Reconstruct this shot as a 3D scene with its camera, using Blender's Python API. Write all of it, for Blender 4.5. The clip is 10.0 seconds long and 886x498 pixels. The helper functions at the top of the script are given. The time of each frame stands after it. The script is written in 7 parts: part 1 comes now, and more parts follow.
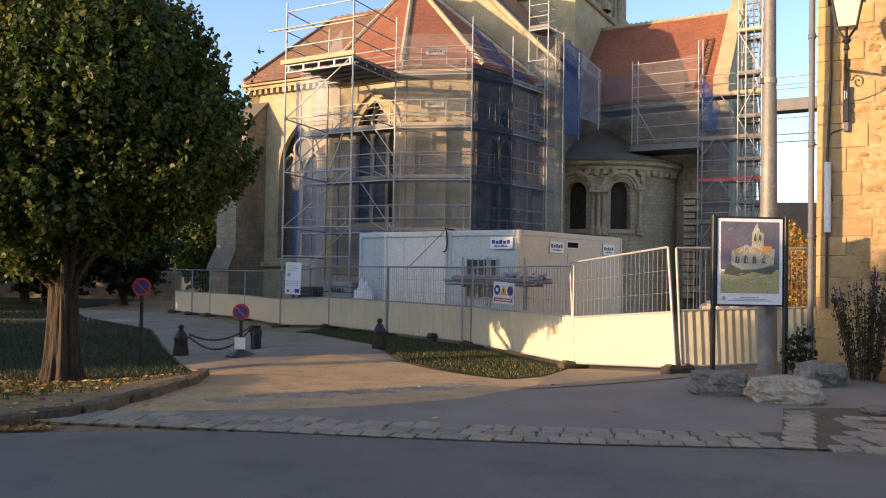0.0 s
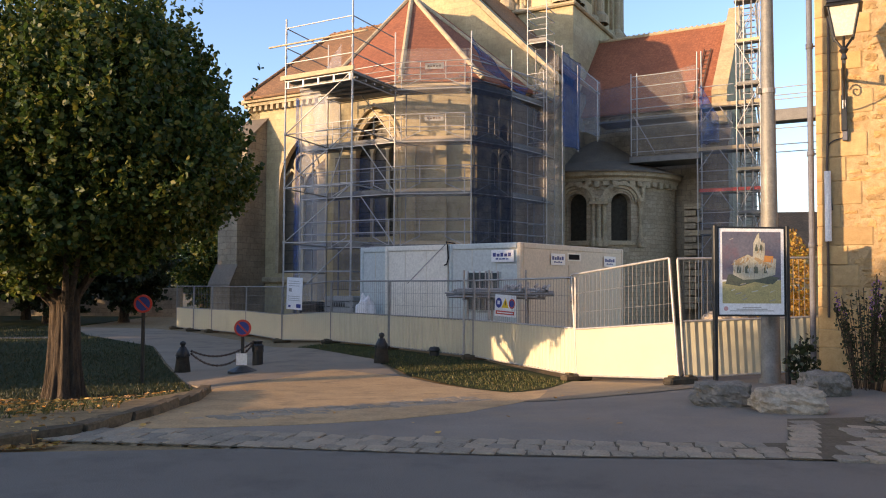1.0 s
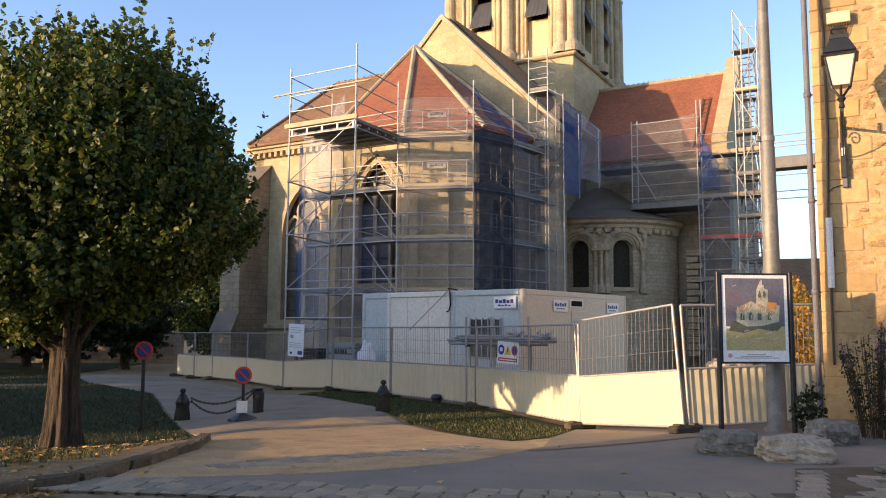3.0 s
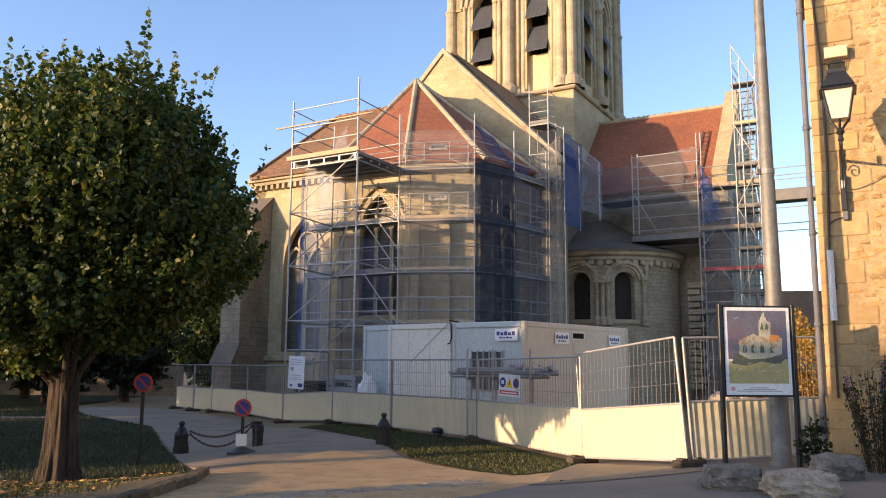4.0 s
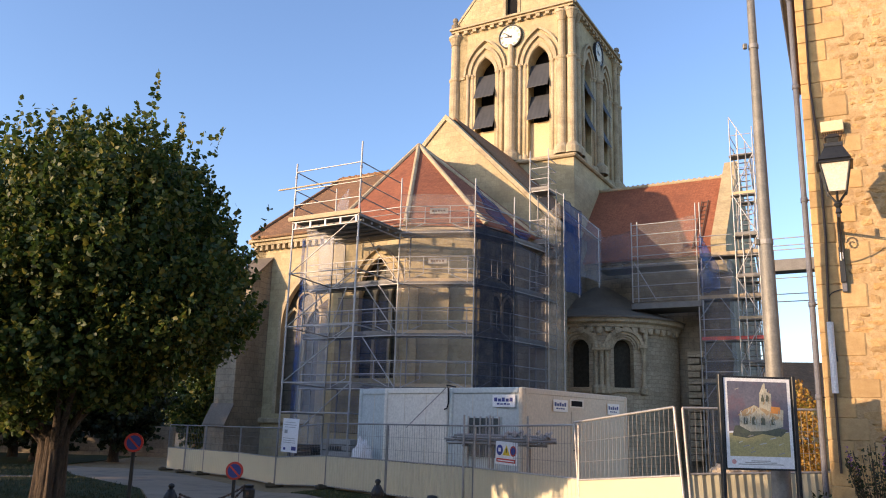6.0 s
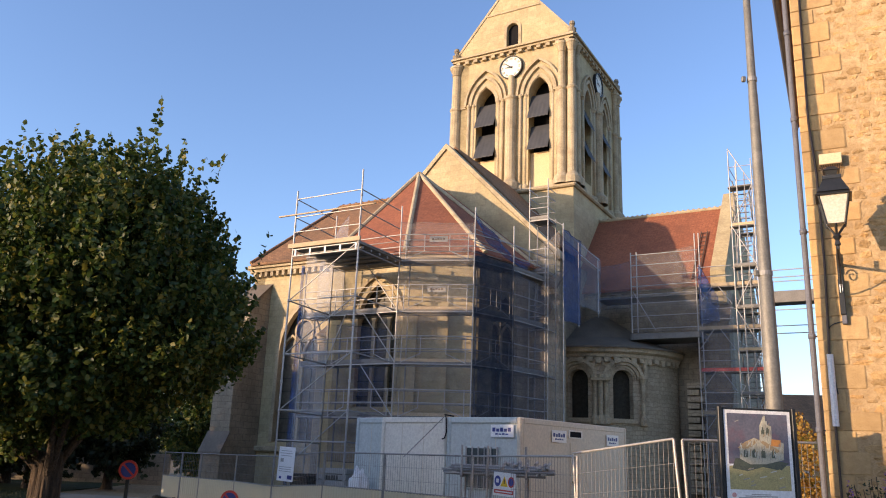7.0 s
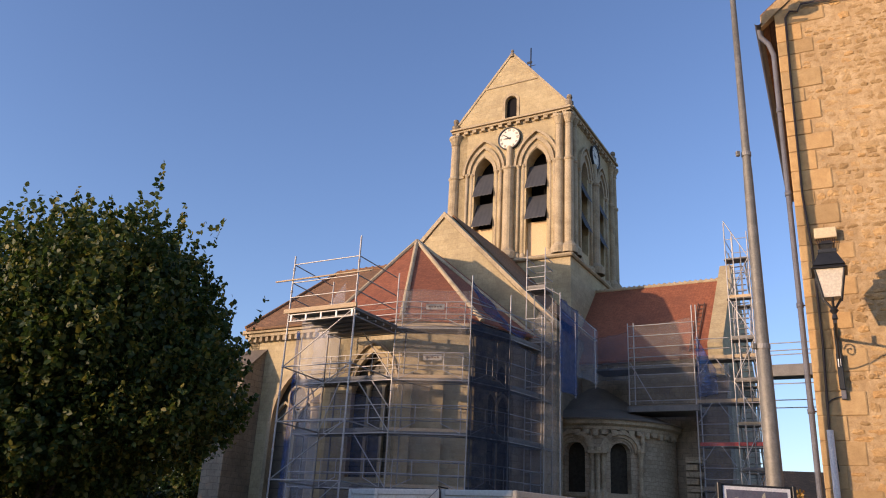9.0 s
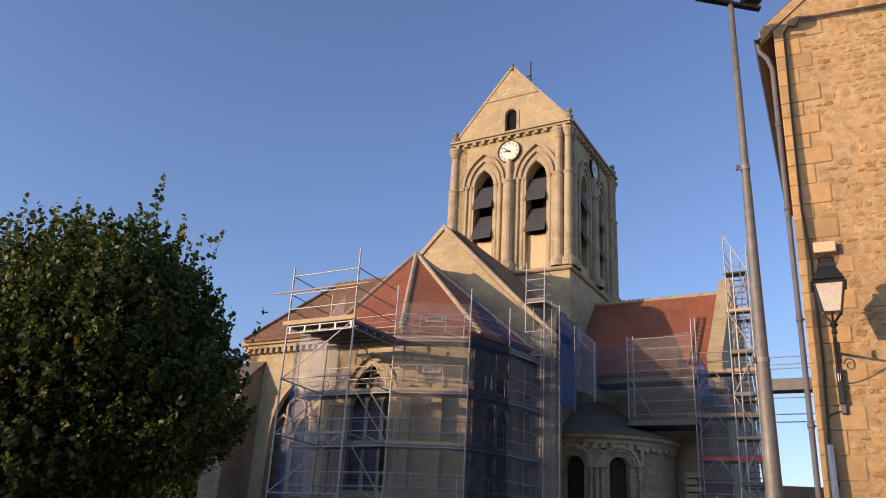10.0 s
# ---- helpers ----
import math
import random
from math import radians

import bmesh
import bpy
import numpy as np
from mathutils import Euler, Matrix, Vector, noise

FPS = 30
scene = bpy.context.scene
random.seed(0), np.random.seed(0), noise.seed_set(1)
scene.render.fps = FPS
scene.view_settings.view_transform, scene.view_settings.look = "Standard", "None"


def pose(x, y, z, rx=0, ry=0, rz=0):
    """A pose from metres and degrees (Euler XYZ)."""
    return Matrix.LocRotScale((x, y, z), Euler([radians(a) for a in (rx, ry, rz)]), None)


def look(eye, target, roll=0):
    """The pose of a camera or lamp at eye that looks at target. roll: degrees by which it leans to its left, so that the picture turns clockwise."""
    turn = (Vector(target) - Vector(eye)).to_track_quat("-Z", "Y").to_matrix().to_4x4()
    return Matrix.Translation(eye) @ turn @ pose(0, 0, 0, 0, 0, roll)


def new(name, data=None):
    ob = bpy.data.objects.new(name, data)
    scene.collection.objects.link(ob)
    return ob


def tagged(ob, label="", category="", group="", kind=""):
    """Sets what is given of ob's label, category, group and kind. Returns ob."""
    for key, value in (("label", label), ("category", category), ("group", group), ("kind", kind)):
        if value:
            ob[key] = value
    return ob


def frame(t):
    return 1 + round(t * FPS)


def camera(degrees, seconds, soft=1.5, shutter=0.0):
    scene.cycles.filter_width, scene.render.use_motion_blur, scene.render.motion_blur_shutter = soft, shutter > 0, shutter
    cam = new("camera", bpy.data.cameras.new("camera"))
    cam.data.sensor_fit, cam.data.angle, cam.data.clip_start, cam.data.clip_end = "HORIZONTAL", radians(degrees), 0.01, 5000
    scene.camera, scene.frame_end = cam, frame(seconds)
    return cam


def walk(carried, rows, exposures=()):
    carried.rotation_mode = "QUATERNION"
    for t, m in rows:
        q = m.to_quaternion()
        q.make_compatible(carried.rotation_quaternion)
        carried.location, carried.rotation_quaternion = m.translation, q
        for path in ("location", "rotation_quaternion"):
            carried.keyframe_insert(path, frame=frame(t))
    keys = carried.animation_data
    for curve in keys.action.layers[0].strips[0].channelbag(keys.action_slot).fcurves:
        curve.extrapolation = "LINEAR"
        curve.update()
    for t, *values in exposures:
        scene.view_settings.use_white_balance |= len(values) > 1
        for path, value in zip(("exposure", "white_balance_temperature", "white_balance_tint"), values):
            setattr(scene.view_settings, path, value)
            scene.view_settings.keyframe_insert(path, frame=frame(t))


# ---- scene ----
# Standing eye, turning upwards: seconds and Euler degrees.
EYE = 1.6
cam = camera(58.84, 10.0, soft=1.05)
ROWS = [
    (0.0, 91.299, -0.953, -0.434),
    (0.5, 91.938, -0.564, -0.376),
    (1.0, 92.281, -0.300, -0.337),
    (1.5, 93.316, -0.202, -0.345),
    (2.0, 94.043, -0.338, -0.287),
    (2.5, 94.703, -0.345, -0.203),
    (4.0, 97.988, -0.407, -0.098),
    (4.5, 99.082, -0.666, -0.106),
    (5.0, 100.353, -1.004, -0.165),
    (5.5, 101.574, -1.293, -0.250),
    (7.0, 104.689, -2.105, -0.525),
    (7.5, 105.901, -2.308, -0.574),
    (8.0, 107.095, -2.512, -0.699),
    (8.5, 108.602, -2.740, -0.847),
    (9.0, 109.640, -2.918, -1.003),
    (9.5, 110.370, -3.118, -1.088),
    (10.0, 110.554, -3.125, -1.125),
]
walk(cam, [(t, pose(0, 0, EYE, rx, ry, rz)) for t, rx, ry, rz in ROWS], exposures=[(0.0, 1.33, 7000, 20), (4.5, 1.26, 6750, 20), (7.5, 0.93, 6350, 22), (10.0, 0.45, 6300, 27)])

# ---- world and sun ----
SUN_EL = 8.4
SUN_TO = Vector((-0.906, -0.423, 0)).normalized()
world = bpy.data.worlds.new("sky")
scene.world = world
world.use_nodes = True
wn = world.node_tree
sky = wn.nodes.new("ShaderNodeTexSky")
sky.sky_type, sky.sun_disc = "NISHITA", False
sky.sun_elevation = radians(13.5)
sky.sun_rotation = math.atan2(SUN_TO.x, SUN_TO.y)
sky.altitude, sky.air_density, sky.dust_density, sky.ozone_density = 80, 1.0, 0.8, 3.0
bg = wn.nodes["Background"]
bg.inputs["Strength"].default_value = 0.15
wn.links.new(sky.outputs[0], bg.inputs["Color"])
lamp = bpy.data.lights.new("sun", "SUN")
lamp.energy, lamp.angle, lamp.color = 3.25, radians(0.6), (1.0, 0.73, 0.43)
sun = new("sun", lamp)
sun.matrix_world = look(SUN_TO * 80 + Vector((0, 0, 80 * math.tan(radians(SUN_EL)))), (0, 0, 0))

# ---- materials ----


def nodes(name):
    m = bpy.data.materials.new(name)
    m.use_nodes = True
    nt = m.node_tree
    return m, nt, nt.nodes["Principled BSDF"]


def link(nt, a, b):
    nt.links.new(a, b)


def ramp(nt, fac, stops):
    r = nt.nodes.new("ShaderNodeValToRGB")
    e = r.color_ramp.elements
    while len(e) < len(stops):
        e.new(0.5)
    for el, (p, c) in zip(e, stops):
        el.position, el.color = p, (*c, 1)
    link(nt, fac, r.inputs[0])
    return r.outputs[0]


def noisefac(nt, vec, scale, detail=5.0, rough=0.6):
    n = nt.nodes.new("ShaderNodeTexNoise")
    n.inputs["Scale"].default_value, n.inputs["Detail"].default_value, n.inputs["Roughness"].default_value = scale, detail, rough
    link(nt, vec, n.inputs["Vector"])
    return n.outputs["Fac"]


def mixc(nt, fac, a, b, blend="MIX"):
    m = nt.nodes.new("ShaderNodeMix")
    m.data_type, m.blend_type = "RGBA", blend
    for i, v in ((0, fac), (6, a), (7, b)):
        if isinstance(v, bpy.types.NodeSocket):
            link(nt, v, m.inputs[i])
        else:
            m.inputs[i].default_value = v if i == 0 else (*v, 1)
    return m.outputs[2]


def bump(nt, b, height, strength, dist=0.02):
    n = nt.nodes.new("ShaderNodeBump")
    n.inputs["Strength"].default_value, n.inputs["Distance"].default_value = strength, dist
    link(nt, height, n.inputs["Height"])
    link(nt, n.outputs[0], b.inputs["Normal"])


def worldpos(nt):
    return nt.nodes.new("ShaderNodeNewGeometry").outputs["Position"]


def surf(name, c1, c2, scale=3.0, fine=40.0, rough=0.8, relief=0.3, metal=0.0, vary=0.0, stain=None):
    """Two-scale mottled surface; vary shifts each object's value; stain: (colour, scale, amount)."""
    m, nt, b = nodes(name)
    p = worldpos(nt)
    n1, n2 = noisefac(nt, p, scale), noisefac(nt, p, fine, 3.0)
    big = ramp(nt, n1, [(0.32, c1), (0.68, c2)])
    col = mixc(nt, 0.45, big, ramp(nt, n2, [(0.3, tuple(x * 0.72 for x in c1)), (0.7, tuple(min(1, x * 1.2) for x in c2))]))
    if stain:
        col = mixc(nt, ramp(nt, noisefac(nt, p, stain[1], 6.0, 0.7), [(0.5, (0, 0, 0)), (0.72, (stain[2],) * 3)]), col, stain[0])
    if vary:
        oi = nt.nodes.new("ShaderNodeObjectInfo")
        col = mixc(nt, 1.0, col, ramp(nt, oi.outputs["Random"], [(0, (1 - vary,) * 3), (1, (1 + vary * 0.3, 1, 1 - vary * 0.3))]), "MULTIPLY")
    link(nt, col, b.inputs["Base Color"])
    rr = ramp(nt, n2, [(0.3, (max(0, rough - 0.12),) * 3), (0.7, (min(1, rough + 0.1),) * 3)])
    link(nt, rr, b.inputs["Roughness"])
    b.inputs["Metallic"].default_value = metal
    if rough > 0.84:
        b.inputs["Specular IOR Level"].default_value = 0.12
    if relief:
        bump(nt, b, n2, relief, 0.01)
    return m


def coursed(name, c1, c2, mortar, bw, bh, joint=0.012, relief=0.5, dirt=(0.12, 0.1, 0.07), dirt_amount=0.6, zscale=1.0, squash=1.0, warp=0.035):
    """Ashlar or tiles in courses, on local coordinates: along the wall and up."""
    m, nt, b = nodes(name)
    tc = nt.nodes.new("ShaderNodeTexCoord").outputs["Object"]
    sep = nt.nodes.new("ShaderNodeSeparateXYZ")
    link(nt, tc, sep.inputs[0])
    add = nt.nodes.new("ShaderNodeMath")
    link(nt, sep.outputs[0], add.inputs[0])
    link(nt, sep.outputs[1], add.inputs[1])
    mul = nt.nodes.new("ShaderNodeMath")
    mul.operation = "MULTIPLY"
    mul.inputs[1].default_value = zscale
    link(nt, sep.outputs[2], mul.inputs[0])
    com = nt.nodes.new("ShaderNodeCombineXYZ")
    link(nt, add.outputs[0], com.inputs[0])
    link(nt, mul.outputs[0], com.inputs[1])
    br = nt.nodes.new("ShaderNodeTexBrick")
    br.inputs["Scale"].default_value = 1.0
    br.inputs["Mortar Size"].default_value, br.inputs["Brick Width"].default_value, br.inputs["Row Height"].default_value = joint, bw, bh
    br.inputs["Mortar Smooth"].default_value, br.inputs["Bias"].default_value = 0.3, 0.0
    br.inputs["Color1"].default_value, br.inputs["Color2"].default_value, br.inputs["Mortar"].default_value = (*c1, 1), (*c2, 1), (*mortar, 1)
    br.squash = squash
    p = worldpos(nt)
    wob = nt.nodes.new("ShaderNodeTexNoise")
    wob.inputs["Scale"].default_value, wob.inputs["Detail"].default_value = 2.6, 3.0
    link(nt, p, wob.inputs["Vector"])
    shift = nt.nodes.new("ShaderNodeVectorMath")
    shift.operation = "MULTIPLY_ADD"
    shift.inputs[1].default_value = (warp * 2.5, warp * 2.5, 0)
    link(nt, wob.outputs["Color"], shift.inputs[0])
    link(nt, com.outputs[0], shift.inputs[2])
    link(nt, shift.outputs[0], br.inputs["Vector"])
    n1, n2 = noisefac(nt, p, 0.55, 6, 0.65), noisefac(nt, p, 9.0, 5)
    col = mixc(nt, 0.5, br.outputs["Color"], ramp(nt, n2, [(0.25, tuple(x * 0.6 for x in c1)), (0.75, c2)]))
    col = mixc(nt, ramp(nt, n1, [(0.45, (0, 0, 0)), (0.75, (dirt_amount,) * 3)]), col, dirt)
    col = mixc(nt, ramp(nt, noisefac(nt, p, 3.2, 8, 0.75), [(0.54, (0, 0, 0)), (0.66, (0.5,) * 3)]), col, tuple(x * 0.62 for x in c1))
    link(nt, col, b.inputs["Base Color"])
    b.inputs["Roughness"].default_value = 0.88
    hgt = mixc(nt, 0.4, br.outputs["Fac"], n2)
    inv = nt.nodes.new("ShaderNodeInvert")
    link(nt, hgt, inv.inputs[1])
    bump(nt, b, inv.outputs[0], relief, 0.02)
    return m


def plain(name, c, rough=0.5, metal=0.0, relief=0.0):
    return surf(name, c, tuple(min(1, x * 1.12) for x in c), 2.5, 30, rough, relief, metal)


def net(name, c, cover):
    """Debris netting: woven cloth that lets part of the light through."""
    m, nt, b = nodes(name)
    n = noisefac(nt, worldpos(nt), 2.2, 4)
    link(nt, ramp(nt, n, [(0.3, tuple(x * 0.75 for x in c)), (0.7, c)]), b.inputs["Base Color"])
    b.inputs["Roughness"].default_value = 0.85
    tr = nt.nodes.new("ShaderNodeBsdfTransparent")
    mx = nt.nodes.new("ShaderNodeMixShader")
    link(nt, ramp(nt, n, [(0.3, (cover * 0.8,) * 3), (0.75, (min(1, cover * 1.25),) * 3)]), mx.inputs[0])
    link(nt, tr.outputs[0], mx.inputs[1])
    link(nt, b.outputs[0], mx.inputs[2])
    link(nt, mx.outputs[0], nt.nodes["Material Output"].inputs[0])
    return m


def leafmat(name, c1, c2, c3, through_light=0.35):
    m, nt, b = nodes(name)
    geo = nt.nodes.new("ShaderNodeNewGeometry")
    col = ramp(nt, geo.outputs["Random Per Island"], [(0.0, c1), (0.6, c2), (0.97, c3)])
    link(nt, col, b.inputs["Base Color"])
    b.inputs["Roughness"].default_value = 0.55
    t = nt.nodes.new("ShaderNodeBsdfTranslucent")
    link(nt, col, t.inputs[0])
    mx = nt.nodes.new("ShaderNodeMixShader")
    mx.inputs[0].default_value = through_light
    link(nt, b.outputs[0], mx.inputs[1])
    link(nt, t.outputs[0], mx.inputs[2])
    link(nt, mx.outputs[0], nt.nodes["Material Output"].inputs[0])
    return m


ASPHALT = surf("asphalt", (0.148, 0.131, 0.108), (0.205, 0.182, 0.15), 0.5, 70, 0.85, 0.8, stain=((0.09, 0.082, 0.07), 0.9, 0.6))
PATH = surf("path_asphalt", (0.24, 0.19, 0.135), (0.34, 0.27, 0.195), 0.6, 50, 0.9, 0.6, stain=((0.12, 0.1, 0.075), 0.9, 0.6))
GRAVEL = surf("gravel", (0.38, 0.25, 0.13), (0.56, 0.38, 0.2), 1.6, 30, 0.95, 1.0, stain=((0.22, 0.16, 0.1), 2.2, 0.7))
FORECOURT = surf("dusty_asphalt", (0.19, 0.165, 0.135), (0.28, 0.24, 0.19), 0.9, 60, 0.9, 0.6, stain=((0.33, 0.25, 0.16), 0.6, 0.5))
APRON = surf("sunlit_ochre_dirt", (0.24, 0.185, 0.12), (0.36, 0.27, 0.17), 1.4, 40, 0.95, 0.8, stain=((0.19, 0.17, 0.14), 1.1, 0.8))
DIRT = surf("dirt", (0.18, 0.125, 0.066), (0.34, 0.24, 0.13), 5.0, 34, 0.95, 1.0, stain=((0.1, 0.08, 0.036), 3, 0.6))
# lawn green is darkened to hold the shade that lies on it
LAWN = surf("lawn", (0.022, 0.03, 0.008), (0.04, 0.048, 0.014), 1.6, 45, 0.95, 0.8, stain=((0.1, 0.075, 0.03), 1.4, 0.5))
SETT = surf("sett_stone", (0.26, 0.224, 0.17), (0.4, 0.345, 0.265), 4, 45, 0.88, 0.8, vary=0.28)
JOINT = surf("dark_joint_earth", (0.09, 0.075, 0.052), (0.16, 0.13, 0.09), 3, 40, 0.95, 1.0, stain=((0.05, 0.06, 0.02), 4, 0.5))
DARK_MATT = surf("dark_matt_grey", (0.03, 0.028, 0.022), (0.07, 0.064, 0.05), 6, 40, 0.9, 0.8)
KERB = surf("kerb_stone", (0.085, 0.07, 0.05), (0.18, 0.145, 0.1), 5, 30, 0.92, 1.0, vary=0.3, stain=((0.05, 0.048, 0.03), 4, 0.7))
ROCK_GREY = surf("grey_weathered_limestone", (0.13, 0.12, 0.1), (0.26, 0.235, 0.195), 5.0, 24, 0.92, 1.0, stain=((0.09, 0.085, 0.06), 3.5, 0.7))
ROCK = surf("limestone_boulder", (0.24, 0.205, 0.155), (0.46, 0.4, 0.31), 4.0, 22, 0.92, 1.0, stain=((0.2, 0.12, 0.045), 3.0, 0.8))
STONE = coursed("church_ashlar", (0.45, 0.355, 0.19), (0.57, 0.47, 0.275), (0.35, 0.28, 0.17), 0.6, 0.3, joint=0.011, relief=0.5, dirt=(0.2, 0.155, 0.095), dirt_amount=0.6)
STONE_OLD = coursed("dark_weathered_ashlar", (0.26, 0.215, 0.15), (0.385, 0.32, 0.225), (0.14, 0.115, 0.08), 0.5, 0.28, joint=0.015, relief=0.8, dirt=(0.11, 0.088, 0.06), dirt_amount=0.8, warp=0.06)
RUBBLE = coursed("rubble_masonry", (0.42, 0.34, 0.225), (0.6, 0.5, 0.35), (0.27, 0.215, 0.145), 0.42, 0.2, joint=0.02, relief=1.0, dirt=(0.17, 0.138, 0.095), dirt_amount=0.6, warp=0.11)
TRIM = surf("carved_limestone", (0.36, 0.29, 0.185), (0.5, 0.415, 0.28), 1.2, 14, 0.88, 0.6, stain=((0.17, 0.135, 0.085), 1.0, 0.7))
TRIM_OLD = surf("weathered_carved_limestone", (0.38, 0.305, 0.2), (0.53, 0.44, 0.3), 1.6, 14, 0.88, 0.8, stain=((0.11, 0.09, 0.06), 1.4, 0.8))
RENDER = surf("lime_render", (0.6, 0.44, 0.25), (0.68, 0.51, 0.3), 0.8, 20, 0.9, 0.2)
TILE = coursed("clay_tiles", (0.27, 0.085, 0.042), (0.42, 0.15, 0.072), (0.09, 0.035, 0.022), 0.17, 0.085, joint=0.009, relief=1.0, dirt=(0.15, 0.055, 0.032), dirt_amount=0.7)
TILE_OLD = coursed("old_clay_tiles", (0.2, 0.1, 0.048), (0.36, 0.19, 0.088), (0.07, 0.038, 0.022), 0.24, 0.12, joint=0.012, relief=1.0, dirt=(0.12, 0.075, 0.04), dirt_amount=0.8)
SLATE = surf("grey_stone_slates", (0.11, 0.09, 0.066), (0.18, 0.148, 0.11), 1.5, 12, 0.8, 0.6)
LEAD = surf("dark_louvre_felt", (0.03, 0.032, 0.036), (0.055, 0.058, 0.064), 2, 20, 0.7, 0.4)
BLACK = plain("flat_black", (0.012, 0.012, 0.014), 0.9)
MAST = surf("weathered_mast_steel", (0.15, 0.143, 0.12), (0.25, 0.235, 0.2), 3, 30, 0.62, 0.2, metal=0.4, stain=((0.4, 0.38, 0.33), 5, 0.4))
STEEL = surf("galvanised_steel", (0.33, 0.32, 0.3), (0.48, 0.465, 0.44), 5, 40, 0.45, 0.15, metal=0.35)
RUSTY = surf("dull_scaffold_steel", (0.2, 0.195, 0.185), (0.32, 0.31, 0.29), 4, 30, 0.6, 0.2, metal=0.35)
PLANK = surf("scaffold_timber", (0.42, 0.32, 0.2), (0.56, 0.45, 0.29), 3, 25, 0.8, 0.4, vary=0.25)
DECK = surf("scaffold_deck_steel", (0.13, 0.125, 0.115), (0.22, 0.21, 0.195), 3, 25, 0.65, 0.3, metal=0.2)
NET_WHITE = net("white_debris_net", (0.5, 0.54, 0.62), 0.26)
NET_WARM = net("pale_debris_net", (0.42, 0.39, 0.36), 0.2)
NET_BLUE = net("blue_debris_net", (0.015, 0.08, 0.27), 0.56)
NET_BLUE_THIN = net("thin_blue_debris_net", (0.04, 0.07, 0.15), 0.34)
# net colour blackened to carry the shade of the apse's turned-away bay
NET_SHADED = net("shade_dark_debris_net", (0.008, 0.017, 0.04), 0.66)
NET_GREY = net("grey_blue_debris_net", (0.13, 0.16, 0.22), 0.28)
CABIN = surf("cabin_sheet", (0.7, 0.66, 0.57), (0.77, 0.735, 0.64), 1.2, 14, 0.5, 0.1, stain=((0.54, 0.5, 0.42), 1.5, 0.35))
CABIN_B = surf("cabin_sheet_beige", (0.56, 0.49, 0.37), (0.65, 0.57, 0.44), 1.2, 14, 0.5, 0.1, stain=((0.44, 0.37, 0.27), 1.2, 0.35))
FENCE = surf("fence_sheet", (0.56, 0.5, 0.34), (0.61, 0.55, 0.38), 0.8, 90, 0.5, 0.05, stain=((0.4, 0.36, 0.27), 1.3, 0.3))
CABIN_BLUE = surf("cabin_sheet_blue", (0.46, 0.51, 0.49), (0.53, 0.58, 0.56), 1.2, 14, 0.5, 0.1, stain=((0.36, 0.4, 0.43), 1.5, 0.35))


def ridged_bark(name, c1, c2):
    """Bark with long upright cracks."""
    m, nt, b = nodes(name)
    p = worldpos(nt)
    sc = nt.nodes.new("ShaderNodeVectorMath")
    sc.operation = "MULTIPLY"
    sc.inputs[1].default_value = (1.0, 1.0, 0.16)
    link(nt, p, sc.inputs[0])
    n1, n2 = noisefac(nt, sc.outputs[0], 22.0, 6, 0.65), noisefac(nt, p, 30.0, 4)
    col = mixc(nt, 0.3, ramp(nt, n1, [(0.36, c1), (0.64, c2)]), ramp(nt, n2, [(0.3, c1), (0.7, c2)]))
    link(nt, col, b.inputs["Base Color"])
    b.inputs["Roughness"].default_value = 0.95
    bump(nt, b, n1, 1.0, 0.05)
    return m


BARK = ridged_bark("lime_bark", (0.018, 0.013, 0.009), (0.1, 0.068, 0.042))
LEAF = leafmat("lime_leaves", (0.026, 0.05, 0.01), (0.072, 0.115, 0.02), (0.2, 0.18, 0.03), 0.4)
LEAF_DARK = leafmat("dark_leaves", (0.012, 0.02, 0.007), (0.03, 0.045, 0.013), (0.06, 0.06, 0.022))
LEAF_AUTUMN = leafmat("autumn_hedge_leaves", (0.3, 0.16, 0.03), (0.42, 0.26, 0.05), (0.16, 0.17, 0.03))
LEAF_FALLEN = leafmat("fallen_leaves", (0.2, 0.1, 0.03), (0.45, 0.22, 0.05), (0.62, 0.4, 0.1), 0.15)
PETAL = leafmat("purple_petals", (0.22, 0.08, 0.3), (0.3, 0.12, 0.38), (0.36, 0.2, 0.42))
# darker copy of the grass colours, with the lawn's shade put in
GRASS_SHADED = leafmat("shaded_lawn_blades", (0.016, 0.026, 0.006), (0.034, 0.046, 0.011), (0.1, 0.08, 0.03), 0.25)
GRASS = leafmat("grass_blades", (0.04, 0.052, 0.012), (0.085, 0.1, 0.024), (0.22, 0.17, 0.07), 0.35)
IRON = surf("dark_painted_iron", (0.018, 0.02, 0.021), (0.035, 0.037, 0.038), 5, 40, 0.45, 0.2, metal=0.3)
RUST = surf("rusty_iron", (0.07, 0.045, 0.035), (0.13, 0.08, 0.055), 8, 50, 0.8, 0.6)
BRONZE = surf("brown_cable", (0.05, 0.03, 0.022), (0.08, 0.05, 0.035), 5, 30, 0.6, 0.2)
WHITE = plain("white_paint", (0.78, 0.78, 0.76), 0.5)
DIAL = plain("ivory_enamel", (0.72, 0.68, 0.56), 0.5)
NAVY = plain("navy_print", (0.03, 0.045, 0.2), 0.5)
RED = plain("red_sign_paint", (0.5, 0.05, 0.035), 0.45)
BLUE = plain("blue_sign_paint", (0.025, 0.05, 0.24), 0.45)
YELLOW = plain("yellow_sign_paint", (0.75, 0.5, 0.03), 0.45)


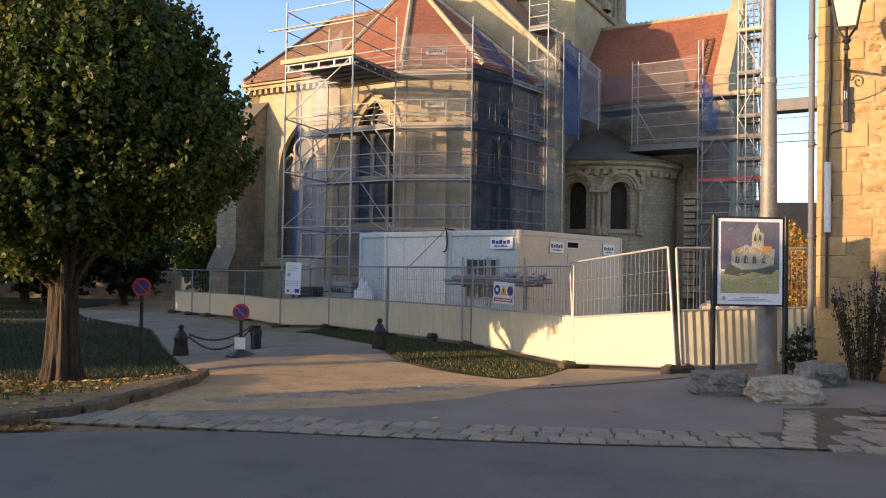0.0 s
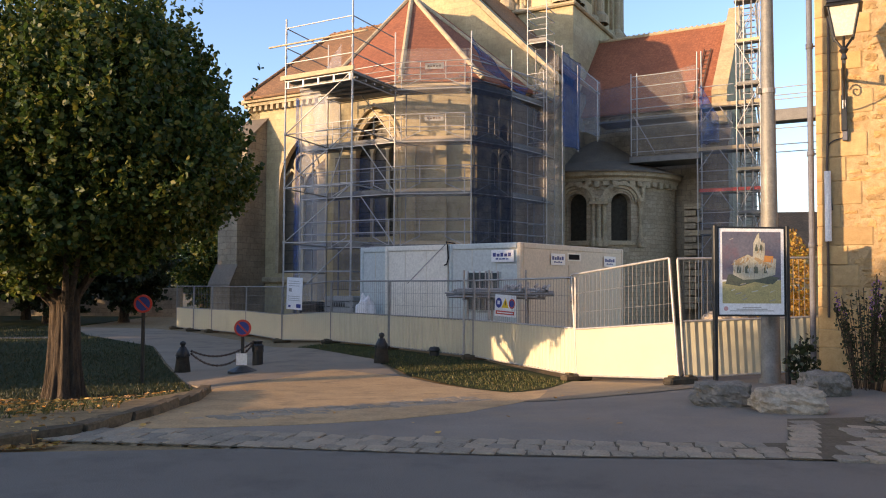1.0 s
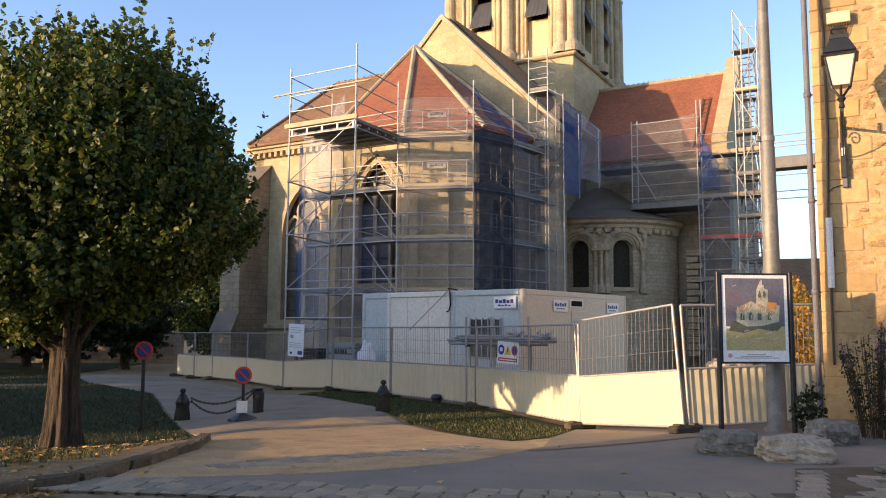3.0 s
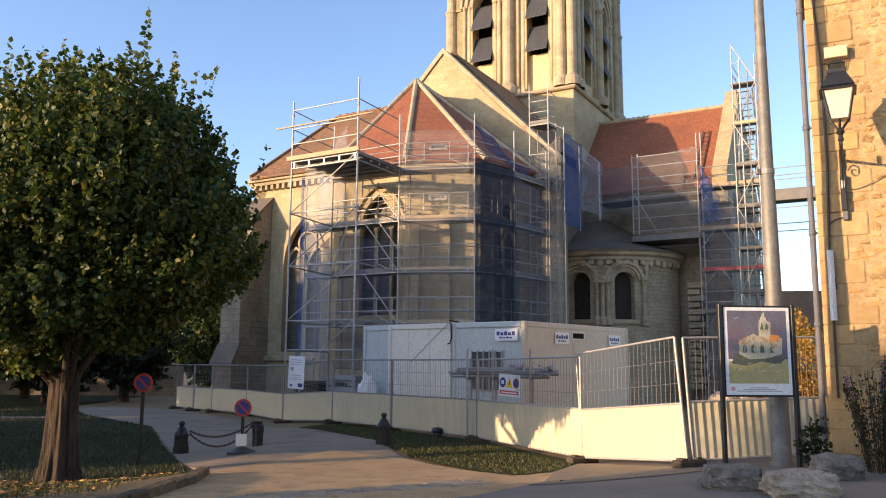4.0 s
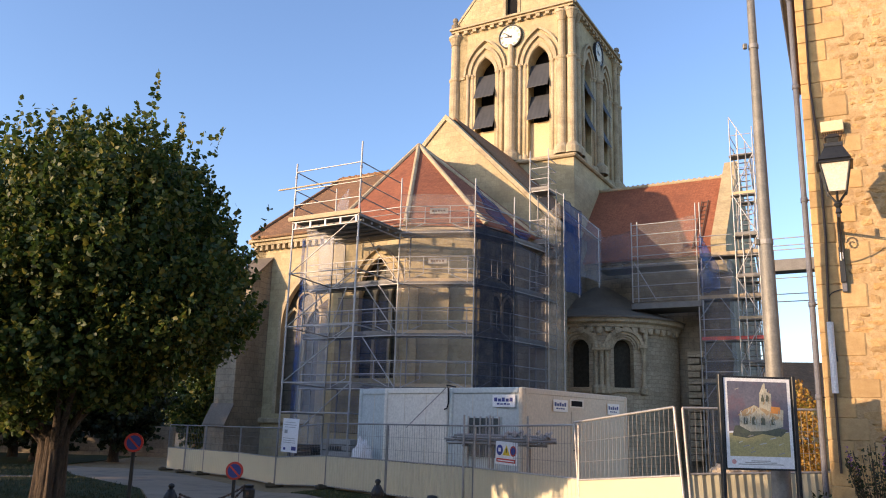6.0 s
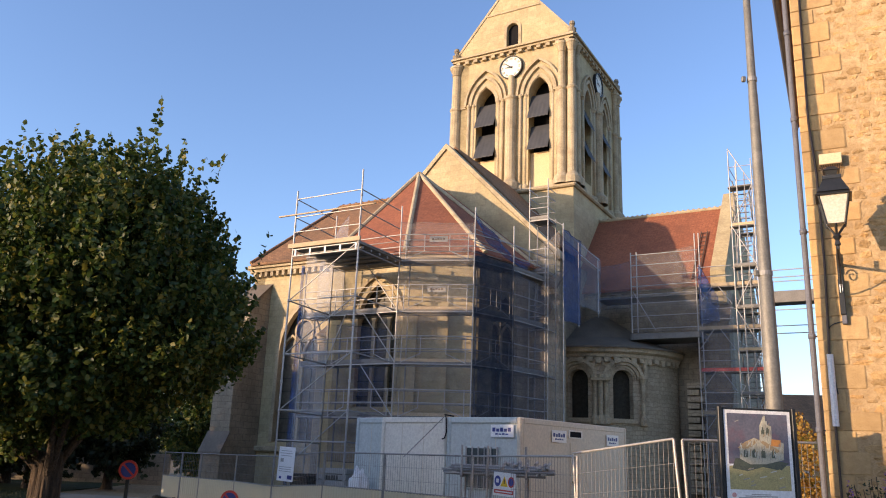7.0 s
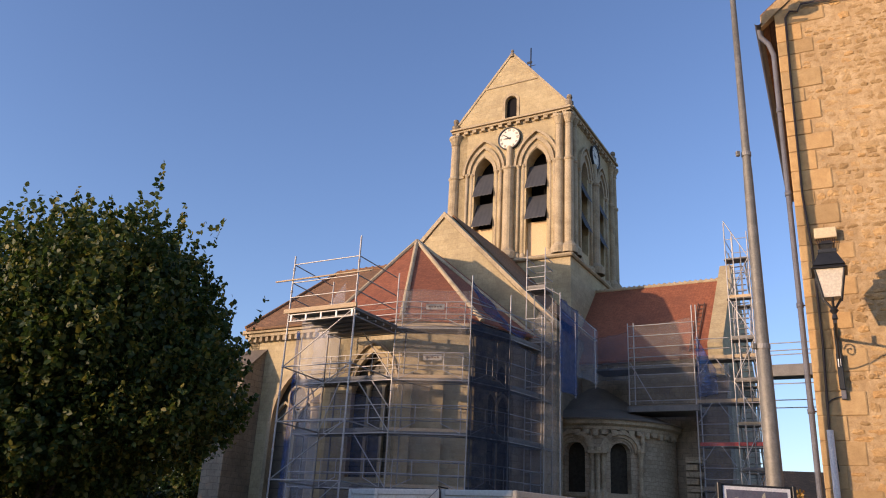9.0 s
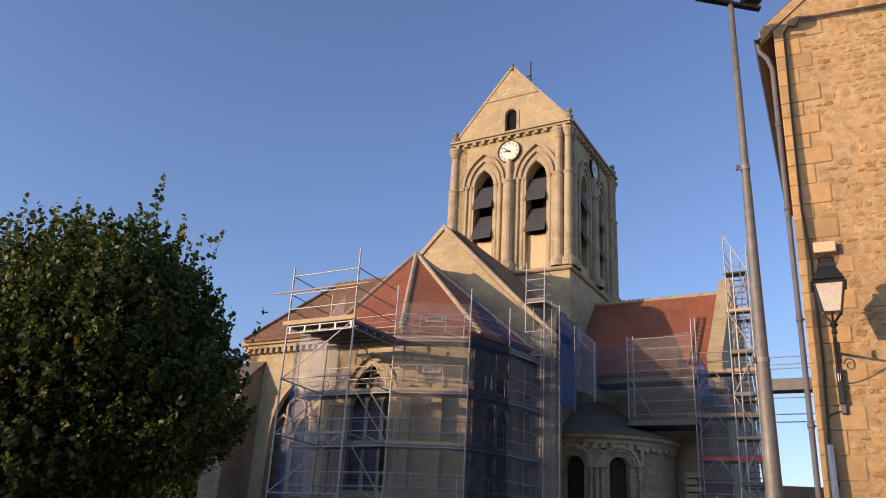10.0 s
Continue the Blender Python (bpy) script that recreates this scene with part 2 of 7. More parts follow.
def rough_stone(name, c1, c2, dark, vary=0.0, relief=1.0):
    """Honey rubble and mortar: blotches of hand's width, pits and crumbling edges."""
    m, nt, b = nodes(name)
    p = worldpos(nt)
    n0, n1, n2 = noisefac(nt, p, 0.9, 5), noisefac(nt, p, 7.0, 7, 0.68), noisefac(nt, p, 38.0, 4)
    vo = nt.nodes.new("ShaderNodeTexVoronoi")
    vo.inputs["Scale"].default_value = 9.0
    wv = mixc(nt, 0.16, p, nt.nodes.new("ShaderNodeTexNoise").outputs["Color"])
    link(nt, wv, vo.inputs["Vector"])
    col = ramp(nt, n1, [(0.3, dark), (0.46, c1), (0.66, c2)])
    col = mixc(nt, 0.3, col, mixc(nt, vo.outputs["Color"], c1, c2))
    col = mixc(nt, ramp(nt, n0, [(0.45, (0, 0, 0)), (0.7, (0.45,) * 3)]), col, dark)
    col = mixc(nt, ramp(nt, n2, [(0.3, (0.4,) * 3), (0.5, (0, 0, 0))]), col, dark)
    if vary:
        oi = nt.nodes.new("ShaderNodeObjectInfo")
        col = mixc(nt, 1.0, col, ramp(nt, oi.outputs["Random"], [(0, (1 - vary, 1 - vary * 1.05, 1 - vary * 1.15)), (0.5, (1, 1, 1)), (1, (1.08, 1.0, 0.88))]), "MULTIPLY")
    link(nt, col, b.inputs["Base Color"])
    b.inputs["Roughness"].default_value = 0.95
    bump(nt, b, mixc(nt, 0.3, n1, n2), relief, 0.05)
    return m


HOUSE = rough_stone("honey_mortar", (0.45, 0.305, 0.145), (0.6, 0.44, 0.25), (0.28, 0.18, 0.085))
HSTONE = rough_stone("honey_sandstone", (0.46, 0.295, 0.125), (0.64, 0.45, 0.22), (0.3, 0.185, 0.08), 0.3)
QUOIN = rough_stone("dressed_sandstone", (0.47, 0.315, 0.145), (0.56, 0.395, 0.195), (0.36, 0.235, 0.11), 0.2, 0.4)
ZINC = surf("weathered_zinc", (0.1, 0.105, 0.125), (0.16, 0.165, 0.19), 3, 25, 0.65, 0.2, metal=0.15)
PVC = plain("white_plastic_guard", (0.7, 0.68, 0.66), 0.4)
CONCRETE = surf("concrete", (0.3, 0.29, 0.27), (0.42, 0.41, 0.38), 4, 40, 0.9, 0.5)


def glassy(name, c, rough=0.15):
    m, nt, b = nodes(name)
    n = noisefac(nt, worldpos(nt), 6, 4)
    link(nt, ramp(nt, n, [(0.35, c), (0.7, tuple(x * 2.2 for x in c))]), b.inputs["Base Color"])
    b.inputs["Roughness"].default_value = rough
    b.inputs["Specular IOR Level"].default_value = 0.7
    bump(nt, b, n, 0.3, 0.02)
    return m


GLASS = glassy("leaded_glass", (0.055, 0.047, 0.033), 0.6)
PANE = glassy("window_glass", (0.045, 0.058, 0.06), 0.12)
MILK = plain("opal_lantern_glass", (0.6, 0.55, 0.45), 0.25)
CREAM = plain("cream_plastic", (0.62, 0.5, 0.3), 0.5)

# ---- shaping helpers ----


def part(name, bm, material, parent=None, label="", smooth=False):
    me = bpy.data.meshes.new(name)
    bmesh.ops.recalc_face_normals(bm, faces=bm.faces)
    bm.to_mesh(me)
    bm.free()
    if material:
        me.materials.append(material)
    if smooth:
        for poly in me.polygons:
            poly.use_smooth = True
    ob = new(name, me)
    if parent:
        ob.parent = parent
    if label:
        ob["label"] = label
    return ob


def raw(name, verts, faces, material, parent=None, label="", smooth=False):
    me = bpy.data.meshes.new(name)
    me.from_pydata(verts, [], faces)
    me.materials.append(material)
    if smooth:
        for poly in me.polygons:
            poly.use_smooth = True
    ob = new(name, me)
    if parent:
        ob.parent = parent
    if label:
        ob["label"] = label
    return ob


def thing(name, m, label, category, group="", kind=""):
    ob = new(name)
    ob.matrix_basis = m
    return tagged(ob, label, category, group, kind)


def box(bm, x0, x1, y0, y1, z0, z1, bev=0.0):
    r = bmesh.ops.create_cube(bm, size=1)
    vs = r["verts"]
    bmesh.ops.scale(bm, vec=(x1 - x0, y1 - y0, z1 - z0), verts=vs)
    bmesh.ops.translate(bm, vec=((x0 + x1) / 2, (y0 + y1) / 2, (z0 + z1) / 2), verts=vs)
    if bev:
        es = list({e for v in vs for e in v.link_edges})
        bmesh.ops.bevel(bm, geom=es, offset=bev, segments=1, affect="EDGES", profile=0.5)
    return vs


def boxpart(name, b, material, parent, label="", bev=0.0):
    bm = bmesh.new()
    box(bm, *b, bev)
    return part(name, bm, material, parent, label)


def tube(bm, p, q, r, r2=None, seg=10):
    p, q = Vector(p), Vector(q)
    d = q - p
    res = bmesh.ops.create_cone(bm, cap_ends=True, segments=seg, radius1=r, radius2=r if r2 is None else r2, depth=d.length)
    m = Matrix.Translation((p + q) / 2) @ d.to_track_quat("Z", "Y").to_matrix().to_4x4()
    bmesh.ops.transform(bm, matrix=m, verts=res["verts"])
    return res["verts"]


def lathe(bm, profile, seg=16, a0=0.0, a1=360.0, c=(0, 0)):
    """Turn (radius, z) pairs about the upright axis through c."""
    full = abs(a1 - a0) >= 359.9
    n = seg if full else seg + 1
    rings = []
    for r, z in profile:
        rings.append([bm.verts.new((c[0] + r * math.cos(radians(a0 + (a1 - a0) * i / seg)), c[1] + r * math.sin(radians(a0 + (a1 - a0) * i / seg)), z)) for i in range(n)])
    for a, b in zip(rings, rings[1:]):
        for i in range(seg):
            j = (i + 1) % n
            bm.faces.new((a[i], a[j], b[j], b[i]))
    return rings


def poly_prism(bm, pts, z0, z1):
    lo = [bm.verts.new((x, y, z0)) for x, y in pts]
    hi = [bm.verts.new((x, y, z1)) for x, y in pts]
    n = len(pts)
    for i in range(n):
        bm.faces.new((lo[i], lo[(i + 1) % n], hi[(i + 1) % n], hi[i]))
    bm.faces.new(hi)
    bm.faces.new(lo[::-1])


def arch(cx, w, z0, spring, rise, n=8, pointed=True):
    """Outline of an opening: centre, width, sill, springing, rise of its head."""
    h = w / 2
    pts = [(cx - h, z0), (cx + h, z0), (cx + h, spring)]
    if pointed:
        rho = (h * h + rise * rise) / (2 * h)
        top_a = math.acos((rho - h) / rho)
        for i in range(1, n + 1):
            t = top_a * i / n
            pts.append((cx + h - rho + rho * math.cos(t) if i < n else cx, spring + rho * math.sin(t)))
        right = pts[3:-1]
        pts += [(2 * cx - x, z) for x, z in reversed(right)]
    else:
        for i in range(1, n):
            a = math.pi * i / n
            pts.append((cx + h * math.cos(a), spring + rise * math.sin(a)))
    pts.append((cx - h, spring))
    return pts


def plate(bm, outline, holes, thick, place):
    """A wall slab with openings right through it; place(a, z, depth) gives the point."""
    loops = [outline, *holes]
    front, back = [], []
    for lp in loops:
        front.append([bm.verts.new(place(a, z, 0.0)) for a, z in lp])
        back.append([bm.verts.new(place(a, z, thick)) for a, z in lp])
    for side in (front, back):
        es = []
        for vs in side:
            es += [bm.edges.new((vs[i], vs[(i + 1) % len(vs)])) for i in range(len(vs))]
        bmesh.ops.triangle_fill(bm, edges=es, use_beauty=True)
    for f, b in zip(front, back):
        n = len(f)
        for i in range(n):
            bm.faces.new((f[i], f[(i + 1) % n], b[(i + 1) % n], b[i]))


def band(bm, path, inner, outer, d0, d1, place):
    """A moulding that follows an open path of (a, z), between two offsets of it, proud by d0..d1."""
    n = len(path)
    rows = []
    for i, (a, z) in enumerate(path):
        pa, pz = path[max(0, i - 1)]
        na, nz = path[min(n - 1, i + 1)]
        t = Vector((na - pa, nz - pz)).normalized()
        nx, nzz = t.y, -t.x
        rows.append([bm.verts.new(place(a + nx * o, z + nzz * o, d)) for o, d in ((inner, d0), (outer, d0), (outer, d1), (inner, d1))])
    for r0, r1 in zip(rows, rows[1:]):
        for k in range(4):
            bm.faces.new((r0[k], r0[(k + 1) % 4], r1[(k + 1) % 4], r1[k]))
    bm.faces.new(rows[0])
    bm.faces.new(rows[-1][::-1])


def sweep(bm, pts, r, seg=8):
    """One bent tube through all the points."""
    pts = [Vector(p) for p in pts]
    rings = []
    for i, p in enumerate(pts):
        d = (pts[min(len(pts) - 1, i + 1)] - pts[max(0, i - 1)]).normalized()
        u = d.cross(Vector((0.31, 0.94, 0.17))).normalized()
        v = d.cross(u)
        rings.append([bm.verts.new(p + (u * math.cos(2 * math.pi * k / seg) + v * math.sin(2 * math.pi * k / seg)) * r) for k in range(seg)])
    for a, b in zip(rings, rings[1:]):
        for k in range(seg):
            bm.faces.new((a[k], a[(k + 1) % seg], b[(k + 1) % seg], b[k]))
    bm.faces.new(rings[0])
    bm.faces.new(rings[-1][::-1])


_rods = {}


def rod(name, p, q, r, material, parent, seg=8):
    """A straight bar as an object of its own; all bars of a material share one mesh."""
    key = (material.name, seg)
    if key not in _rods:
        bm = bmesh.new()
        bmesh.ops.create_cone(bm, cap_ends=True, segments=seg, radius1=1, radius2=1, depth=1)
        me = bpy.data.meshes.new("bar")
        bm.to_mesh(me)
        bm.free()
        me.materials.append(material)
        for poly in me.polygons:
            poly.use_smooth = len(poly.vertices) == 4
        _rods[key] = me
    p, q = Vector(p), Vector(q)
    d = q - p
    ob = new(name, _rods[key])
    ob.parent = parent
    ob.matrix_basis = Matrix.Translation((p + q) / 2) @ d.to_track_quat("Z", "Y").to_matrix().to_4x4() @ Matrix.Diagonal((r, r, d.length, 1))
    return ob


_slabs = {}


def slab(name, b, material, parent, turn=0.0, at=(0, 0)):
    """A block as an object of its own; all blocks of a material share one bevelled mesh."""
    if material.name not in _slabs:
        bm = bmesh.new()
        box(bm, -0.5, 0.5, -0.5, 0.5, -0.5, 0.5, 0.03)
        me = bpy.data.meshes.new("block")
        bm.to_mesh(me)
        bm.free()
        me.materials.append(material)
        _slabs[material.name] = me
    x0, x1, y0, y1, z0, z1 = b
    ob = new(name, _slabs[material.name])
    ob.parent = parent
    ob.matrix_basis = Matrix.Translation((at[0], at[1], 0)) @ pose(0, 0, 0, 0, 0, turn) @ Matrix.Translation(((x0 + x1) / 2, (y0 + y1) / 2, (z0 + z1) / 2)) @ Matrix.Diagonal((x1 - x0, y1 - y0, z1 - z0, 1))
    return ob


def ease(u):
    u = min(1.0, max(0.0, u))
    return u * u * (3 - 2 * u)


def gz(x, y):
    """Height of the ground: level road, then a gentle fall towards the church."""
    left = -0.2 * ease((-x - 3.6) / 2.2) * ease((y - 9) / 4.5)
    return left - 0.4 * ease((y - 8 - 0.9 * max(0.0, x - 1.5)) / 8) - 0.008 * min(60.0, max(0.0, y - 16))


def sheet(name, pts, dz, material, step, label="", edge=0.05, kind="structure"):
    """A piece of ground that follows its fall."""
    bm = bmesh.new()
    bm.faces.new([bm.verts.new((x, y, 0)) for x, y in pts])
    bmesh.ops.triangulate(bm, faces=bm.faces)
    for k, n in ((0, Vector((1, 0, 0))), (1, Vector((0, 1, 0)))):
        lo, hi = min(p[k] for p in pts), max(p[k] for p in pts)
        c = math.ceil((lo + 1e-3) / step) * step
        while c < hi:
            bmesh.ops.bisect_plane(bm, geom=bm.verts[:] + bm.edges[:] + bm.faces[:], dist=1e-4, plane_co=n * c, plane_no=n)
            c += step
    for v in bm.verts:
        v.co.z = gz(v.co.x, v.co.y) + dz
    if edge:
        r = bmesh.ops.extrude_face_region(bm, geom=bm.faces[:])
        for v in (g for g in r["geom"] if isinstance(g, bmesh.types.BMVert)):
            v.co.z -= edge
    ob = part(name, bm, material, None, smooth=not edge)
    return tagged(ob, label, "", "", kind)

# ---- ground ----
GX = [-700, -300, -120, -60, -40, -30] + [-24 + 1.5 * i for i in range(8)] + [-12 + 0.5 * i for i in range(49)] + [13.5, 16, 20, 24] + [30, 40, 60, 120, 300, 700]
GY = [-300, -120, -60, -30, -15, -6] + [0.5 * i for i in range(0, 40)] + [20 + 2.5 * i for i in range(0, 14)] + [60, 80, 120, 200, 400, 1200]
raw("ground", [(x, y, gz(x, y) - 0.016) for y in GY for x in GX], [(j * len(GX) + i, j * len(GX) + i + 1, (j + 1) * len(GX) + i + 1, (j + 1) * len(GX) + i) for j in range(len(GY) - 1) for i in range(len(GX) - 1)], DIRT, smooth=True)
tagged(bpy.data.objects["ground"], "bare brown earth and dust around the church", "", "", "structure")
sheet("road", [(-60, -8), (60, -8), (60, 6.3), (4.6, 7.05), (0.9, 7.25), (-1.5, 7.55), (-4.0, 7.3), (-14, 5.5), (-60, 3)], 0.0, ASPHALT, 3.0, "dark grey worn asphalt street")
sheet("forecourt", [(-4.3, 7.95), (-1.5, 7.85), (0.9, 7.6), (4.6, 7.4), (6.3, 7.4), (6.5, 11.5), (6.5, 14.0), (2.6, 15.4), (1.9, 13.9), (1.5, 12.2), (1.05, 11.3), (0.3, 10.0), (-0.6, 9.3), (-1.6, 8.9), (-3.2, 8.6), (-3.8, 8.3)], 0.004, FORECOURT, 0.5, "grey asphalt forecourt by the site fence")
sheet("gravel_patch", [(-3.45, 8.4), (-1.6, 8.75), (-0.6, 9.15), (0.35, 9.9), (1.1, 11.2), (1.55, 12.1), (1.9, 13.6), (0.7, 14.0), (-0.7, 16.3), (-2.4, 17.8), (-4.0, 14.2), (-3.55, 11.4), (-3.45, 9.5)], 0.008, GRAVEL, 0.5, "sandy ochre gravel in low sun")
# dirt apron; its warm colour also extends the sunlit patch
sheet("lit_dirt_apron", [(1.25, 11.5), (1.6, 12.2), (1.95, 13.85), (2.6, 15.3), (3.0, 15.0), (4.05, 13.05), (4.0, 12.3), (3.2, 11.9), (2.2, 11.6)], 0.014, APRON, 0.5, "ochre dirt before the site fence, sunlight put into its colour", 0.0)
sheet("path", [(-4.0, 14.0), (-2.4, 17.6), (-0.7, 16.2), (-1.7, 20.4), (-4.6, 25.0), (-7.0, 29), (-11, 35), (-13.5, 37.6), (-17.5, 38.5), (-14.6, 32.5), (-9.5, 26.5), (-7.2, 21), (-5.2, 16.4)], 0.004, PATH, 0.5, "pale grey asphalt path past the church")
sheet("side_path", [(-29.5, 28.0), (-22, 28.8), (-14.3, 30.3), (-14.6, 31.2), (-22, 29.7), (-29.5, 28.9)], 0.03, PATH, 1.0, "narrow pale path across the lawn")
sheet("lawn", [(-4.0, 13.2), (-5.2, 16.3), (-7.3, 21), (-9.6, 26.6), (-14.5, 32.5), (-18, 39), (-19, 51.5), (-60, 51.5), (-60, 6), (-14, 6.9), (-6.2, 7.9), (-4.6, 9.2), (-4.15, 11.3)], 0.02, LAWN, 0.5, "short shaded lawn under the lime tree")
sheet("verge", [(-3.5, 9.4), (-3.6, 11.4), (-3.95, 13.2), (-4.15, 11.3), (-4.6, 9.2), (-6.2, 7.9), (-14, 6.9), (-14, 5.8), (-4.2, 7.4), (-3.75, 8.2)], 0.07, DIRT, 0.5, "trodden dirt verge with dry leaves", 0.2)
sheet("grass_verge", [(1.2, 13.3), (1.9, 13.9), (2.8, 15.5), (1.1, 20.1), (-1.3, 23.4), (-3.3, 25.8), (-4.4, 24.6), (-1.6, 20.2), (-0.6, 16.6), (0.7, 14.0)], 0.012, LAWN, 0.5, "rough grass verge along the fence", 0.0)

# ---- church, in its own frame: along the east front, inwards, up ----
FRAME = pose(0, 0, 0, 0, 0, -30)
church = thing("church", FRAME, "limestone church with red tile roofs and saddleback bell tower", "church")


def face(p0, p1):
    """Placing function and length of an upright wall face from p0 to p1 (seen from outside, left to right)."""
    p0, p1 = Vector(p0), Vector(p1)
    t = (p1 - p0).normalized()
    inward = Vector((-t.y, t.x))

    def place(a, z, dep):
        q = p0 + t * a + inward * dep
        return (q.x, q.y, z)
    return place, (p1 - p0).length


def rect(a0, a1, z0, z1):
    return [(a0, z0), (a1, z0), (a1, z1), (a0, z1)]


def head_path(o, spring):
    """The part of an arch outline from its right springing over the top to the left one."""
    return o[2:]


def traceried(name, place, o, depth, parent, lights, glass=GLASS):
    """A window: recessed glass, mullions, frame moulding."""
    xs = [a for a, z in o]
    zs = [z for a, z in o]
    bm = bmesh.new()
    vs = [bm.verts.new(place(a, z, depth)) for a, z in o]
    bm.faces.new(vs)
    w = part(name, bm, glass, parent, "leaded church window with stone tracery")
    a0, a1, z0, z1 = min(xs), max(xs), min(zs), max(zs)
    spring = o[2][1]
    for i in range(1, lights):
        a = a0 + (a1 - a0) * i / lights
        bm = bmesh.new()
        plate(bm, rect(a - 0.07, a + 0.07, z0, spring + 0.1), [], 0.16, lambda x, z, dd: place(x, z, depth - 0.17 + dd))
        part("mullion", bm, TRIM, w)
    sub = (a1 - a0) / lights
    if lights > 1:
        for i in range(lights):
            oo = arch(a0 + sub * (i + 0.5), sub * 0.9, z0, spring - 0.15, sub * 0.75, 6)
            bm = bmesh.new()
            band(bm, head_path(oo, spring), -0.02, 0.1, depth - 0.16, depth - 0.01, place)
            part("tracery_arch", bm, TRIM, w)
        bm = bmesh.new()
        r = (a1 - a0) * 0.19
        cc = ((a0 + a1) / 2, spring + (z1 - spring) * 0.45)
        ring = [(cc[0] + r * math.cos(2 * math.pi * k / 16), cc[1] + r * math.sin(2 * math.pi * k / 16)) for k in range(17)]
        band(bm, ring, -0.05, 0.06, depth - 0.15, depth - 0.01, place)
        part("tracery_ring", bm, TRIM, w)
    zz = z0 + 0.45
    while zz < spring:
        bm = bmesh.new()
        plate(bm, rect(a0, a1, zz, zz + 0.03), [], 0.03, lambda x, z, dd: place(x, z, depth - 0.05 + dd))
        part("saddle_bar", bm, IRON, w)
        zz += 0.62
    return w


def wall(name, p0, p1, z0, z1, holes, mat, parent, thick=0.7, label=""):
    place, L = face(p0, p1)
    bm = bmesh.new()
    plate(bm, rect(0, L, z0, z1), holes, thick, place)
    return part(name, bm, mat, parent, label), place, L


def cornice(p0, p1, z, parent, proud=0.32, h=0.42, dentils=0.0, mat=TRIM):
    place, L = face(p0, p1)
    bm = bmesh.new()
    for k, (a, b, c) in enumerate(((0.0, 0.4, 0.1), (0.4, 0.7, 0.65), (0.7, 1.0, 1.0))):
        plate(bm, rect(-proud * c * 0.4, L + proud * c * 0.4, z + h * a, z + h * b - 0.002), [], 0.3 + proud * c, lambda x, zz, dd, c=c: place(x, zz, dd - proud * c))
    ob = part("cornice", bm, mat, parent)
    if dentils:
        n = int(L / dentils)
        for i in range(n):
            a = (i + 0.5) * L / n
            bm = bmesh.new()
            plate(bm, [(a - dentils * 0.22, z - 0.02), (a + dentils * 0.22, z - 0.02), (a + dentils * 0.22, z + h * 0.38), (a - dentils * 0.22, z + h * 0.38)], [], 0.3, lambda x, zz, dd: place(x, zz, dd - proud * 0.6))
            part("corbel", bm, mat, ob)
    return ob


def roofplane(name, pts, mat, parent, thick=0.12, label=""):
    bm = bmesh.new()
    vs = [bm.verts.new(p) for p in pts]
    f = bm.faces.new(vs)
    f.normal_update()
    if f.normal.z < 0:
        f.normal_flip()
    r = bmesh.ops.extrude_face_region(bm, geom=[f])
    for v in (g for g in r["geom"] if isinstance(g, bmesh.types.BMVert)):
        v.co.z += thick
    return part(name, bm, mat, parent, label)


def ridge(p, q, parent, mat=TRIM, r=0.11, crest=0.0, name="hip_ridge"):
    bm = bmesh.new()
    tube(bm, p, q, r, seg=8)
    p, q = Vector(p), Vector(q)
    if crest:
        n = int((q - p).length / crest)
        for i in range(n):
            c = p.lerp(q, (i + 0.5) / n)
            box(bm, c.x - 0.08, c.x + 0.08, c.y - 0.08, c.y + 0.08, c.z, c.z + 0.15, 0.04)
    return part(name, bm, mat, parent)


# apse
A0, AB, BC, CD = (-21.3, 27.0), (-17.3, 27.0), (-14.6, 28.4), (-13.6, 31.2)
APZ = 9.3
AWIN = arch(2.62, 2.3, 3.4, 7.0, 1.7)
apse, placeA, LA = wall("apse_wall", A0, AB, -1.0, APZ, [AWIN], STONE, church)
traceried("apse_window", placeA, arch(2.62, 2.34, 3.38, 7.0, 1.75), 0.5, apse, 3)
bm = bmesh.new()
band(bm, [(AWIN[2][0], 3.4)] + AWIN[2:] + [(AWIN[-1][0], 3.4)], -0.2, 0.0, -0.04, 0.15, placeA)
part("window_moulding", bm, TRIM, apse)
bm = bmesh.new()
band(bm, arch(2.62, 2.76, 3.4, 7.0, 2.0)[2:], -0.13, 0.0, -0.14, 0.1, placeA)
part("hood_mould", bm, TRIM, apse)
apse_b, placeB, LB = wall("apse_wall", AB, BC, -1.0, APZ, [], STONE, church)
for a in (0.25, LB / 2, ):
    bm = bmesh.new()
    plate(bm, rect(a - 0.28, a + 0.28, -1.0, 7.6), [], 0.3, lambda x, z, dd: placeB(x, z, dd - 0.32))
    part("pilaster_buttress", bm, STONE, apse_b)
CWIN = arch(1.55, 1.5, 3.0, 6.6, 1.6)
# face away from the sun: darker ashlar puts its shade into the colour
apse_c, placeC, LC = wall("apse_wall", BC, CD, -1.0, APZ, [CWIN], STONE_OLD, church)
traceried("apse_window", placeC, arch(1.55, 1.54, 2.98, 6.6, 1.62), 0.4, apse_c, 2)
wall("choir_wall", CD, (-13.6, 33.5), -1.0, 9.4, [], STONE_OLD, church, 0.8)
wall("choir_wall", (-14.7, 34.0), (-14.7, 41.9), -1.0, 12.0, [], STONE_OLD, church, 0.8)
for p, q in ((A0, AB), (AB, BC), (BC, CD)):
    cornice(p, q, APZ, church, 0.3, 0.4, 0.42)
TOP = (-19.3, 30.8, 14.75)
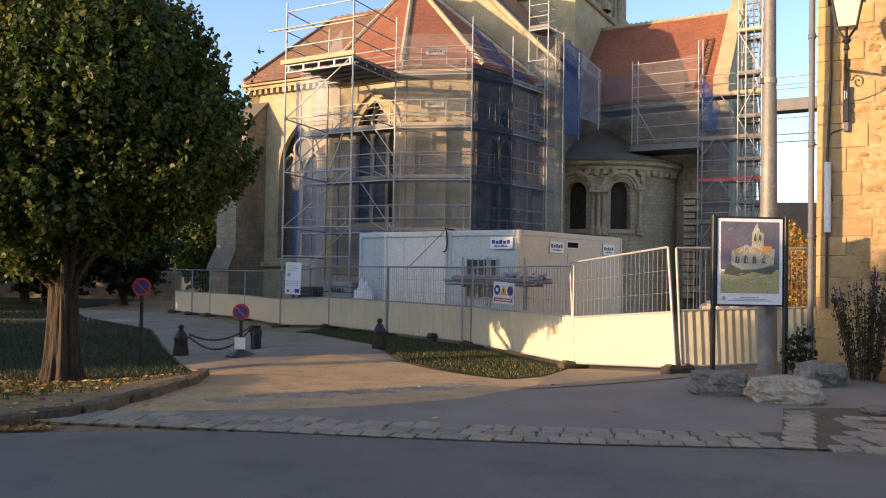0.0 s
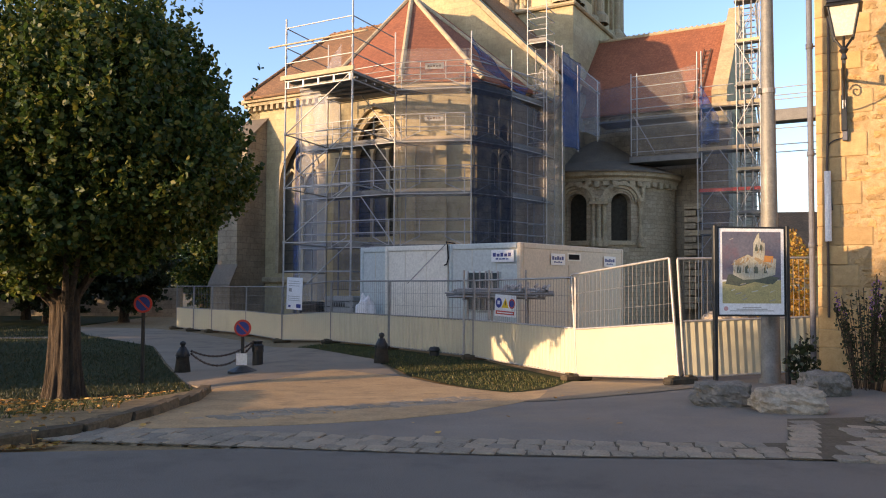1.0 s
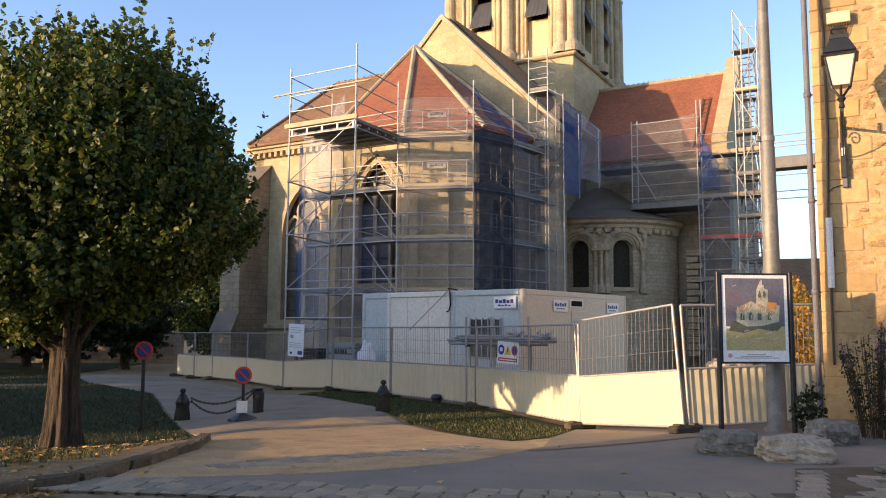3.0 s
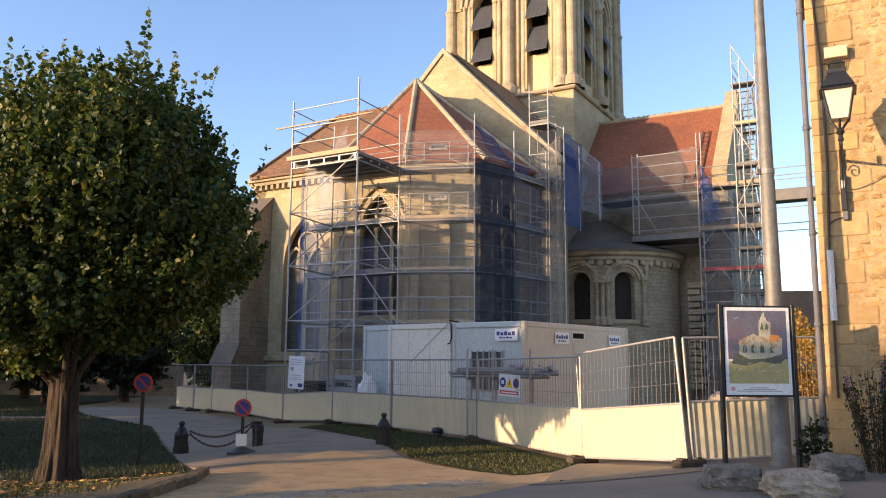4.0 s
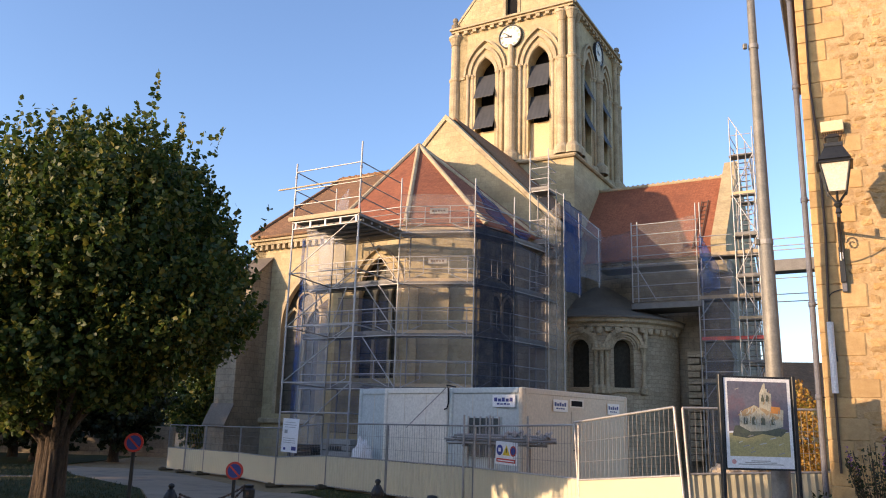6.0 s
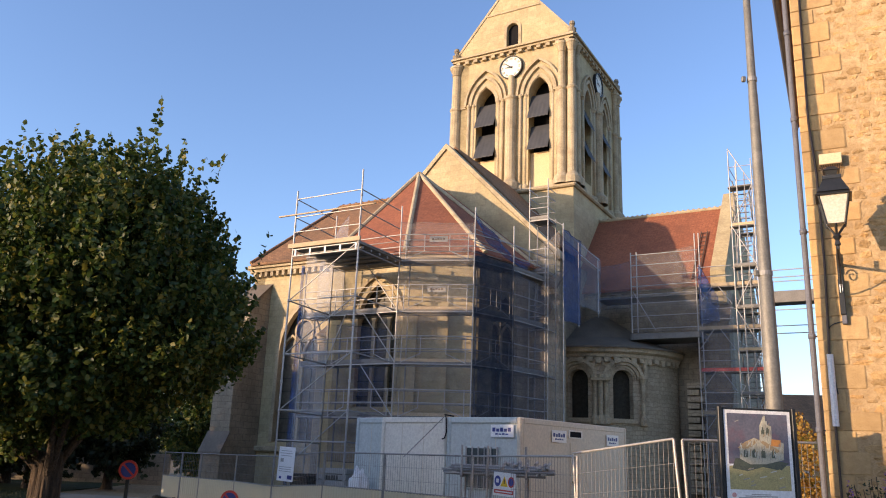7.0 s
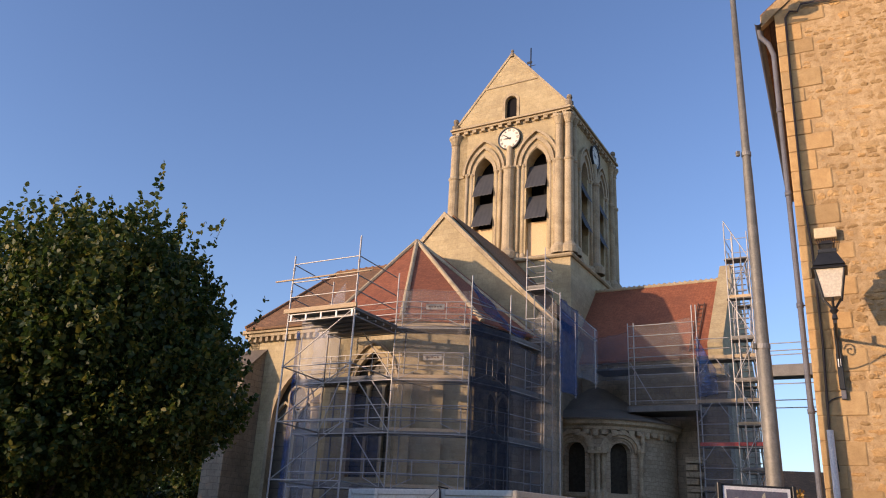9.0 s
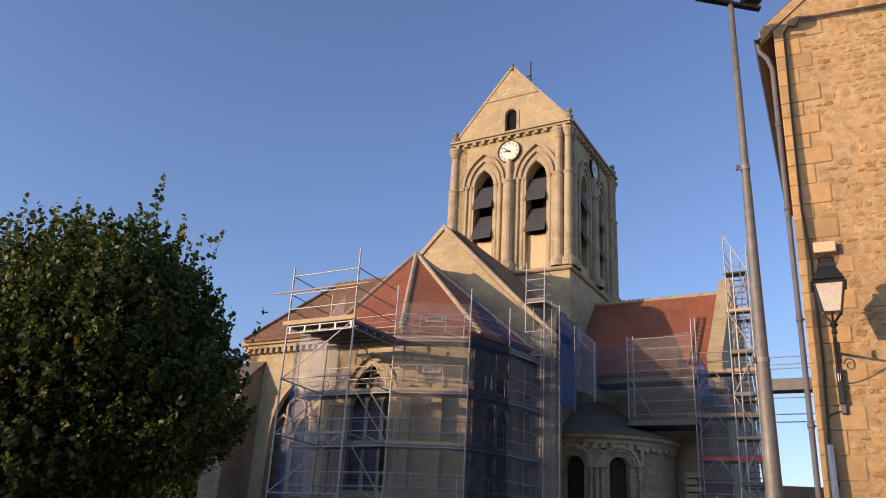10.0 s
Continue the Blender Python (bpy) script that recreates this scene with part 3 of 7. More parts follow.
E0, E1, E2, E3 = (-21.2, 26.55, 9.62), (-17.15, 26.55, 9.62), (-14.2, 28.1, 9.62), (-13.2, 31.1, 9.62)
for p, q in ((E0, E1), (E1, E2), (E2, E3)):
    roofplane("apse_roof", [p, q, TOP], TILE, church, label="new orange-red clay tile apse roof")
roofplane("apse_roof", [E3, (-13.2, 33.5, 9.62), (-19.3, 33.5, 14.75), TOP], TILE, church)
for p in (E0, E1, E2, E3):
    ridge((p[0], p[1], p[2] + 0.14), (TOP[0], TOP[1], TOP[2] + 0.14), church)

# east gable above the apse
place, L = face((-25.3, 33.4), (-13.3, 33.4))
bm = bmesh.new()
plate(bm, [(0, -1), (12, -1), (12, 10.9), (6.0, 17.1), (0, 10.9)], [], 0.8, place)
gable = part("east_gable_wall", bm, STONE, church, "pale ashlar gable behind the apse roof")
bm = bmesh.new()
for x in (0.0, 1.0):
    a, b = Vector((-19.3, 33.3, 17.12)), Vector((-25.5 + 12.4 * x, 33.3, 10.75))
    t = (b - a)
    for o in (0.0,):
        vs = [bm.verts.new(p) for p in (a, b, b + Vector((0, 0, 0.3)), a + Vector((0, 0, 0.3)), a + Vector((0, 1.0, 0)), b + Vector((0, 1.0, 0)), b + Vector((0, 1.0, 0.3)), a + Vector((0, 1.0, 0.3)))]
        for f in ((0, 1, 2, 3), (4, 5, 6, 7), (3, 2, 6, 7), (0, 1, 5, 4), (1, 5, 6, 2), (0, 4, 7, 3)):
            bm.faces.new([vs[i] for i in f])
part("gable_coping", bm, TRIM, gable)
roofplane("choir_roof", [(-14.1, 34.3, 12.0), (-14.1, 42, 12.0), (-19.3, 42, 17.5), (-19.3, 34.3, 17.5)], TILE_OLD, church, label="brown weathered choir roof")
roofplane("choir_roof", [(-25.7, 34.3, 10.75), (-25.7, 42, 10.75), (-19.3, 42, 17.5), (-19.3, 34.3, 17.5)], TILE_OLD, church)

# side chapel with its big pointed window and buttresses
CH0, CH1 = (-27.2, 28.5), (-21.4, 28.5)
WC = arch(3.2, 2.7, 1.9, 5.9, 2.5)
chapel, placeL, LL = wall("side_chapel_wall", CH0, CH1, -1.0, 9.9, [WC], STONE, church)
traceried("chapel_window", placeL, arch(3.2, 2.74, 1.88, 5.9, 2.55), 0.4, chapel, 2)
bm = bmesh.new()
band(bm, [(WC[2][0], 1.9)] + WC[2:] + [(WC[-1][0], 1.9)], -0.2, 0.0, -0.08, 0.2, placeL)
part("window_moulding", bm, TRIM, chapel)
boxpart("string_course", (-27.4, -21.6, 28.3, 28.6, 1.45, 1.7), TRIM, chapel, "", 0.05)
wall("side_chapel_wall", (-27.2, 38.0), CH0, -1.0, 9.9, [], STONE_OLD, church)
cornice(CH0, CH1, 9.75, chapel, 0.4, 0.55, 0.36)
cornice((-27.2, 38.0), CH0, 9.75, chapel, 0.4, 0.55, 0.5)
H0, R0, R1 = (-27.1, 28.0, 10.25), (-25.7, 33.0, 14.45), (-19.8, 33.0, 14.45)
roofplane("side_chapel_roof", [H0, (-20.0, 28.0, 10.25), R1, R0], TILE_OLD, church, label="brown weathered tile roof of the side chapel")
roofplane("side_chapel_roof", [(-27.75, 38.0, 10.25), H0, R0], TILE_OLD, church)
roofplane("side_chapel_roof", [(-27.75, 38.0, 10.25), (-20.0, 38.0, 10.25), R1, R0], TILE_OLD, church)
ridge((R0[0], R0[1], 14.6), (R1[0], R1[1], 14.6), church, TILE_OLD, 0.12, 0.42, "crested_ridge")
ridge((H0[0], H0[1], 10.4), (R0[0], R0[1], 14.6), church, TILE_OLD, 0.1)


def buttress(x0, x1, y, steps, parent, along=(0, -1)):
    """Stepped buttress standing out from y, with sloped weatherings. steps: (reach, z where it starts to slope, z where it ends)."""
    prof = [(0.0, -1.0), (steps[0][0], -1.0)]
    for i, (rch, za, zb) in enumerate(steps):
        nxt = steps[i + 1][0] if i + 1 < len(steps) else 0.0
        prof += [(rch, za), (nxt, zb)]
    bm = bmesh.new()
    lo = [bm.verts.new((x0, y - r, z)) for r, z in prof]
    hi = [bm.verts.new((x1, y - r, z)) for r, z in prof]
    n = len(prof)
    for i in range(n):
        bm.faces.new((lo[i], lo[(i + 1) % n], hi[(i + 1) % n], hi[i]))
    bm.faces.new(lo[::-1])
    bm.faces.new(hi)
    bmesh.ops.triangulate(bm, faces=[f for f in bm.faces if len(f.verts) > 4])
    b = part("buttress", bm, STONE_OLD, parent)
    for i, (rch, za, zb) in enumerate(steps):
        nxt = steps[i + 1][0] if i + 1 < len(steps) else 0.0
        bm = bmesh.new()
        vs = [bm.verts.new(p) for p in ((x0 - 0.08, y - rch - 0.1, za - 0.04), (x1 + 0.08, y - rch - 0.1, za - 0.04), (x1 + 0.08, y - nxt, zb + 0.08), (x0 - 0.08, y - nxt, zb + 0.08))]
        r = bmesh.ops.extrude_face_region(bm, geom=[bm.faces.new(vs)])
        for v in (g for g in r["geom"] if isinstance(g, bmesh.types.BMVert)):
            v.co.z += 0.1
        part("weathering", bm, SLATE, b)
    return b


buttress(-27.25, -26.05, 28.5, [(2.3, 1.3, 2.1), (1.9, 4.9, 5.5), (1.35, 8.0, 9.2)], church)
buttress(-21.9, -21.0, 28.5, [(1.2, 6.5, 7.3)], church)
b2 = buttress(-13.6, -12.8, 33.6, [(2.3, 7.4, 8.6), (1.2, 9.0, 9.9)], church)

# bell tower
T0, T1, TF, TB = -23.6, -15.5, 41.8, 50.8
TZ0, TZ1 = 17.4, 26.85
tower = boxpart("tower_base", (T0 - 0.15, T1 + 0.15, TF - 0.15, TB + 0.15, -1.0, TZ0), STONE, church, "square ashlar tower base", 0.03)
OPEN = [arch(2.25, 1.4, 17.5, 23.6, 1.25), arch(5.95, 1.4, 17.5, 23.6, 1.25)]
front, placeF, LF = wall("tower_front", (T0, TF), (T1, TF), TZ0, TZ1 + 0.3, OPEN, STONE, tower, 0.9)
right, placeR, LR = wall("tower_side", (T1, TF), (T1, TB), TZ0, TZ1 + 0.3, [arch(2.85, 1.15, 18.3, 23.7, 1.15), arch(6.1, 1.15, 18.3, 23.7, 1.15)], STONE, tower, 0.9)
wall("tower_back", (T1, TB), (T0, TB), TZ0, TZ1 + 0.3, [], STONE, tower, 0.9)
wall("tower_side", (T0, TB), (T0, TF), TZ0, TZ1 + 0.3, [], STONE, tower, 0.9)
# black box inside the belfry stands in for its unlit room
boxpart("belfry_shade_box", (T0 + 1.1, T1 - 1.1, TF + 1.1, TB - 1.1, TZ0, TZ1), BLACK, tower)
for place, L, cs in ((placeF, LF, (2.25, 5.95)), (placeR, LR, (2.85, 6.1))):
    for c in cs:
        for k, (w, inn) in enumerate(((1.72, 0.0), (2.36, -0.1)) if place is placeF else ((1.5, 0.0), (2.05, -0.1))):
            o = arch(c, w, 17.5, 23.7, w * 0.82)
            bm = bmesh.new()
            band(bm, o[2:], -0.17, 0.05, inn - 0.05, 0.35, place)
            part("archivolt", bm, TRIM, front if place is placeF else right)
            for sgn in (-1, 1):
                bm = bmesh.new()
                p = place(c + sgn * (w / 2 + 0.05), 0, inn + 0.06)
                tube(bm, (p[0], p[1], TZ0), (p[0], p[1], 23.6), 0.11, seg=10)
                lathe(bm, [(0.11, 23.5), (0.15, 23.66), (0.17, 23.7), (0.17, 23.8), (0.0, 23.81)], 10, c=(p[0], p[1]))
                lathe(bm, [(0.22, TZ0), (0.22, TZ0 + 0.25), (0.11, TZ0 + 0.42)], 10, c=(p[0], p[1]))
                part("colonnette", bm, TRIM, front if place is placeF else right, smooth=True)
        bm = bmesh.new()
        hw = 3.0 if place is placeF else 2.6
        band(bm, arch(c, hw, 17.5, 23.7, hw * 0.8)[2:], -0.13, 0.02, -0.2, 0.1, place)
        part("hood_mould", bm, TRIM, front if place is placeF else right)
        # sloping louvres and blocked foot of the opening
        if place is placeF:
            bm = bmesh.new()
            plate(bm, rect(c - 0.69, c + 0.69, 17.5, 19.9), [], 0.15, lambda x, z, dd: place(x, z, dd + 0.35))
            part("rendered_infill", bm, RENDER, front, "smooth ochre rendered infill")
        for zl in (19.9, 22.0):
            bm = bmesh.new()
            n = 10
            for s0, z, dd in ((0, zl, -0.28), (1, zl + 1.75, 0.45)):
                for i in range(n + 1):
                    bm.verts.new(place(c - 0.69 + 1.38 * i / n, z + (0.035 * (i % 2) if s0 == 0 else 0), dd))
            bm.verts.ensure_lookup_table()
            fs = [bm.faces.new((bm.verts[i], bm.verts[i + 1], bm.verts[n + 2 + i], bm.verts[n + 1 + i])) for i in range(n)]
            r = bmesh.ops.extrude_face_region(bm, geom=fs)
            for v in (g for g in r["geom"] if isinstance(g, bmesh.types.BMVert)):
                v.co.z += 0.06
            part("louvre", bm, LEAD, front if place is placeF else right, "dark sloping belfry louvre")
# clasping shafts at the corners and between the arches
for (x, y, r, zt) in ((T0 + 0.02, TF + 0.05, 0.36, 26.1), (T1 + 0.02, TF - 0.02, 0.27, 26.1), (T1 - 0.6, TF - 0.1, 0.27, 26.1), (T1 + 0.1, TF + 0.62, 0.22, 26.1), (T1 + 0.02, TB - 0.1, 0.3, 26.1), (T1 + 0.1, TB - 0.8, 0.2, 26.1), (T0 - 0.05, TB, 0.34, 26.1)):
    bm = bmesh.new()
    lathe(bm, [(r + 0.24, TZ0), (r + 0.24, TZ0 + 0.4), (r + 0.1, TZ0 + 0.6), (r + 0.02, TZ0 + 0.72), (r, 23.5), (r + 0.06, 23.6), (r + 0.06, 23.7), (r * 0.88, 23.8), (r * 0.82, zt - 0.02), (r, zt + 0.03), (r * 0.84, zt + 0.09), (r, zt + 0.26), (r + 0.1, zt + 0.48), (r + 0.14, zt + 0.52), (r + 0.14, zt + 0.66), (0, zt + 0.67)], 14, c=(x, y))
    part("corner_shaft", bm, TRIM, tower, smooth=False)
# shafts that stand between the arches and run up under the clocks
for x, y, r in (((T0 + T1) / 2 + 0.05, TF - 0.12, 0.36), (T1 + 0.12, 46.3, 0.32)):
    bm = bmesh.new()
    lathe(bm, [(r + 0.26, TZ0), (r + 0.26, TZ0 + 0.45), (r + 0.1, TZ0 + 0.62), (r, TZ0 + 0.75), (r, 23.5), (r + 0.07, 23.6), (r + 0.07, 23.72), (r * 0.62, 23.82), (r * 0.56, 25.2), (0, 25.21)], 14, c=(x, y))
    part("middle_shaft", bm, TRIM, tower, smooth=False)
for xa, xb, ya, yb in ((T0 - 0.05, T1 + 0.05, TF - 0.09, TF + 0.1), (T1 - 0.1, T1 + 0.09, TF, TB)):
    for za, zb in ((23.6, 23.74),):
        for u0, u1 in ((0.0, 0.105), (0.42, 0.6), (0.88, 1.0)):
            if xb - xa > 1:
                boxpart("impost_course", (xa + (xb - xa) * u0, xa + (xb - xa) * u1, ya, yb, za, zb), TRIM, tower, "", 0.02)
            else:
                boxpart("impost_course", (xa, xb, ya + (yb - ya) * u0, ya + (yb - ya) * u1, za, zb), TRIM, tower, "", 0.02)
boxpart("tower_ledge", (T0 - 0.35, T1 + 0.35, TF - 0.4, TB + 0.4, TZ0 - 0.22, TZ0 + 0.03), TRIM, tower, "", 0.08)
for p, q in (((T0 - 0.1, TF), (T1 + 0.1, TF)), ((T1, TF), (T1, TB))):
    cornice(p, q, TZ1 - 0.05, tower, 0.4, 0.45, 0.62)
place, L = face((T0, TF + 0.05), (T1, TF + 0.05))
SLIT = arch(L / 2, 0.82, 27.2, 28.7, 0.41, 8, False)
bm = bmesh.new()
plate(bm, [(0.0, 27.15), (L, 27.15), (L, 27.5), (L / 2, 32.3), (0.0, 27.5)], [SLIT], 0.6, place)
tg = part("tower_gable", bm, STONE, tower, "steep ashlar tower gable")
# black panel behind the slit, painted in place of inner darkness
bm = bmesh.new()
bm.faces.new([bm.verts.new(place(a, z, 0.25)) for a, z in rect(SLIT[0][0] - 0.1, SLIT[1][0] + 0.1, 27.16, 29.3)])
part("slit_shade_panel", bm, BLACK, tg)
bm = bmesh.new()
band(bm, [(SLIT[2][0], 27.3)] + SLIT[2:] + [(SLIT[-1][0], 27.3)], 0.01, 0.2, -0.05, 0.2, place)
part("slit_surround", bm, TRIM, tg)
bm = bmesh.new()
plate(bm, rect(2.15, L - 2.15, 30.0, 30.1), [], 0.2, lambda x, z, dd: place(x, z, dd - 0.06))
part("string_course", bm, TRIM, tg)
bm = bmesh.new()
for sg in (-1, 1):
    path = [(L / 2 + sg * (L / 2 + 0.05), 27.45), (L / 2, 32.35)]
    band(bm, path if sg < 0 else path[::-1], -0.13, 0.02, -0.05, 0.7, place)
part("gable_coping", bm, TRIM, tg)
place2, L = face((T1, TB - 0.05), (T0, TB - 0.05))
bm = bmesh.new()
plate(bm, [(0.0, 27.15), (L, 27.15), (L, 27.5), (L / 2, 32.3), (0.0, 27.5)], [], 0.6, place2)
part("tower_gable", bm, STONE, tower)
XM = (T0 + T1) / 2
roofplane("tower_roof", [(T1 + 0.35, TF + 0.5, 27.2), (T1 + 0.35, TB - 0.4, 27.2), (XM, TB - 0.4, 32.2), (XM, TF + 0.5, 32.2)], SLATE, tower, label="dark slate saddleback roof")
roofplane("tower_roof", [(T0 - 0.35, TF + 0.5, 27.2), (T0 - 0.35, TB - 0.4, 27.2), (XM, TB - 0.4, 32.2), (XM, TF + 0.5, 32.2)], SLATE, tower)
for x, y in ((T0 - 0.05, TF), (T1 + 0.05, TF), (T1 + 0.1, TB - 0.2), (XM, TF + 0.05)):
    zz = 32.25 if x == XM else 27.35
    k = 0.45 if x == XM else 0.8
    bm = bmesh.new()
    lathe(bm, [(0.32 * k, zz - 0.1), (0.34 * k, zz + 0.35 * k), (0.22 * k, zz + 0.42 * k), (0.16 * k, zz + 0.6 * k), (0.25 * k, zz + 0.75 * k), (0.2 * k, zz + 0.98 * k), (0.0, zz + 1.1 * k)], 10, c=(x, y))
    part("finial", bm, STONE_OLD, tower)
bm = bmesh.new()
tube(bm, (XM, TF + 3.2, 32.1), (XM, TF + 3.2, 34.8), 0.045, seg=6)
tube(bm, (XM - 0.35, TF + 3.2, 33.3), (XM + 0.35, TF + 3.2, 33.3), 0.025, seg=6)
box(bm, XM - 0.3, XM + 0.1, TF + 3.18, TF + 3.22, 33.5, 33.7, 0.01)
part("weather_vane", bm, IRON, tower, "thin iron weather vane")


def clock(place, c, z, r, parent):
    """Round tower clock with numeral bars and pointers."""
    def disc(rad, d0, d1, mat, name, par, lab="", r_in=0.0):
        bm = bmesh.new()
        n = 32
        ring = lambda rr, d: [bm.verts.new(place(c + rr * math.cos(2 * math.pi * i / n), z + rr * math.sin(2 * math.pi * i / n), d)) for i in range(n)]
        a, b = ring(rad, d0), ring(rad, d1)
        if r_in:
            e, g = ring(r_in, d0), ring(r_in, d1)
            for i in range(n):
                j = (i + 1) % n
                for u, v in ((a, b), (b, g), (g, e), (e, a)):
                    bm.faces.new((u[i], u[j], v[j], v[i]))
        else:
            for i in range(n):
                bm.faces.new((a[i], a[(i + 1) % n], b[(i + 1) % n], b[i]))
            bm.faces.new(a)
            bm.faces.new(b[::-1])
        return part(name, bm, mat, par, lab)
    dial = disc(r * 0.94, -0.13, 0.05, DIAL, "clock_face", parent, "white clock face with dark roman numerals")
    disc(r, -0.2, 0.02, IRON, "clock_rim", dial, "", r * 0.92)
    for h in range(12):
        a = math.pi / 2 - h * math.pi / 6
        for k in ((-1, 0, 1) if h % 3 else (-1.5, -0.5, 0.5, 1.5)):
            t = Vector((math.cos(a), math.sin(a)))
            s = Vector((-t.y, t.x)) * k * 0.055
            bm = bmesh.new()
            pts = [t * r * 0.64 + s, t * r * 0.84 + s]
            w = Vector((-t.y, t.x)) * 0.012
            vs = [bm.verts.new(place(c + q.x, z + q.y, -0.136)) for q in (pts[0] - w, pts[0] + w, pts[1] + w, pts[1] - w)]
            bm.faces.new(vs)
            part("numeral_bar", bm, IRON, dial)
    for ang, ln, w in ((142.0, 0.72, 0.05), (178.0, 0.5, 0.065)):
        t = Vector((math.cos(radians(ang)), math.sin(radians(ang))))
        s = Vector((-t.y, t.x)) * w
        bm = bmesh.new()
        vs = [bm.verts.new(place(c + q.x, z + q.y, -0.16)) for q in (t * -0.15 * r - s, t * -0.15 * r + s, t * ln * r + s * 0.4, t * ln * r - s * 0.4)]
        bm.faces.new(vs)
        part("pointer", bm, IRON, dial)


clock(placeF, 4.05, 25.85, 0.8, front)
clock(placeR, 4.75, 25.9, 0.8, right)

# south transept
TR0, TR1 = -15.5, -7.4
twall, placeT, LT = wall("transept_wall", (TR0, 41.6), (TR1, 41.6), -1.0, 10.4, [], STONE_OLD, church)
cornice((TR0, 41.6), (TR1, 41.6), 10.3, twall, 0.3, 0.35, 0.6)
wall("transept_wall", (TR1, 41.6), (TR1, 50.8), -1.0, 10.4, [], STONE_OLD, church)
roofplane("transept_roof", [(TR0, 41.1, 10.55), (-7.75, 41.1, 10.55), (-7.75, 46.2, 16.1), (TR0, 46.2, 16.1)], TILE, church, label="orange-red clay tile transept roof")
roofplane("transept_roof", [(TR0, 51.3, 10.55), (-7.75, 51.3, 10.55), (-7.75, 46.2, 16.1), (TR0, 46.2, 16.1)], TILE, church)
ridge((TR0, 46.2, 16.25), (-7.8, 46.2, 16.25), church, TRIM, 0.1, 0.3, "crested_ridge")
bm = bmesh.new()
for y0, y1 in ((41.0, 46.2), (51.4, 46.2)):
    vs = []
    for x in (-7.75, -7.0):
        vs.append([bm.verts.new(p) for p in ((x, y0, 9.6), (x, y0, 11.3), (x, y1, 17.1), (x, y1, 9.6))])
    for i in range(4):
        bm.faces.new((vs[0][i], vs[0][(i + 1) % 4], vs[1][(i + 1) % 4], vs[1][i]))
    bm.faces.new(vs[0])
    bm.faces.new(vs[1][::-1])
part("transept_gable", bm, STONE, church, "broad pale gable coping of the transept")
buttress(-8.0, -6.9, 41.6, [(1.5, 4.2, 5.0), (1.0, 8.6, 9.6)], church)
wall("transept_gable_wall", (-7.0, 41.6), (-7.0, 50.8), -1.0, 10.4, [], STONE_OLD, church)

# round romanesque chapel
RC, RR = (-13.75, 41.3), 4.1


def rplace(a, z, dep):
    th = -math.pi / 2 + a / RR
    r = RR - dep
    return (RC[0] + r * math.cos(th), RC[1] + r * math.sin(th), z)


RMID = 1.3
wins = [RMID - 1.1, RMID + 1.1]
cuts = [-5.6, wins[0] - 0.85, wins[0] + 0.85, wins[1] - 0.85, wins[1] + 0.85, 6.4]
rch = thing("round_chapel", pose(0, 0, 0), "rounded romanesque chapel of rough pale stone", "")
rch.parent = church
for k in range(len(cuts) - 1):
    bm = bmesh.new()
    a0, a1 = cuts[k], cuts[k + 1]
    if k % 2:
        c = (a0 + a1) / 2
        n = 6
        out = [(a0 + (a1 - a0) * i / n, -1.0) for i in range(n + 1)] + [(a1 - (a1 - a0) * i / n, 6.75) for i in range(n + 1)]
        plate(bm, out, [arch(c, 1.0, 3.6, 5.45, 0.5, 10, False)], 0.7, rplace)
    else:
        n = max(1, int((a1 - a0) / 0.35))
        for i in range(n):
            plate(bm, rect(a0 + (a1 - a0) * i / n, a0 + (a1 - a0) * (i + 1) / n, -1.0, 6.75), [], 0.7, rplace)
    bmesh.ops.remove_doubles(bm, verts=bm.verts, dist=1e-4)
    part("curved_wall", bm, RUBBLE, rch)
for c in wins:
    bm = bmesh.new()
    n = 4
    vs = []
    for i in range(n + 1):
        vs.append((bm.verts.new(rplace(c - 0.56 + 1.12 * i / n, 3.55, 0.45)), bm.verts.new(rplace(c - 0.56 + 1.12 * i / n, 6.05, 0.45))))
    for a, b in zip(vs, vs[1:]):
        bm.faces.new((a[0], b[0], b[1], a[1]))
    # flat dark fill painted in place of the unlit window and its depth
    part("chapel_window", bm, DARK_MATT, rch, "dark round-headed window")
    for w, pr, th in ((1.3, 0.0, 0.1), (1.62, -0.06, 0.14), (1.98, -0.14, 0.17)):
        o = arch(c, w, 3.6, 5.5, w / 2, 14, False)
        bm = bmesh.new()
        band(bm, o[2:], -th, 0.0, pr - 0.06, 0.2, rplace)
        part("arch_moulding", bm, TRIM_OLD, rch)
    boxl = bmesh.new()
    band(boxl, [(c - 0.66, 3.55), (c, 3.55), (c + 0.66, 3.55)], 0.0, 0.16, -0.12, 0.2, rplace)
    part("window_sill", boxl, TRIM_OLD, rch)
for a, big in ((wins[0] - 0.95, 0), (RMID - 0.26, 0), (RMID, 1), (RMID + 0.26, 0), (wins[1] + 0.95, 1)):
    bm = bmesh.new()
    x, y, _ = rplace(a, 0, -0.1 - 0.05 * big)
    lathe(bm, [(0.2, 3.3), (0.2, 3.6), (0.11, 3.75), (0.11, 5.25), (0.19, 5.5), (0.23, 5.52), (0.23, 5.68), (0, 5.69)], 10, c=(x, y))
    part("colonnette", bm, TRIM_OLD, rch, smooth=False)
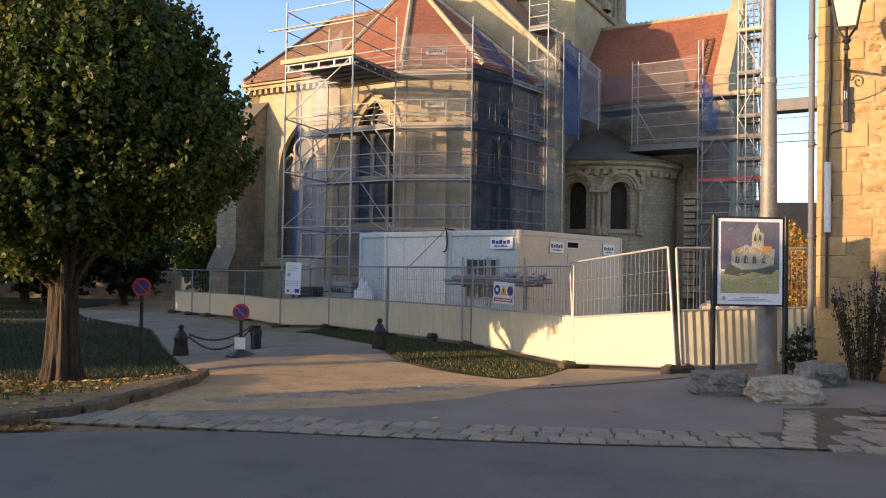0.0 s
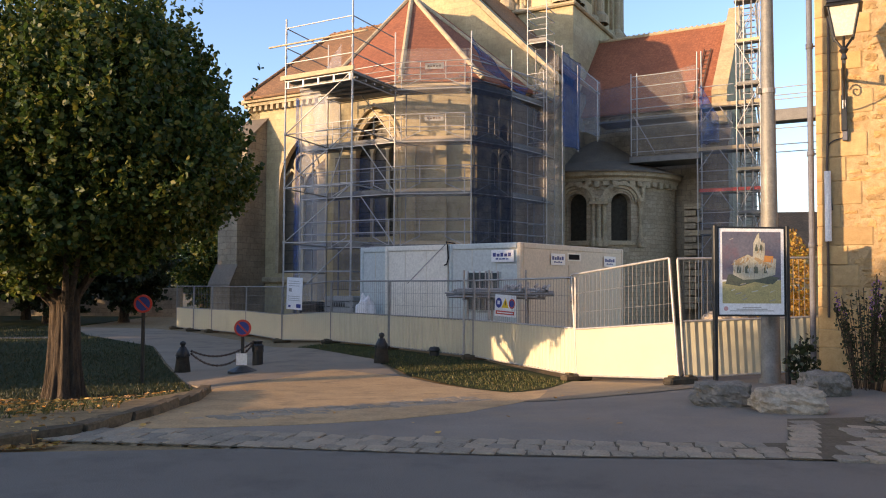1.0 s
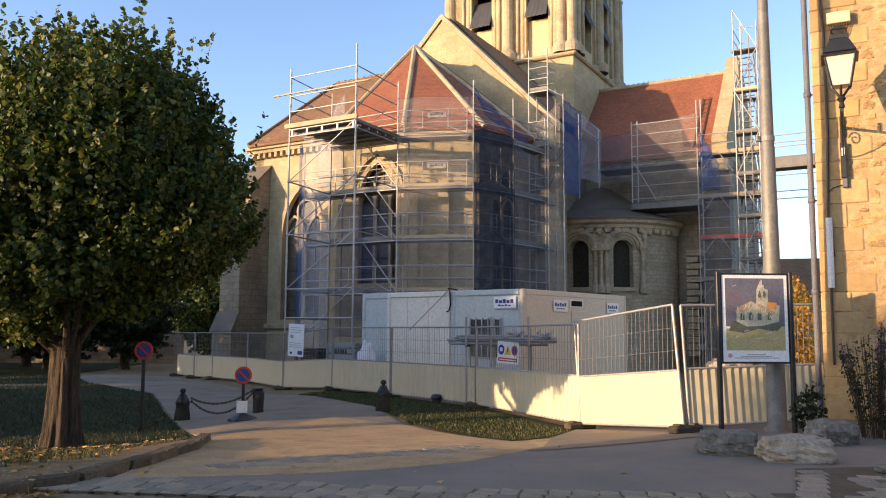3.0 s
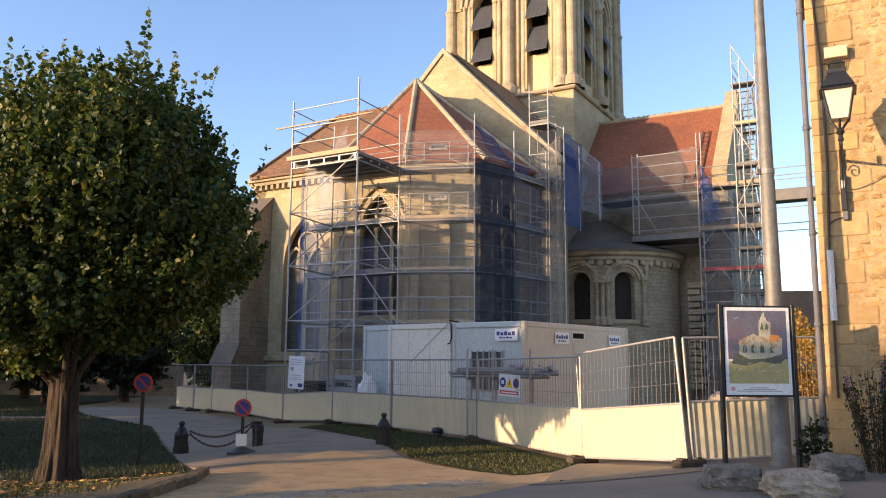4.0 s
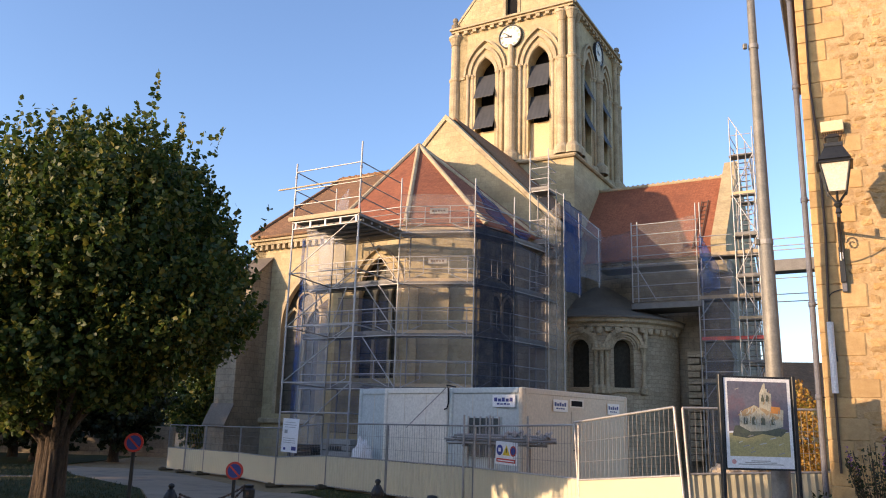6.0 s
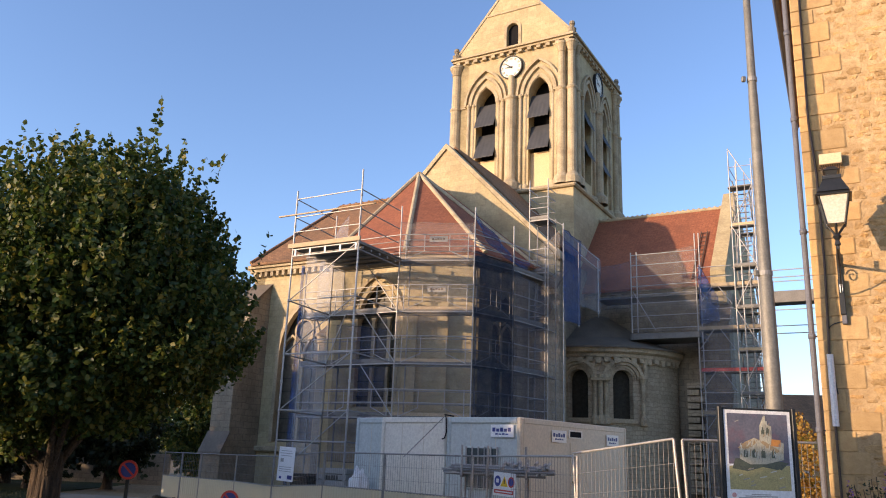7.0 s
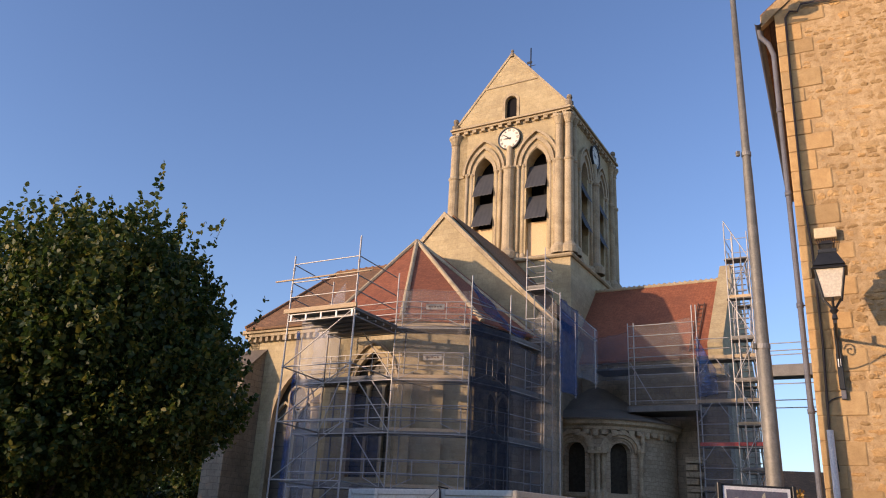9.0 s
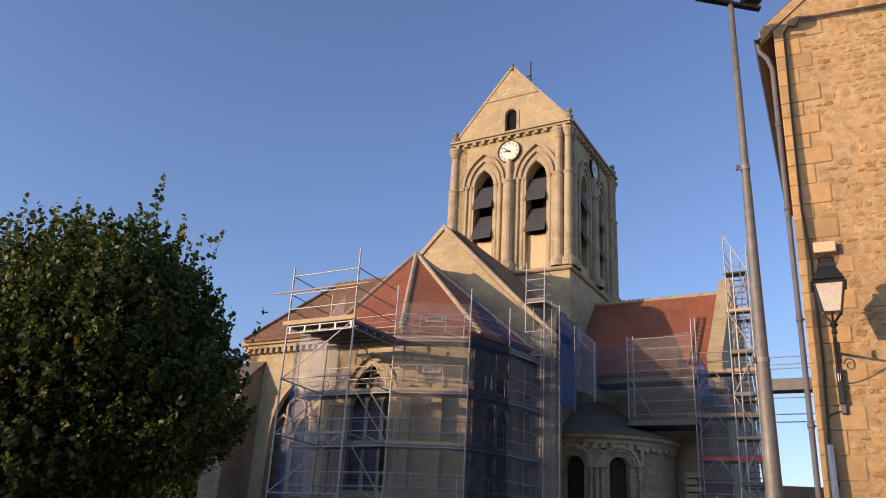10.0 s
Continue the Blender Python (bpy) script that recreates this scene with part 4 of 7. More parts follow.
# impost course joining the capitals, and an upper shaft beside the windows
bm = bmesh.new()
band(bm, [(RMID - 0.42 + 0.14 * i, 5.52) for i in range(7)], 0.0, 0.14, -0.34, 0.0, rplace)
part("impost_block", bm, TRIM, rch)
bm = bmesh.new()
x, y, _ = rplace(wins[1] + 1.1, 0, -0.1)
lathe(bm, [(0.12, 5.6), (0.12, 6.2), (0.2, 6.5), (0, 6.51)], 10, c=(x, y))
part("upper_shaft", bm, TRIM_OLD, rch)
bm = bmesh.new()
lathe(bm, [(RR - 0.1, 6.5), (RR + 0.12, 6.55), (RR + 0.14, 6.7), (RR + 0.3, 6.8), (RR + 0.32, 7.0), (RR - 0.2, 7.02)], 40, 180, 360, c=RC)
part("cornice", bm, TRIM_OLD, rch)
for i in range(26):
    a = -4.6 + 10.4 * i / 25
    bm = bmesh.new()
    plate(bm, [(a - 0.13, 6.3), (a + 0.13, 6.3), (a + 0.15, 6.52), (a - 0.15, 6.52)] if i % 2 else [(a - 0.09, 6.22), (a + 0.09, 6.22), (a + 0.14, 6.52), (a - 0.14, 6.52)], [], 0.3, lambda x, z, dd: rplace(x, z, dd - 0.22))
    part("corbel", bm, TRIM_OLD, rch)
bm = bmesh.new()
lathe(bm, [(RR + 0.42, 6.98), (RR + 0.41, 7.06), (2.6, 7.75), (1.2, 8.7), (0.5, 9.15), (0.05, 9.3)], 40, 180, 360, c=RC)
part("chapel_roof", bm, SLATE, rch, "grey conical stone roof")
# projecting toothing stones left beside the chapel
for i in range(16):
    w = 0.85 if i % 2 else 0.6
    bm = bmesh.new()
    box(bm, -9.15, -9.15 + w, 40.95, 41.65, 0.2 + i * 0.34, 0.48 + i * 0.34, 0.02)
    part("toothing_stone", bm, RUBBLE, twall)

# ---- stone house beside the street ----
HC = Vector((6.55, 13.5))
HANG = -27.0
house = thing("stone_house", pose(HC.x, HC.y, 0, 0, 0, HANG), "tall honey-coloured rubble stone house with dressed quoins", "house")
HW, HD, HE, HP = 9.0, 10.0, 12.02, 15.92
bm = bmesh.new()
plate(bm, [(0, -0.6), (HW, -0.6), (HW, HE), (HW / 2, HP), (0, HE)], [], 0.6, lambda a, z, d: (a, d, z))
hwall = part("gable_wall", bm, HOUSE, house, "honey mortar gable wall facing the street")
boxpart("side_wall", (0.02, 0.6, 0.6, HD, -0.6, HE - 0.05), HOUSE, house)
boxpart("side_wall", (HW - 0.6, HW, 0.6, HD, -0.6, HE - 0.05), HOUSE, house)
boxpart("back_wall", (0.6, HW - 0.6, HD - 0.6, HD, -0.6, HE), HOUSE, house)
sl = (HP - HE) / (HW / 2)
for sg in (-1, 1):
    bm = bmesh.new()
    x0, x1 = (-0.28, HW / 2) if sg < 0 else (HW + 0.28, HW / 2)
    z0 = HE - 0.28 * sl
    vs = [bm.verts.new(p) for p in ((x0, 0.02, z0 + 0.05), (x1, 0.02, HP + 0.05), (x1, HD + 0.1, HP + 0.05), (x0, HD + 0.1, z0 + 0.05))]
    r = bmesh.ops.extrude_face_region(bm, geom=[bm.faces.new(vs)])
    for v in (g for g in r["geom"] if isinstance(g, bmesh.types.BMVert)):
        v.co.z += 0.16
    part("roof", bm, TILE_OLD, house, "brown tile roof with mortared verge")
    bm = bmesh.new()
    n = 14
    vr = random.Random(40 + sg)
    rows = []
    for i in range(n + 1):
        t = i / n
        x, z = x0 + (x1 - x0) * t, z0 + (HP - z0) * t
        rows.append([bm.verts.new((x, y + vr.uniform(-0.015, 0.015), z + dz + vr.uniform(-0.02, 0.02))) for y, dz in ((-0.035, -0.12), (-0.035, 0.13), (0.12, 0.2), (0.12, -0.12))])
    for r0, r1 in zip(rows, rows[1:]):
        for j in range(4):
            bm.faces.new((r0[j], r0[(j + 1) % 4], r1[(j + 1) % 4], r1[j]))
    bm.faces.new(rows[0])
    bm.faces.new(rows[-1][::-1])
    part("verge", bm, HOUSE, house, "lumpy mortared stone verge")
# gutter, its brackets, and the rain pipe
bm = bmesh.new()
prof = [(-0.07 * math.cos(math.pi * i / 8), -0.075 * math.sin(math.pi * i / 8)) for i in range(9)]
rows = [[bm.verts.new((-0.33 + px_, y, HE - 0.26 + pz_)) for px_, pz_ in prof] for y in (-0.1, HD)]
for i in range(8):
    bm.faces.new((rows[0][i], rows[0][i + 1], rows[1][i + 1], rows[1][i]))
gutter = part("gutter", bm, ZINC, house, "grey zinc half-round gutter")
pipe_pts = [(-0.33, 0.12, HE - 0.31), (-0.31, 0.12, HE - 0.5), (-0.17, 0.1, HE - 0.72), (-0.1, 0.1, HE - 1.0), (-0.1, 0.1, 0.2)]
bm = bmesh.new()
sweep(bm, pipe_pts, 0.05, 12)
pipe = part("rain_pipe", bm, ZINC, house, "grey zinc rain pipe")
for z in (2.2, 3.8, 5.7, 7.9, 9.7):
    rod("pipe_collar", (-0.1, 0.1, z), (-0.1, 0.1, z + 0.09), 0.062, ZINC, pipe, 12)
    rod("pipe_bracket", (-0.1, 0.1, z + 0.04), (0.02, 0.1, z + 0.04), 0.015, IRON, pipe)
# dressed quoins and rubble, each stone a little proud
rng = random.Random(5)
z, k = -0.3, 0
quoin_top = []
while z < HE - 0.3:
    h = rng.uniform(0.3, 0.42)
    w = rng.uniform(0.62, 0.9) if k % 2 else rng.uniform(0.34, 0.46)
    slab("quoin", (-0.012, w, -0.014 - rng.uniform(0, 0.012), 0.3, z + 0.008, z + h - 0.006), QUOIN, hwall)
    quoin_top.append((z, z + h, w))
    z += h
    k += 1
stones = []
z = -0.2
while z < 13.2:
    h = rng.choice((rng.uniform(0.06, 0.11), rng.uniform(0.1, 0.17), rng.uniform(0.15, 0.24)))
    left = next((w for a, b, w in quoin_top if a <= z + h / 2 < b), 0.2) + 0.03
    left2 = next((w for a, b, w in quoin_top if a <= z + h < b), 0.2) + 0.03
    x = max(left, left2) if z < HE - 0.3 else (z - HE) / sl + 0.35
    while x < 3.3:
        w = rng.uniform(0.12, 0.26) if h < 0.11 or rng.random() < 0.4 else rng.uniform(0.2, 0.48)
        if rng.random() < 0.9:
            up_ = rng.uniform(-0.02, 0.02)
            stones.append((x - 0.005, x + w - rng.uniform(-0.01, 0.02), z + up_ + rng.uniform(-0.01, 0.012), z + up_ + h - rng.uniform(-0.012, 0.015)))
        x += w
    z += h


def rubble_mesh(seed):
    r = random.Random(seed)
    bm = bmesh.new()
    n = 11
    ring = []
    for i in range(n):
        a = 2 * math.pi * i / n
        c, s = math.cos(a), math.sin(a)
        q = (abs(c) ** 4 + abs(s) ** 4) ** -0.25
        rad = 0.5 * q * r.uniform(0.74, 1.03)
        ring.append((c * rad, s * rad))
    a = [bm.verts.new((x, 0.5, z)) for x, z in ring]
    b = [bm.verts.new((x * 0.96, -0.2, z * 0.96)) for x, z in ring]
    e = [bm.verts.new((x * r.uniform(0.7, 0.86), -0.5 + r.uniform(-0.14, 0.22), z * r.uniform(0.66, 0.84))) for x, z in ring]
    for u, v in ((a, b), (b, e)):
        for i in range(n):
            bm.faces.new((u[i], u[(i + 1) % n], v[(i + 1) % n], v[i]))
    mid_v = bm.verts.new((r.uniform(-0.12, 0.12), -0.5 - r.uniform(0, 0.2), r.uniform(-0.12, 0.12)))
    for i in range(n):
        bm.faces.new((e[i], e[(i + 1) % n], mid_v))
    bmesh.ops.recalc_face_normals(bm, faces=bm.faces)
    me = bpy.data.meshes.new("rubble")
    bm.to_mesh(me)
    bm.free()
    me.materials.append(HSTONE)
    return me


rub = [rubble_mesh(i) for i in range(14)]
stones.sort(key=lambda s: s[0] + 0.02 * s[2])
rest_v, rest_f = [], []
for i, (x0, x1, z0, z1) in enumerate(stones):
    ob_m = Matrix.Translation(((x0 + x1) / 2, 0.02, (z0 + z1) / 2)) @ pose(0, 0, 0, 0, rng.uniform(-7, 7), 0) @ Matrix.Diagonal((x1 - x0, rng.uniform(0.035, 0.075), z1 - z0, 1))
    if i < 300:
        ob = new("rubble_stone", rub[i * 5 % 14])
        ob.parent = hwall
        ob.matrix_basis = ob_m
    else:
        me = rub[i * 5 % 14]
        o = len(rest_v)
        rest_v += [tuple(ob_m @ v.co) for v in me.vertices]
        rest_f += [tuple(o + j for j in p.vertices) for p in me.polygons]
tagged(raw("rubble_field", rest_v, rest_f, HSTONE, hwall), "", "", "", "stuff")
# cables, junction box, lantern on its bracket
bm = bmesh.new()
cab = [(0.15, -0.05, 1.0), (0.15, -0.05, 3.5), (0.2, -0.05, 5.0), (0.2, -0.05, 6.8), (0.14, -0.05, 7.8), (0.16, -0.05, 10.0), (0.19, -0.05, 11.75), (0.28, -0.06, 11.88), (0.42, -0.06, 11.84), (0.5, -0.06, 12.0), (1.96, -0.08, 11.92), (5.0, -0.08, 11.8)]
sweep(bm, cab, 0.022, 6)
part("wall_cable", bm, BRONZE, house, "brown cable clipped up the wall")
bm = bmesh.new()
tube(bm, (0.5, -0.1, 11.96), (5.0, -0.12, 11.7), 0.014, seg=6)
part("wall_cable", bm, BRONZE, house)
bm = bmesh.new()
tube(bm, (0.16, -0.08, 2.3), (0.16, -0.08, 3.5), 0.055, seg=10)
part("cable_guard", bm, PVC, house, "white plastic cable guard")
LX, LY, LZ = 0.427, -1.18, 5.93
lantern = thing("wall_lantern", FRAME, "dark green-black street lantern with opal panes on a scrolled iron bracket", "lantern")
lantern.matrix_basis = pose(HC.x, HC.y, 0, 0, 0, HANG)
bm = bmesh.new()
for w0, w1, z0, z1 in ((0.27, 0.21, 0.0, 0.06), (0.24, 0.13, 0.06, 0.3), (0.14, 0.14, 0.3, 0.36), (0.07, 0.1, 0.36, 0.46), (0.12, 0.05, 0.46, 0.54)):
    r = bmesh.ops.create_cone(bm, cap_ends=True, segments=4, radius1=w0 * 1.414, radius2=w1 * 1.414, depth=z1 - z0)
    bmesh.ops.rotate(bm, cent=(0, 0, 0), matrix=Matrix.Rotation(radians(45), 3, "Z"), verts=r["verts"])
    bmesh.ops.translate(bm, vec=(LX, LY, LZ + (z0 + z1) / 2), verts=r["verts"])
part("cap", bm, IRON, lantern, "dark stepped lantern roof")
bm = bmesh.new()
r = bmesh.ops.create_cone(bm, cap_ends=True, segments=4, radius1=0.13 * 1.414, radius2=0.215 * 1.414, depth=0.46)
bmesh.ops.rotate(bm, cent=(0, 0, 0), matrix=Matrix.Rotation(radians(45), 3, "Z"), verts=r["verts"])
bmesh.ops.translate(bm, vec=(LX, LY, LZ - 0.23), verts=r["verts"])
part("opal_glass", bm, MILK, lantern, "opal white lantern glass")
for sx in (-1, 1):
    for sy in (-1, 1):
        rod("glazing_bar", (LX + sx * 0.135, LY + sy * 0.135, LZ - 0.47), (LX + sx * 0.222, LY + sy * 0.222, LZ + 0.01), 0.016, IRON, lantern, 6)
for sx in (-1, 1):
    rod("base_scroll", (LX + sx * 0.13, LY, LZ - 0.47), (LX, LY, LZ - 0.66), 0.02, IRON, lantern, 6)
    rod("base_scroll", (LX, LY + sx * 0.13, LZ - 0.47), (LX, LY, LZ - 0.66), 0.02, IRON, lantern, 6)
bm = bmesh.new()
lathe(bm, [(0.0, LZ - 0.84), (0.05, LZ - 0.8), (0.03, LZ - 0.72), (0.07, LZ - 0.66), (0.03, LZ - 0.6), (0.0, LZ - 0.58)], 10, c=(LX, LY))
part("finial", bm, IRON, lantern)
AZ = LZ - 0.86
bm = bmesh.new()
tube(bm, (LX, LY - 0.06, AZ), (LX, 0.02, AZ), 0.026, seg=8)
tube(bm, (LX, LY, AZ), (LX, LY, LZ - 0.7), 0.024, seg=8)
tube(bm, (LX, LY * 0.62, AZ), (LX, LY * 0.62, AZ + 0.16), 0.03, seg=8)
part("bracket", bm, IRON, lantern, "wrought iron scroll bracket")
bm = bmesh.new()
sweep(bm, [(LX, LY * 0.95 * (1 - i / 16) - 0.03, AZ - 0.02 - 0.5 * math.sin(i / 16 * math.pi * 0.5) ** 1.3) for i in range(17)], 0.013, 6)
part("bracket_stay", bm, IRON, lantern)
bm = bmesh.new()
sweep(bm, [(LX, -0.26 + (0.13 - 0.005 * i) * math.cos(i * 0.42), AZ - 0.17 + (0.13 - 0.005 * i) * math.sin(i * 0.42)) for i in range(22)], 0.013, 6)
part("bracket_scroll", bm, IRON, lantern)
boxpart("wall_plate", (LX - 0.035, LX + 0.035, -0.06, 0.02, AZ - 0.62, AZ + 0.2), IRON, lantern, "", 0.008)
boxpart("ballast_box", (LX - 0.045, LX + 0.045, -0.14, -0.06, AZ - 0.9, AZ - 0.28), IRON, lantern, "dark ballast box with white rating plate", 0.01)
boxpart("rating_plate", (LX - 0.025, LX + 0.02, -0.146, -0.141, AZ - 0.52, AZ - 0.38), WHITE, lantern)
boxpart("fuse_box", (LX - 0.03, LX + 0.05, -0.1, 0.0, AZ - 1.06, AZ - 0.86), ZINC, lantern, "small grey fuse box", 0.01)
bm = bmesh.new()
sweep(bm, [(LX - 0.26 * math.sin(i / 14 * 2.4) - 0.02 * i / 14, -0.05, AZ - 1.0 - 0.01 * i - 1.1 * (i / 14) ** 4) for i in range(15)], 0.01, 5)
part("feed_wire", bm, IRON, lantern)
jb = thing("junction_box", pose(HC.x, HC.y, 0, 0, 0, HANG), "cream cable junction box with looped wires on the wall", "junction box")
boxpart("box", (0.26, 0.63, -0.16, 0.0, 6.9, 7.1), CREAM, jb, "", 0.012)
for i in range(9):
    bm = bmesh.new()
    x = 0.29 + 0.037 * i
    sweep(bm, [(x + (0.43 - x) * 0.6 * j / 8, -0.1, 6.9 - 0.18 * math.sin(j / 8 * math.pi) - 0.06 * j / 8) for j in range(9)], 0.008, 5)
    part("wire_loop", bm, BRONZE, jb)

# ---- site cabins ----
CROT = -40.0
CZ = -0.25


def cabin(at, label, wdt, ln, mat_front, mat_side, window=False, door=False):
    c = thing("site_cabin", pose(at[0], at[1], CZ, 0, 0, CROT), label, "site cabin", "site cabins")
    h = 2.93
    boxpart("body", (-wdt + 0.04, -0.04, 0.04, ln - 0.04, 0.12, h - 0.12), mat_front, c)
    bm = bmesh.new()
    box(bm, -0.045, -0.012, 0.15, ln - 0.15, 0.16, h - 0.16)
    part("side_panel", bm, mat_side, c, "beige side panel")
    for x in (-wdt, -0.15):
        for y in (0.0, ln - 0.15):
            boxpart("corner_post", (x, x + 0.15, y, y + 0.15, 0.0, h), mat_side if x > -0.2 else mat_front, c, "", 0.03)
    for x0, x1, y0, y1 in ((-wdt + 0.15, -0.15, 0, 0.12), (-wdt + 0.15, -0.15, ln - 0.12, ln), (-wdt, -wdt + 0.12, 0.15, ln - 0.15), (-0.12, 0.0, 0.15, ln - 0.15)):
        for z0, z1 in ((0.0, 0.14), (h - 0.17, h - 0.003)):
            boxpart("frame_rail", (x0, x1, y0, y1, z0, z1), mat_side if x0 > -0.2 else mat_front, c, "", 0.02)
    boxpart("roof", (-wdt + 0.1, -0.1, 0.1, ln - 0.1, h - 0.1, h - 0.02), CABIN, c)
    n = 2 if wdt < 1.5 else 3
    for i in range(1, n):
        a = -wdt + wdt * i / n
        boxpart("panel_seam", (a - 0.006, a + 0.006, 0.034, 0.05, 0.16, h - 0.18), CABIN_B, c)
    if window:
        w = boxpart("window_frame", (-wdt * 0.74, -wdt * 0.27, 0.0, 0.08, 0.95, 2.12), CABIN_BLUE, c, "pale blue window frame", 0.02)
        boxpart("pane", (-wdt * 0.74 + 0.05, -wdt * 0.27 - 0.05, -0.012, 0.03, 1.0, 2.07), PANE, w)
        for i in range(6):
            a = -wdt * 0.70 + wdt * 0.41 * i / 5
            boxpart("window_bar", (a - 0.02, a + 0.02, -0.06, -0.03, 1.0, 2.12), STEEL, w)
    return c, h


def bars_sign(name, label, w, h, place_m, rows=((0.45, 0.32, 0.84), (0.2, 0.13, 0.6)), plate_mat=WHITE, ink=NAVY):
    """Plain plate with coloured bars in place of a trade name."""
    s = thing(name, place_m, label, "sign")
    boxpart("plate", (-w / 2, w / 2, -0.008, 0.0, 0, h), plate_mat, s, "", 0.002)
    for z0, hh, frac in rows:
        n = max(3, int(frac * 7))
        for i in range(n):
            a = -w * frac / 2 + w * frac * i / n
            boxpart("letter_bar", (a, a + w * frac / n * 0.78, -0.011, -0.009, h * z0, h * (z0 + hh * (0.75 if i % 2 else 1.0))), ink, s)
    return s


def rotz(at, ang):
    return pose(at[0], at[1], at[2], 0, 0, ang)


ca, sa = math.cos(radians(CROT)), math.sin(radians(CROT))
CA, CB = Vector((ca, sa)), Vector((-sa, ca))
C0 = Vector((2.3, 21.9))
cab1, CHT = cabin(C0, "pale blue-grey steel site cabin with barred window and beige side", 2.62, 6.2, CABIN_BLUE, CABIN_B, window=True)
cab2, _ = cabin(C0 - CA * 2.65, "cream-white steel site cabin joined to its neighbour", 2.62, 6.2, CABIN, CABIN, False)
cab3, _ = cabin(C0 - CA * 5.31 + CB * 0.3, "pale blue-grey steel site cabin at the end of the row", 1.4, 5.0, CABIN_BLUE, CABIN_BLUE, False)
# door, vent and signs on the beige side
boxpart("door", (-0.014, 0.004, 2.6, 3.5, 0.2, 2.35), CABIN_B, cab1, "beige steel door", 0.004)
boxpart("vent", (-0.014, 0.008, 2.5, 3.3, 2.46, 2.7), CABIN, cab1, "white ventilation grille")
# black plate stands in for the dark inside of the vent
boxpart("vent_shade_panel", (0.0, 0.012, 2.58, 3.22, 2.5, 2.66), BLACK, cab1)
boxpart("door_handle", (0.004, 0.06, 2.68, 2.8, 1.2, 1.24), IRON, cab1)


def oncab(a, b, z):
    q = C0 + CA * a + CB * b
    return (q.x, q.y, CZ + z)


bars_sign("name_plate", "white plate with navy bars on the cabin front", 0.78, 0.34, rotz(oncab(-0.62, -0.012, 2.38), CROT))
bars_sign("name_plate", "white plate with navy bars on the beige cabin side", 0.8, 0.34, rotz(oncab(0.012, 1.95, 2.32), CROT + 90))
bars_sign("name_plate", "white plate with navy bars on the beige cabin side", 0.8, 0.34, rotz(oncab(0.012, 5.2, 2.32), CROT + 90))
cbl = thing("cabin_cable", pose(0, 0, 0), "black flexible cable hung over the cabin edge", "cable")
bm = bmesh.new()
pts = [oncab(-2.6, 0.3, 2.97), oncab(-2.68, -0.03, 3.0), oncab(-2.6, -0.06, 2.9), oncab(-2.58, -0.05, 2.5), oncab(-2.64, -0.05, 2.33), oncab(-2.74, -0.05, 2.3)]
sweep(bm, pts, 0.02, 8)
part("cable_run", bm, BLACK, cbl)
rod("guy_wire", oncab(-2.68, -0.03, 2.95), (-0.9, 22.8, 1.5), 0.012, RUSTY, cbl, 5)
for a, b in ((-0.2, 0.2), (-2.2, 0.2), (-0.2, 5.9), (-4.7, 0.2), (-2.2, 5.9), (-4.7, 5.9)):
    q = C0 + CA * a + CB * b
    blk = boxpart("concrete_block", (-0.25, 0.25, -0.25, 0.25, gz(q.x, q.y) - 0.03 - CZ, -0.004), CONCRETE, None, "", 0.02)
    blk.matrix_basis = pose(q.x, q.y, CZ, 0, 0, CROT)
    tagged(blk, "grey concrete block under the cabin", "block", "cabin footings")

# ---- site fence ----
fence_pts = [(7.25, 13.9), (4.12, 13.24), (4.05, 13.16), (2.74, 15.6), (0.92, 20.2), (-1.45, 23.3), (-3.5, 25.8), (-5.72, 28.9), (-7.93, 32.6), (-10.0, 34.9), (-11.1, 35.8), (-12.44, 37.5)]


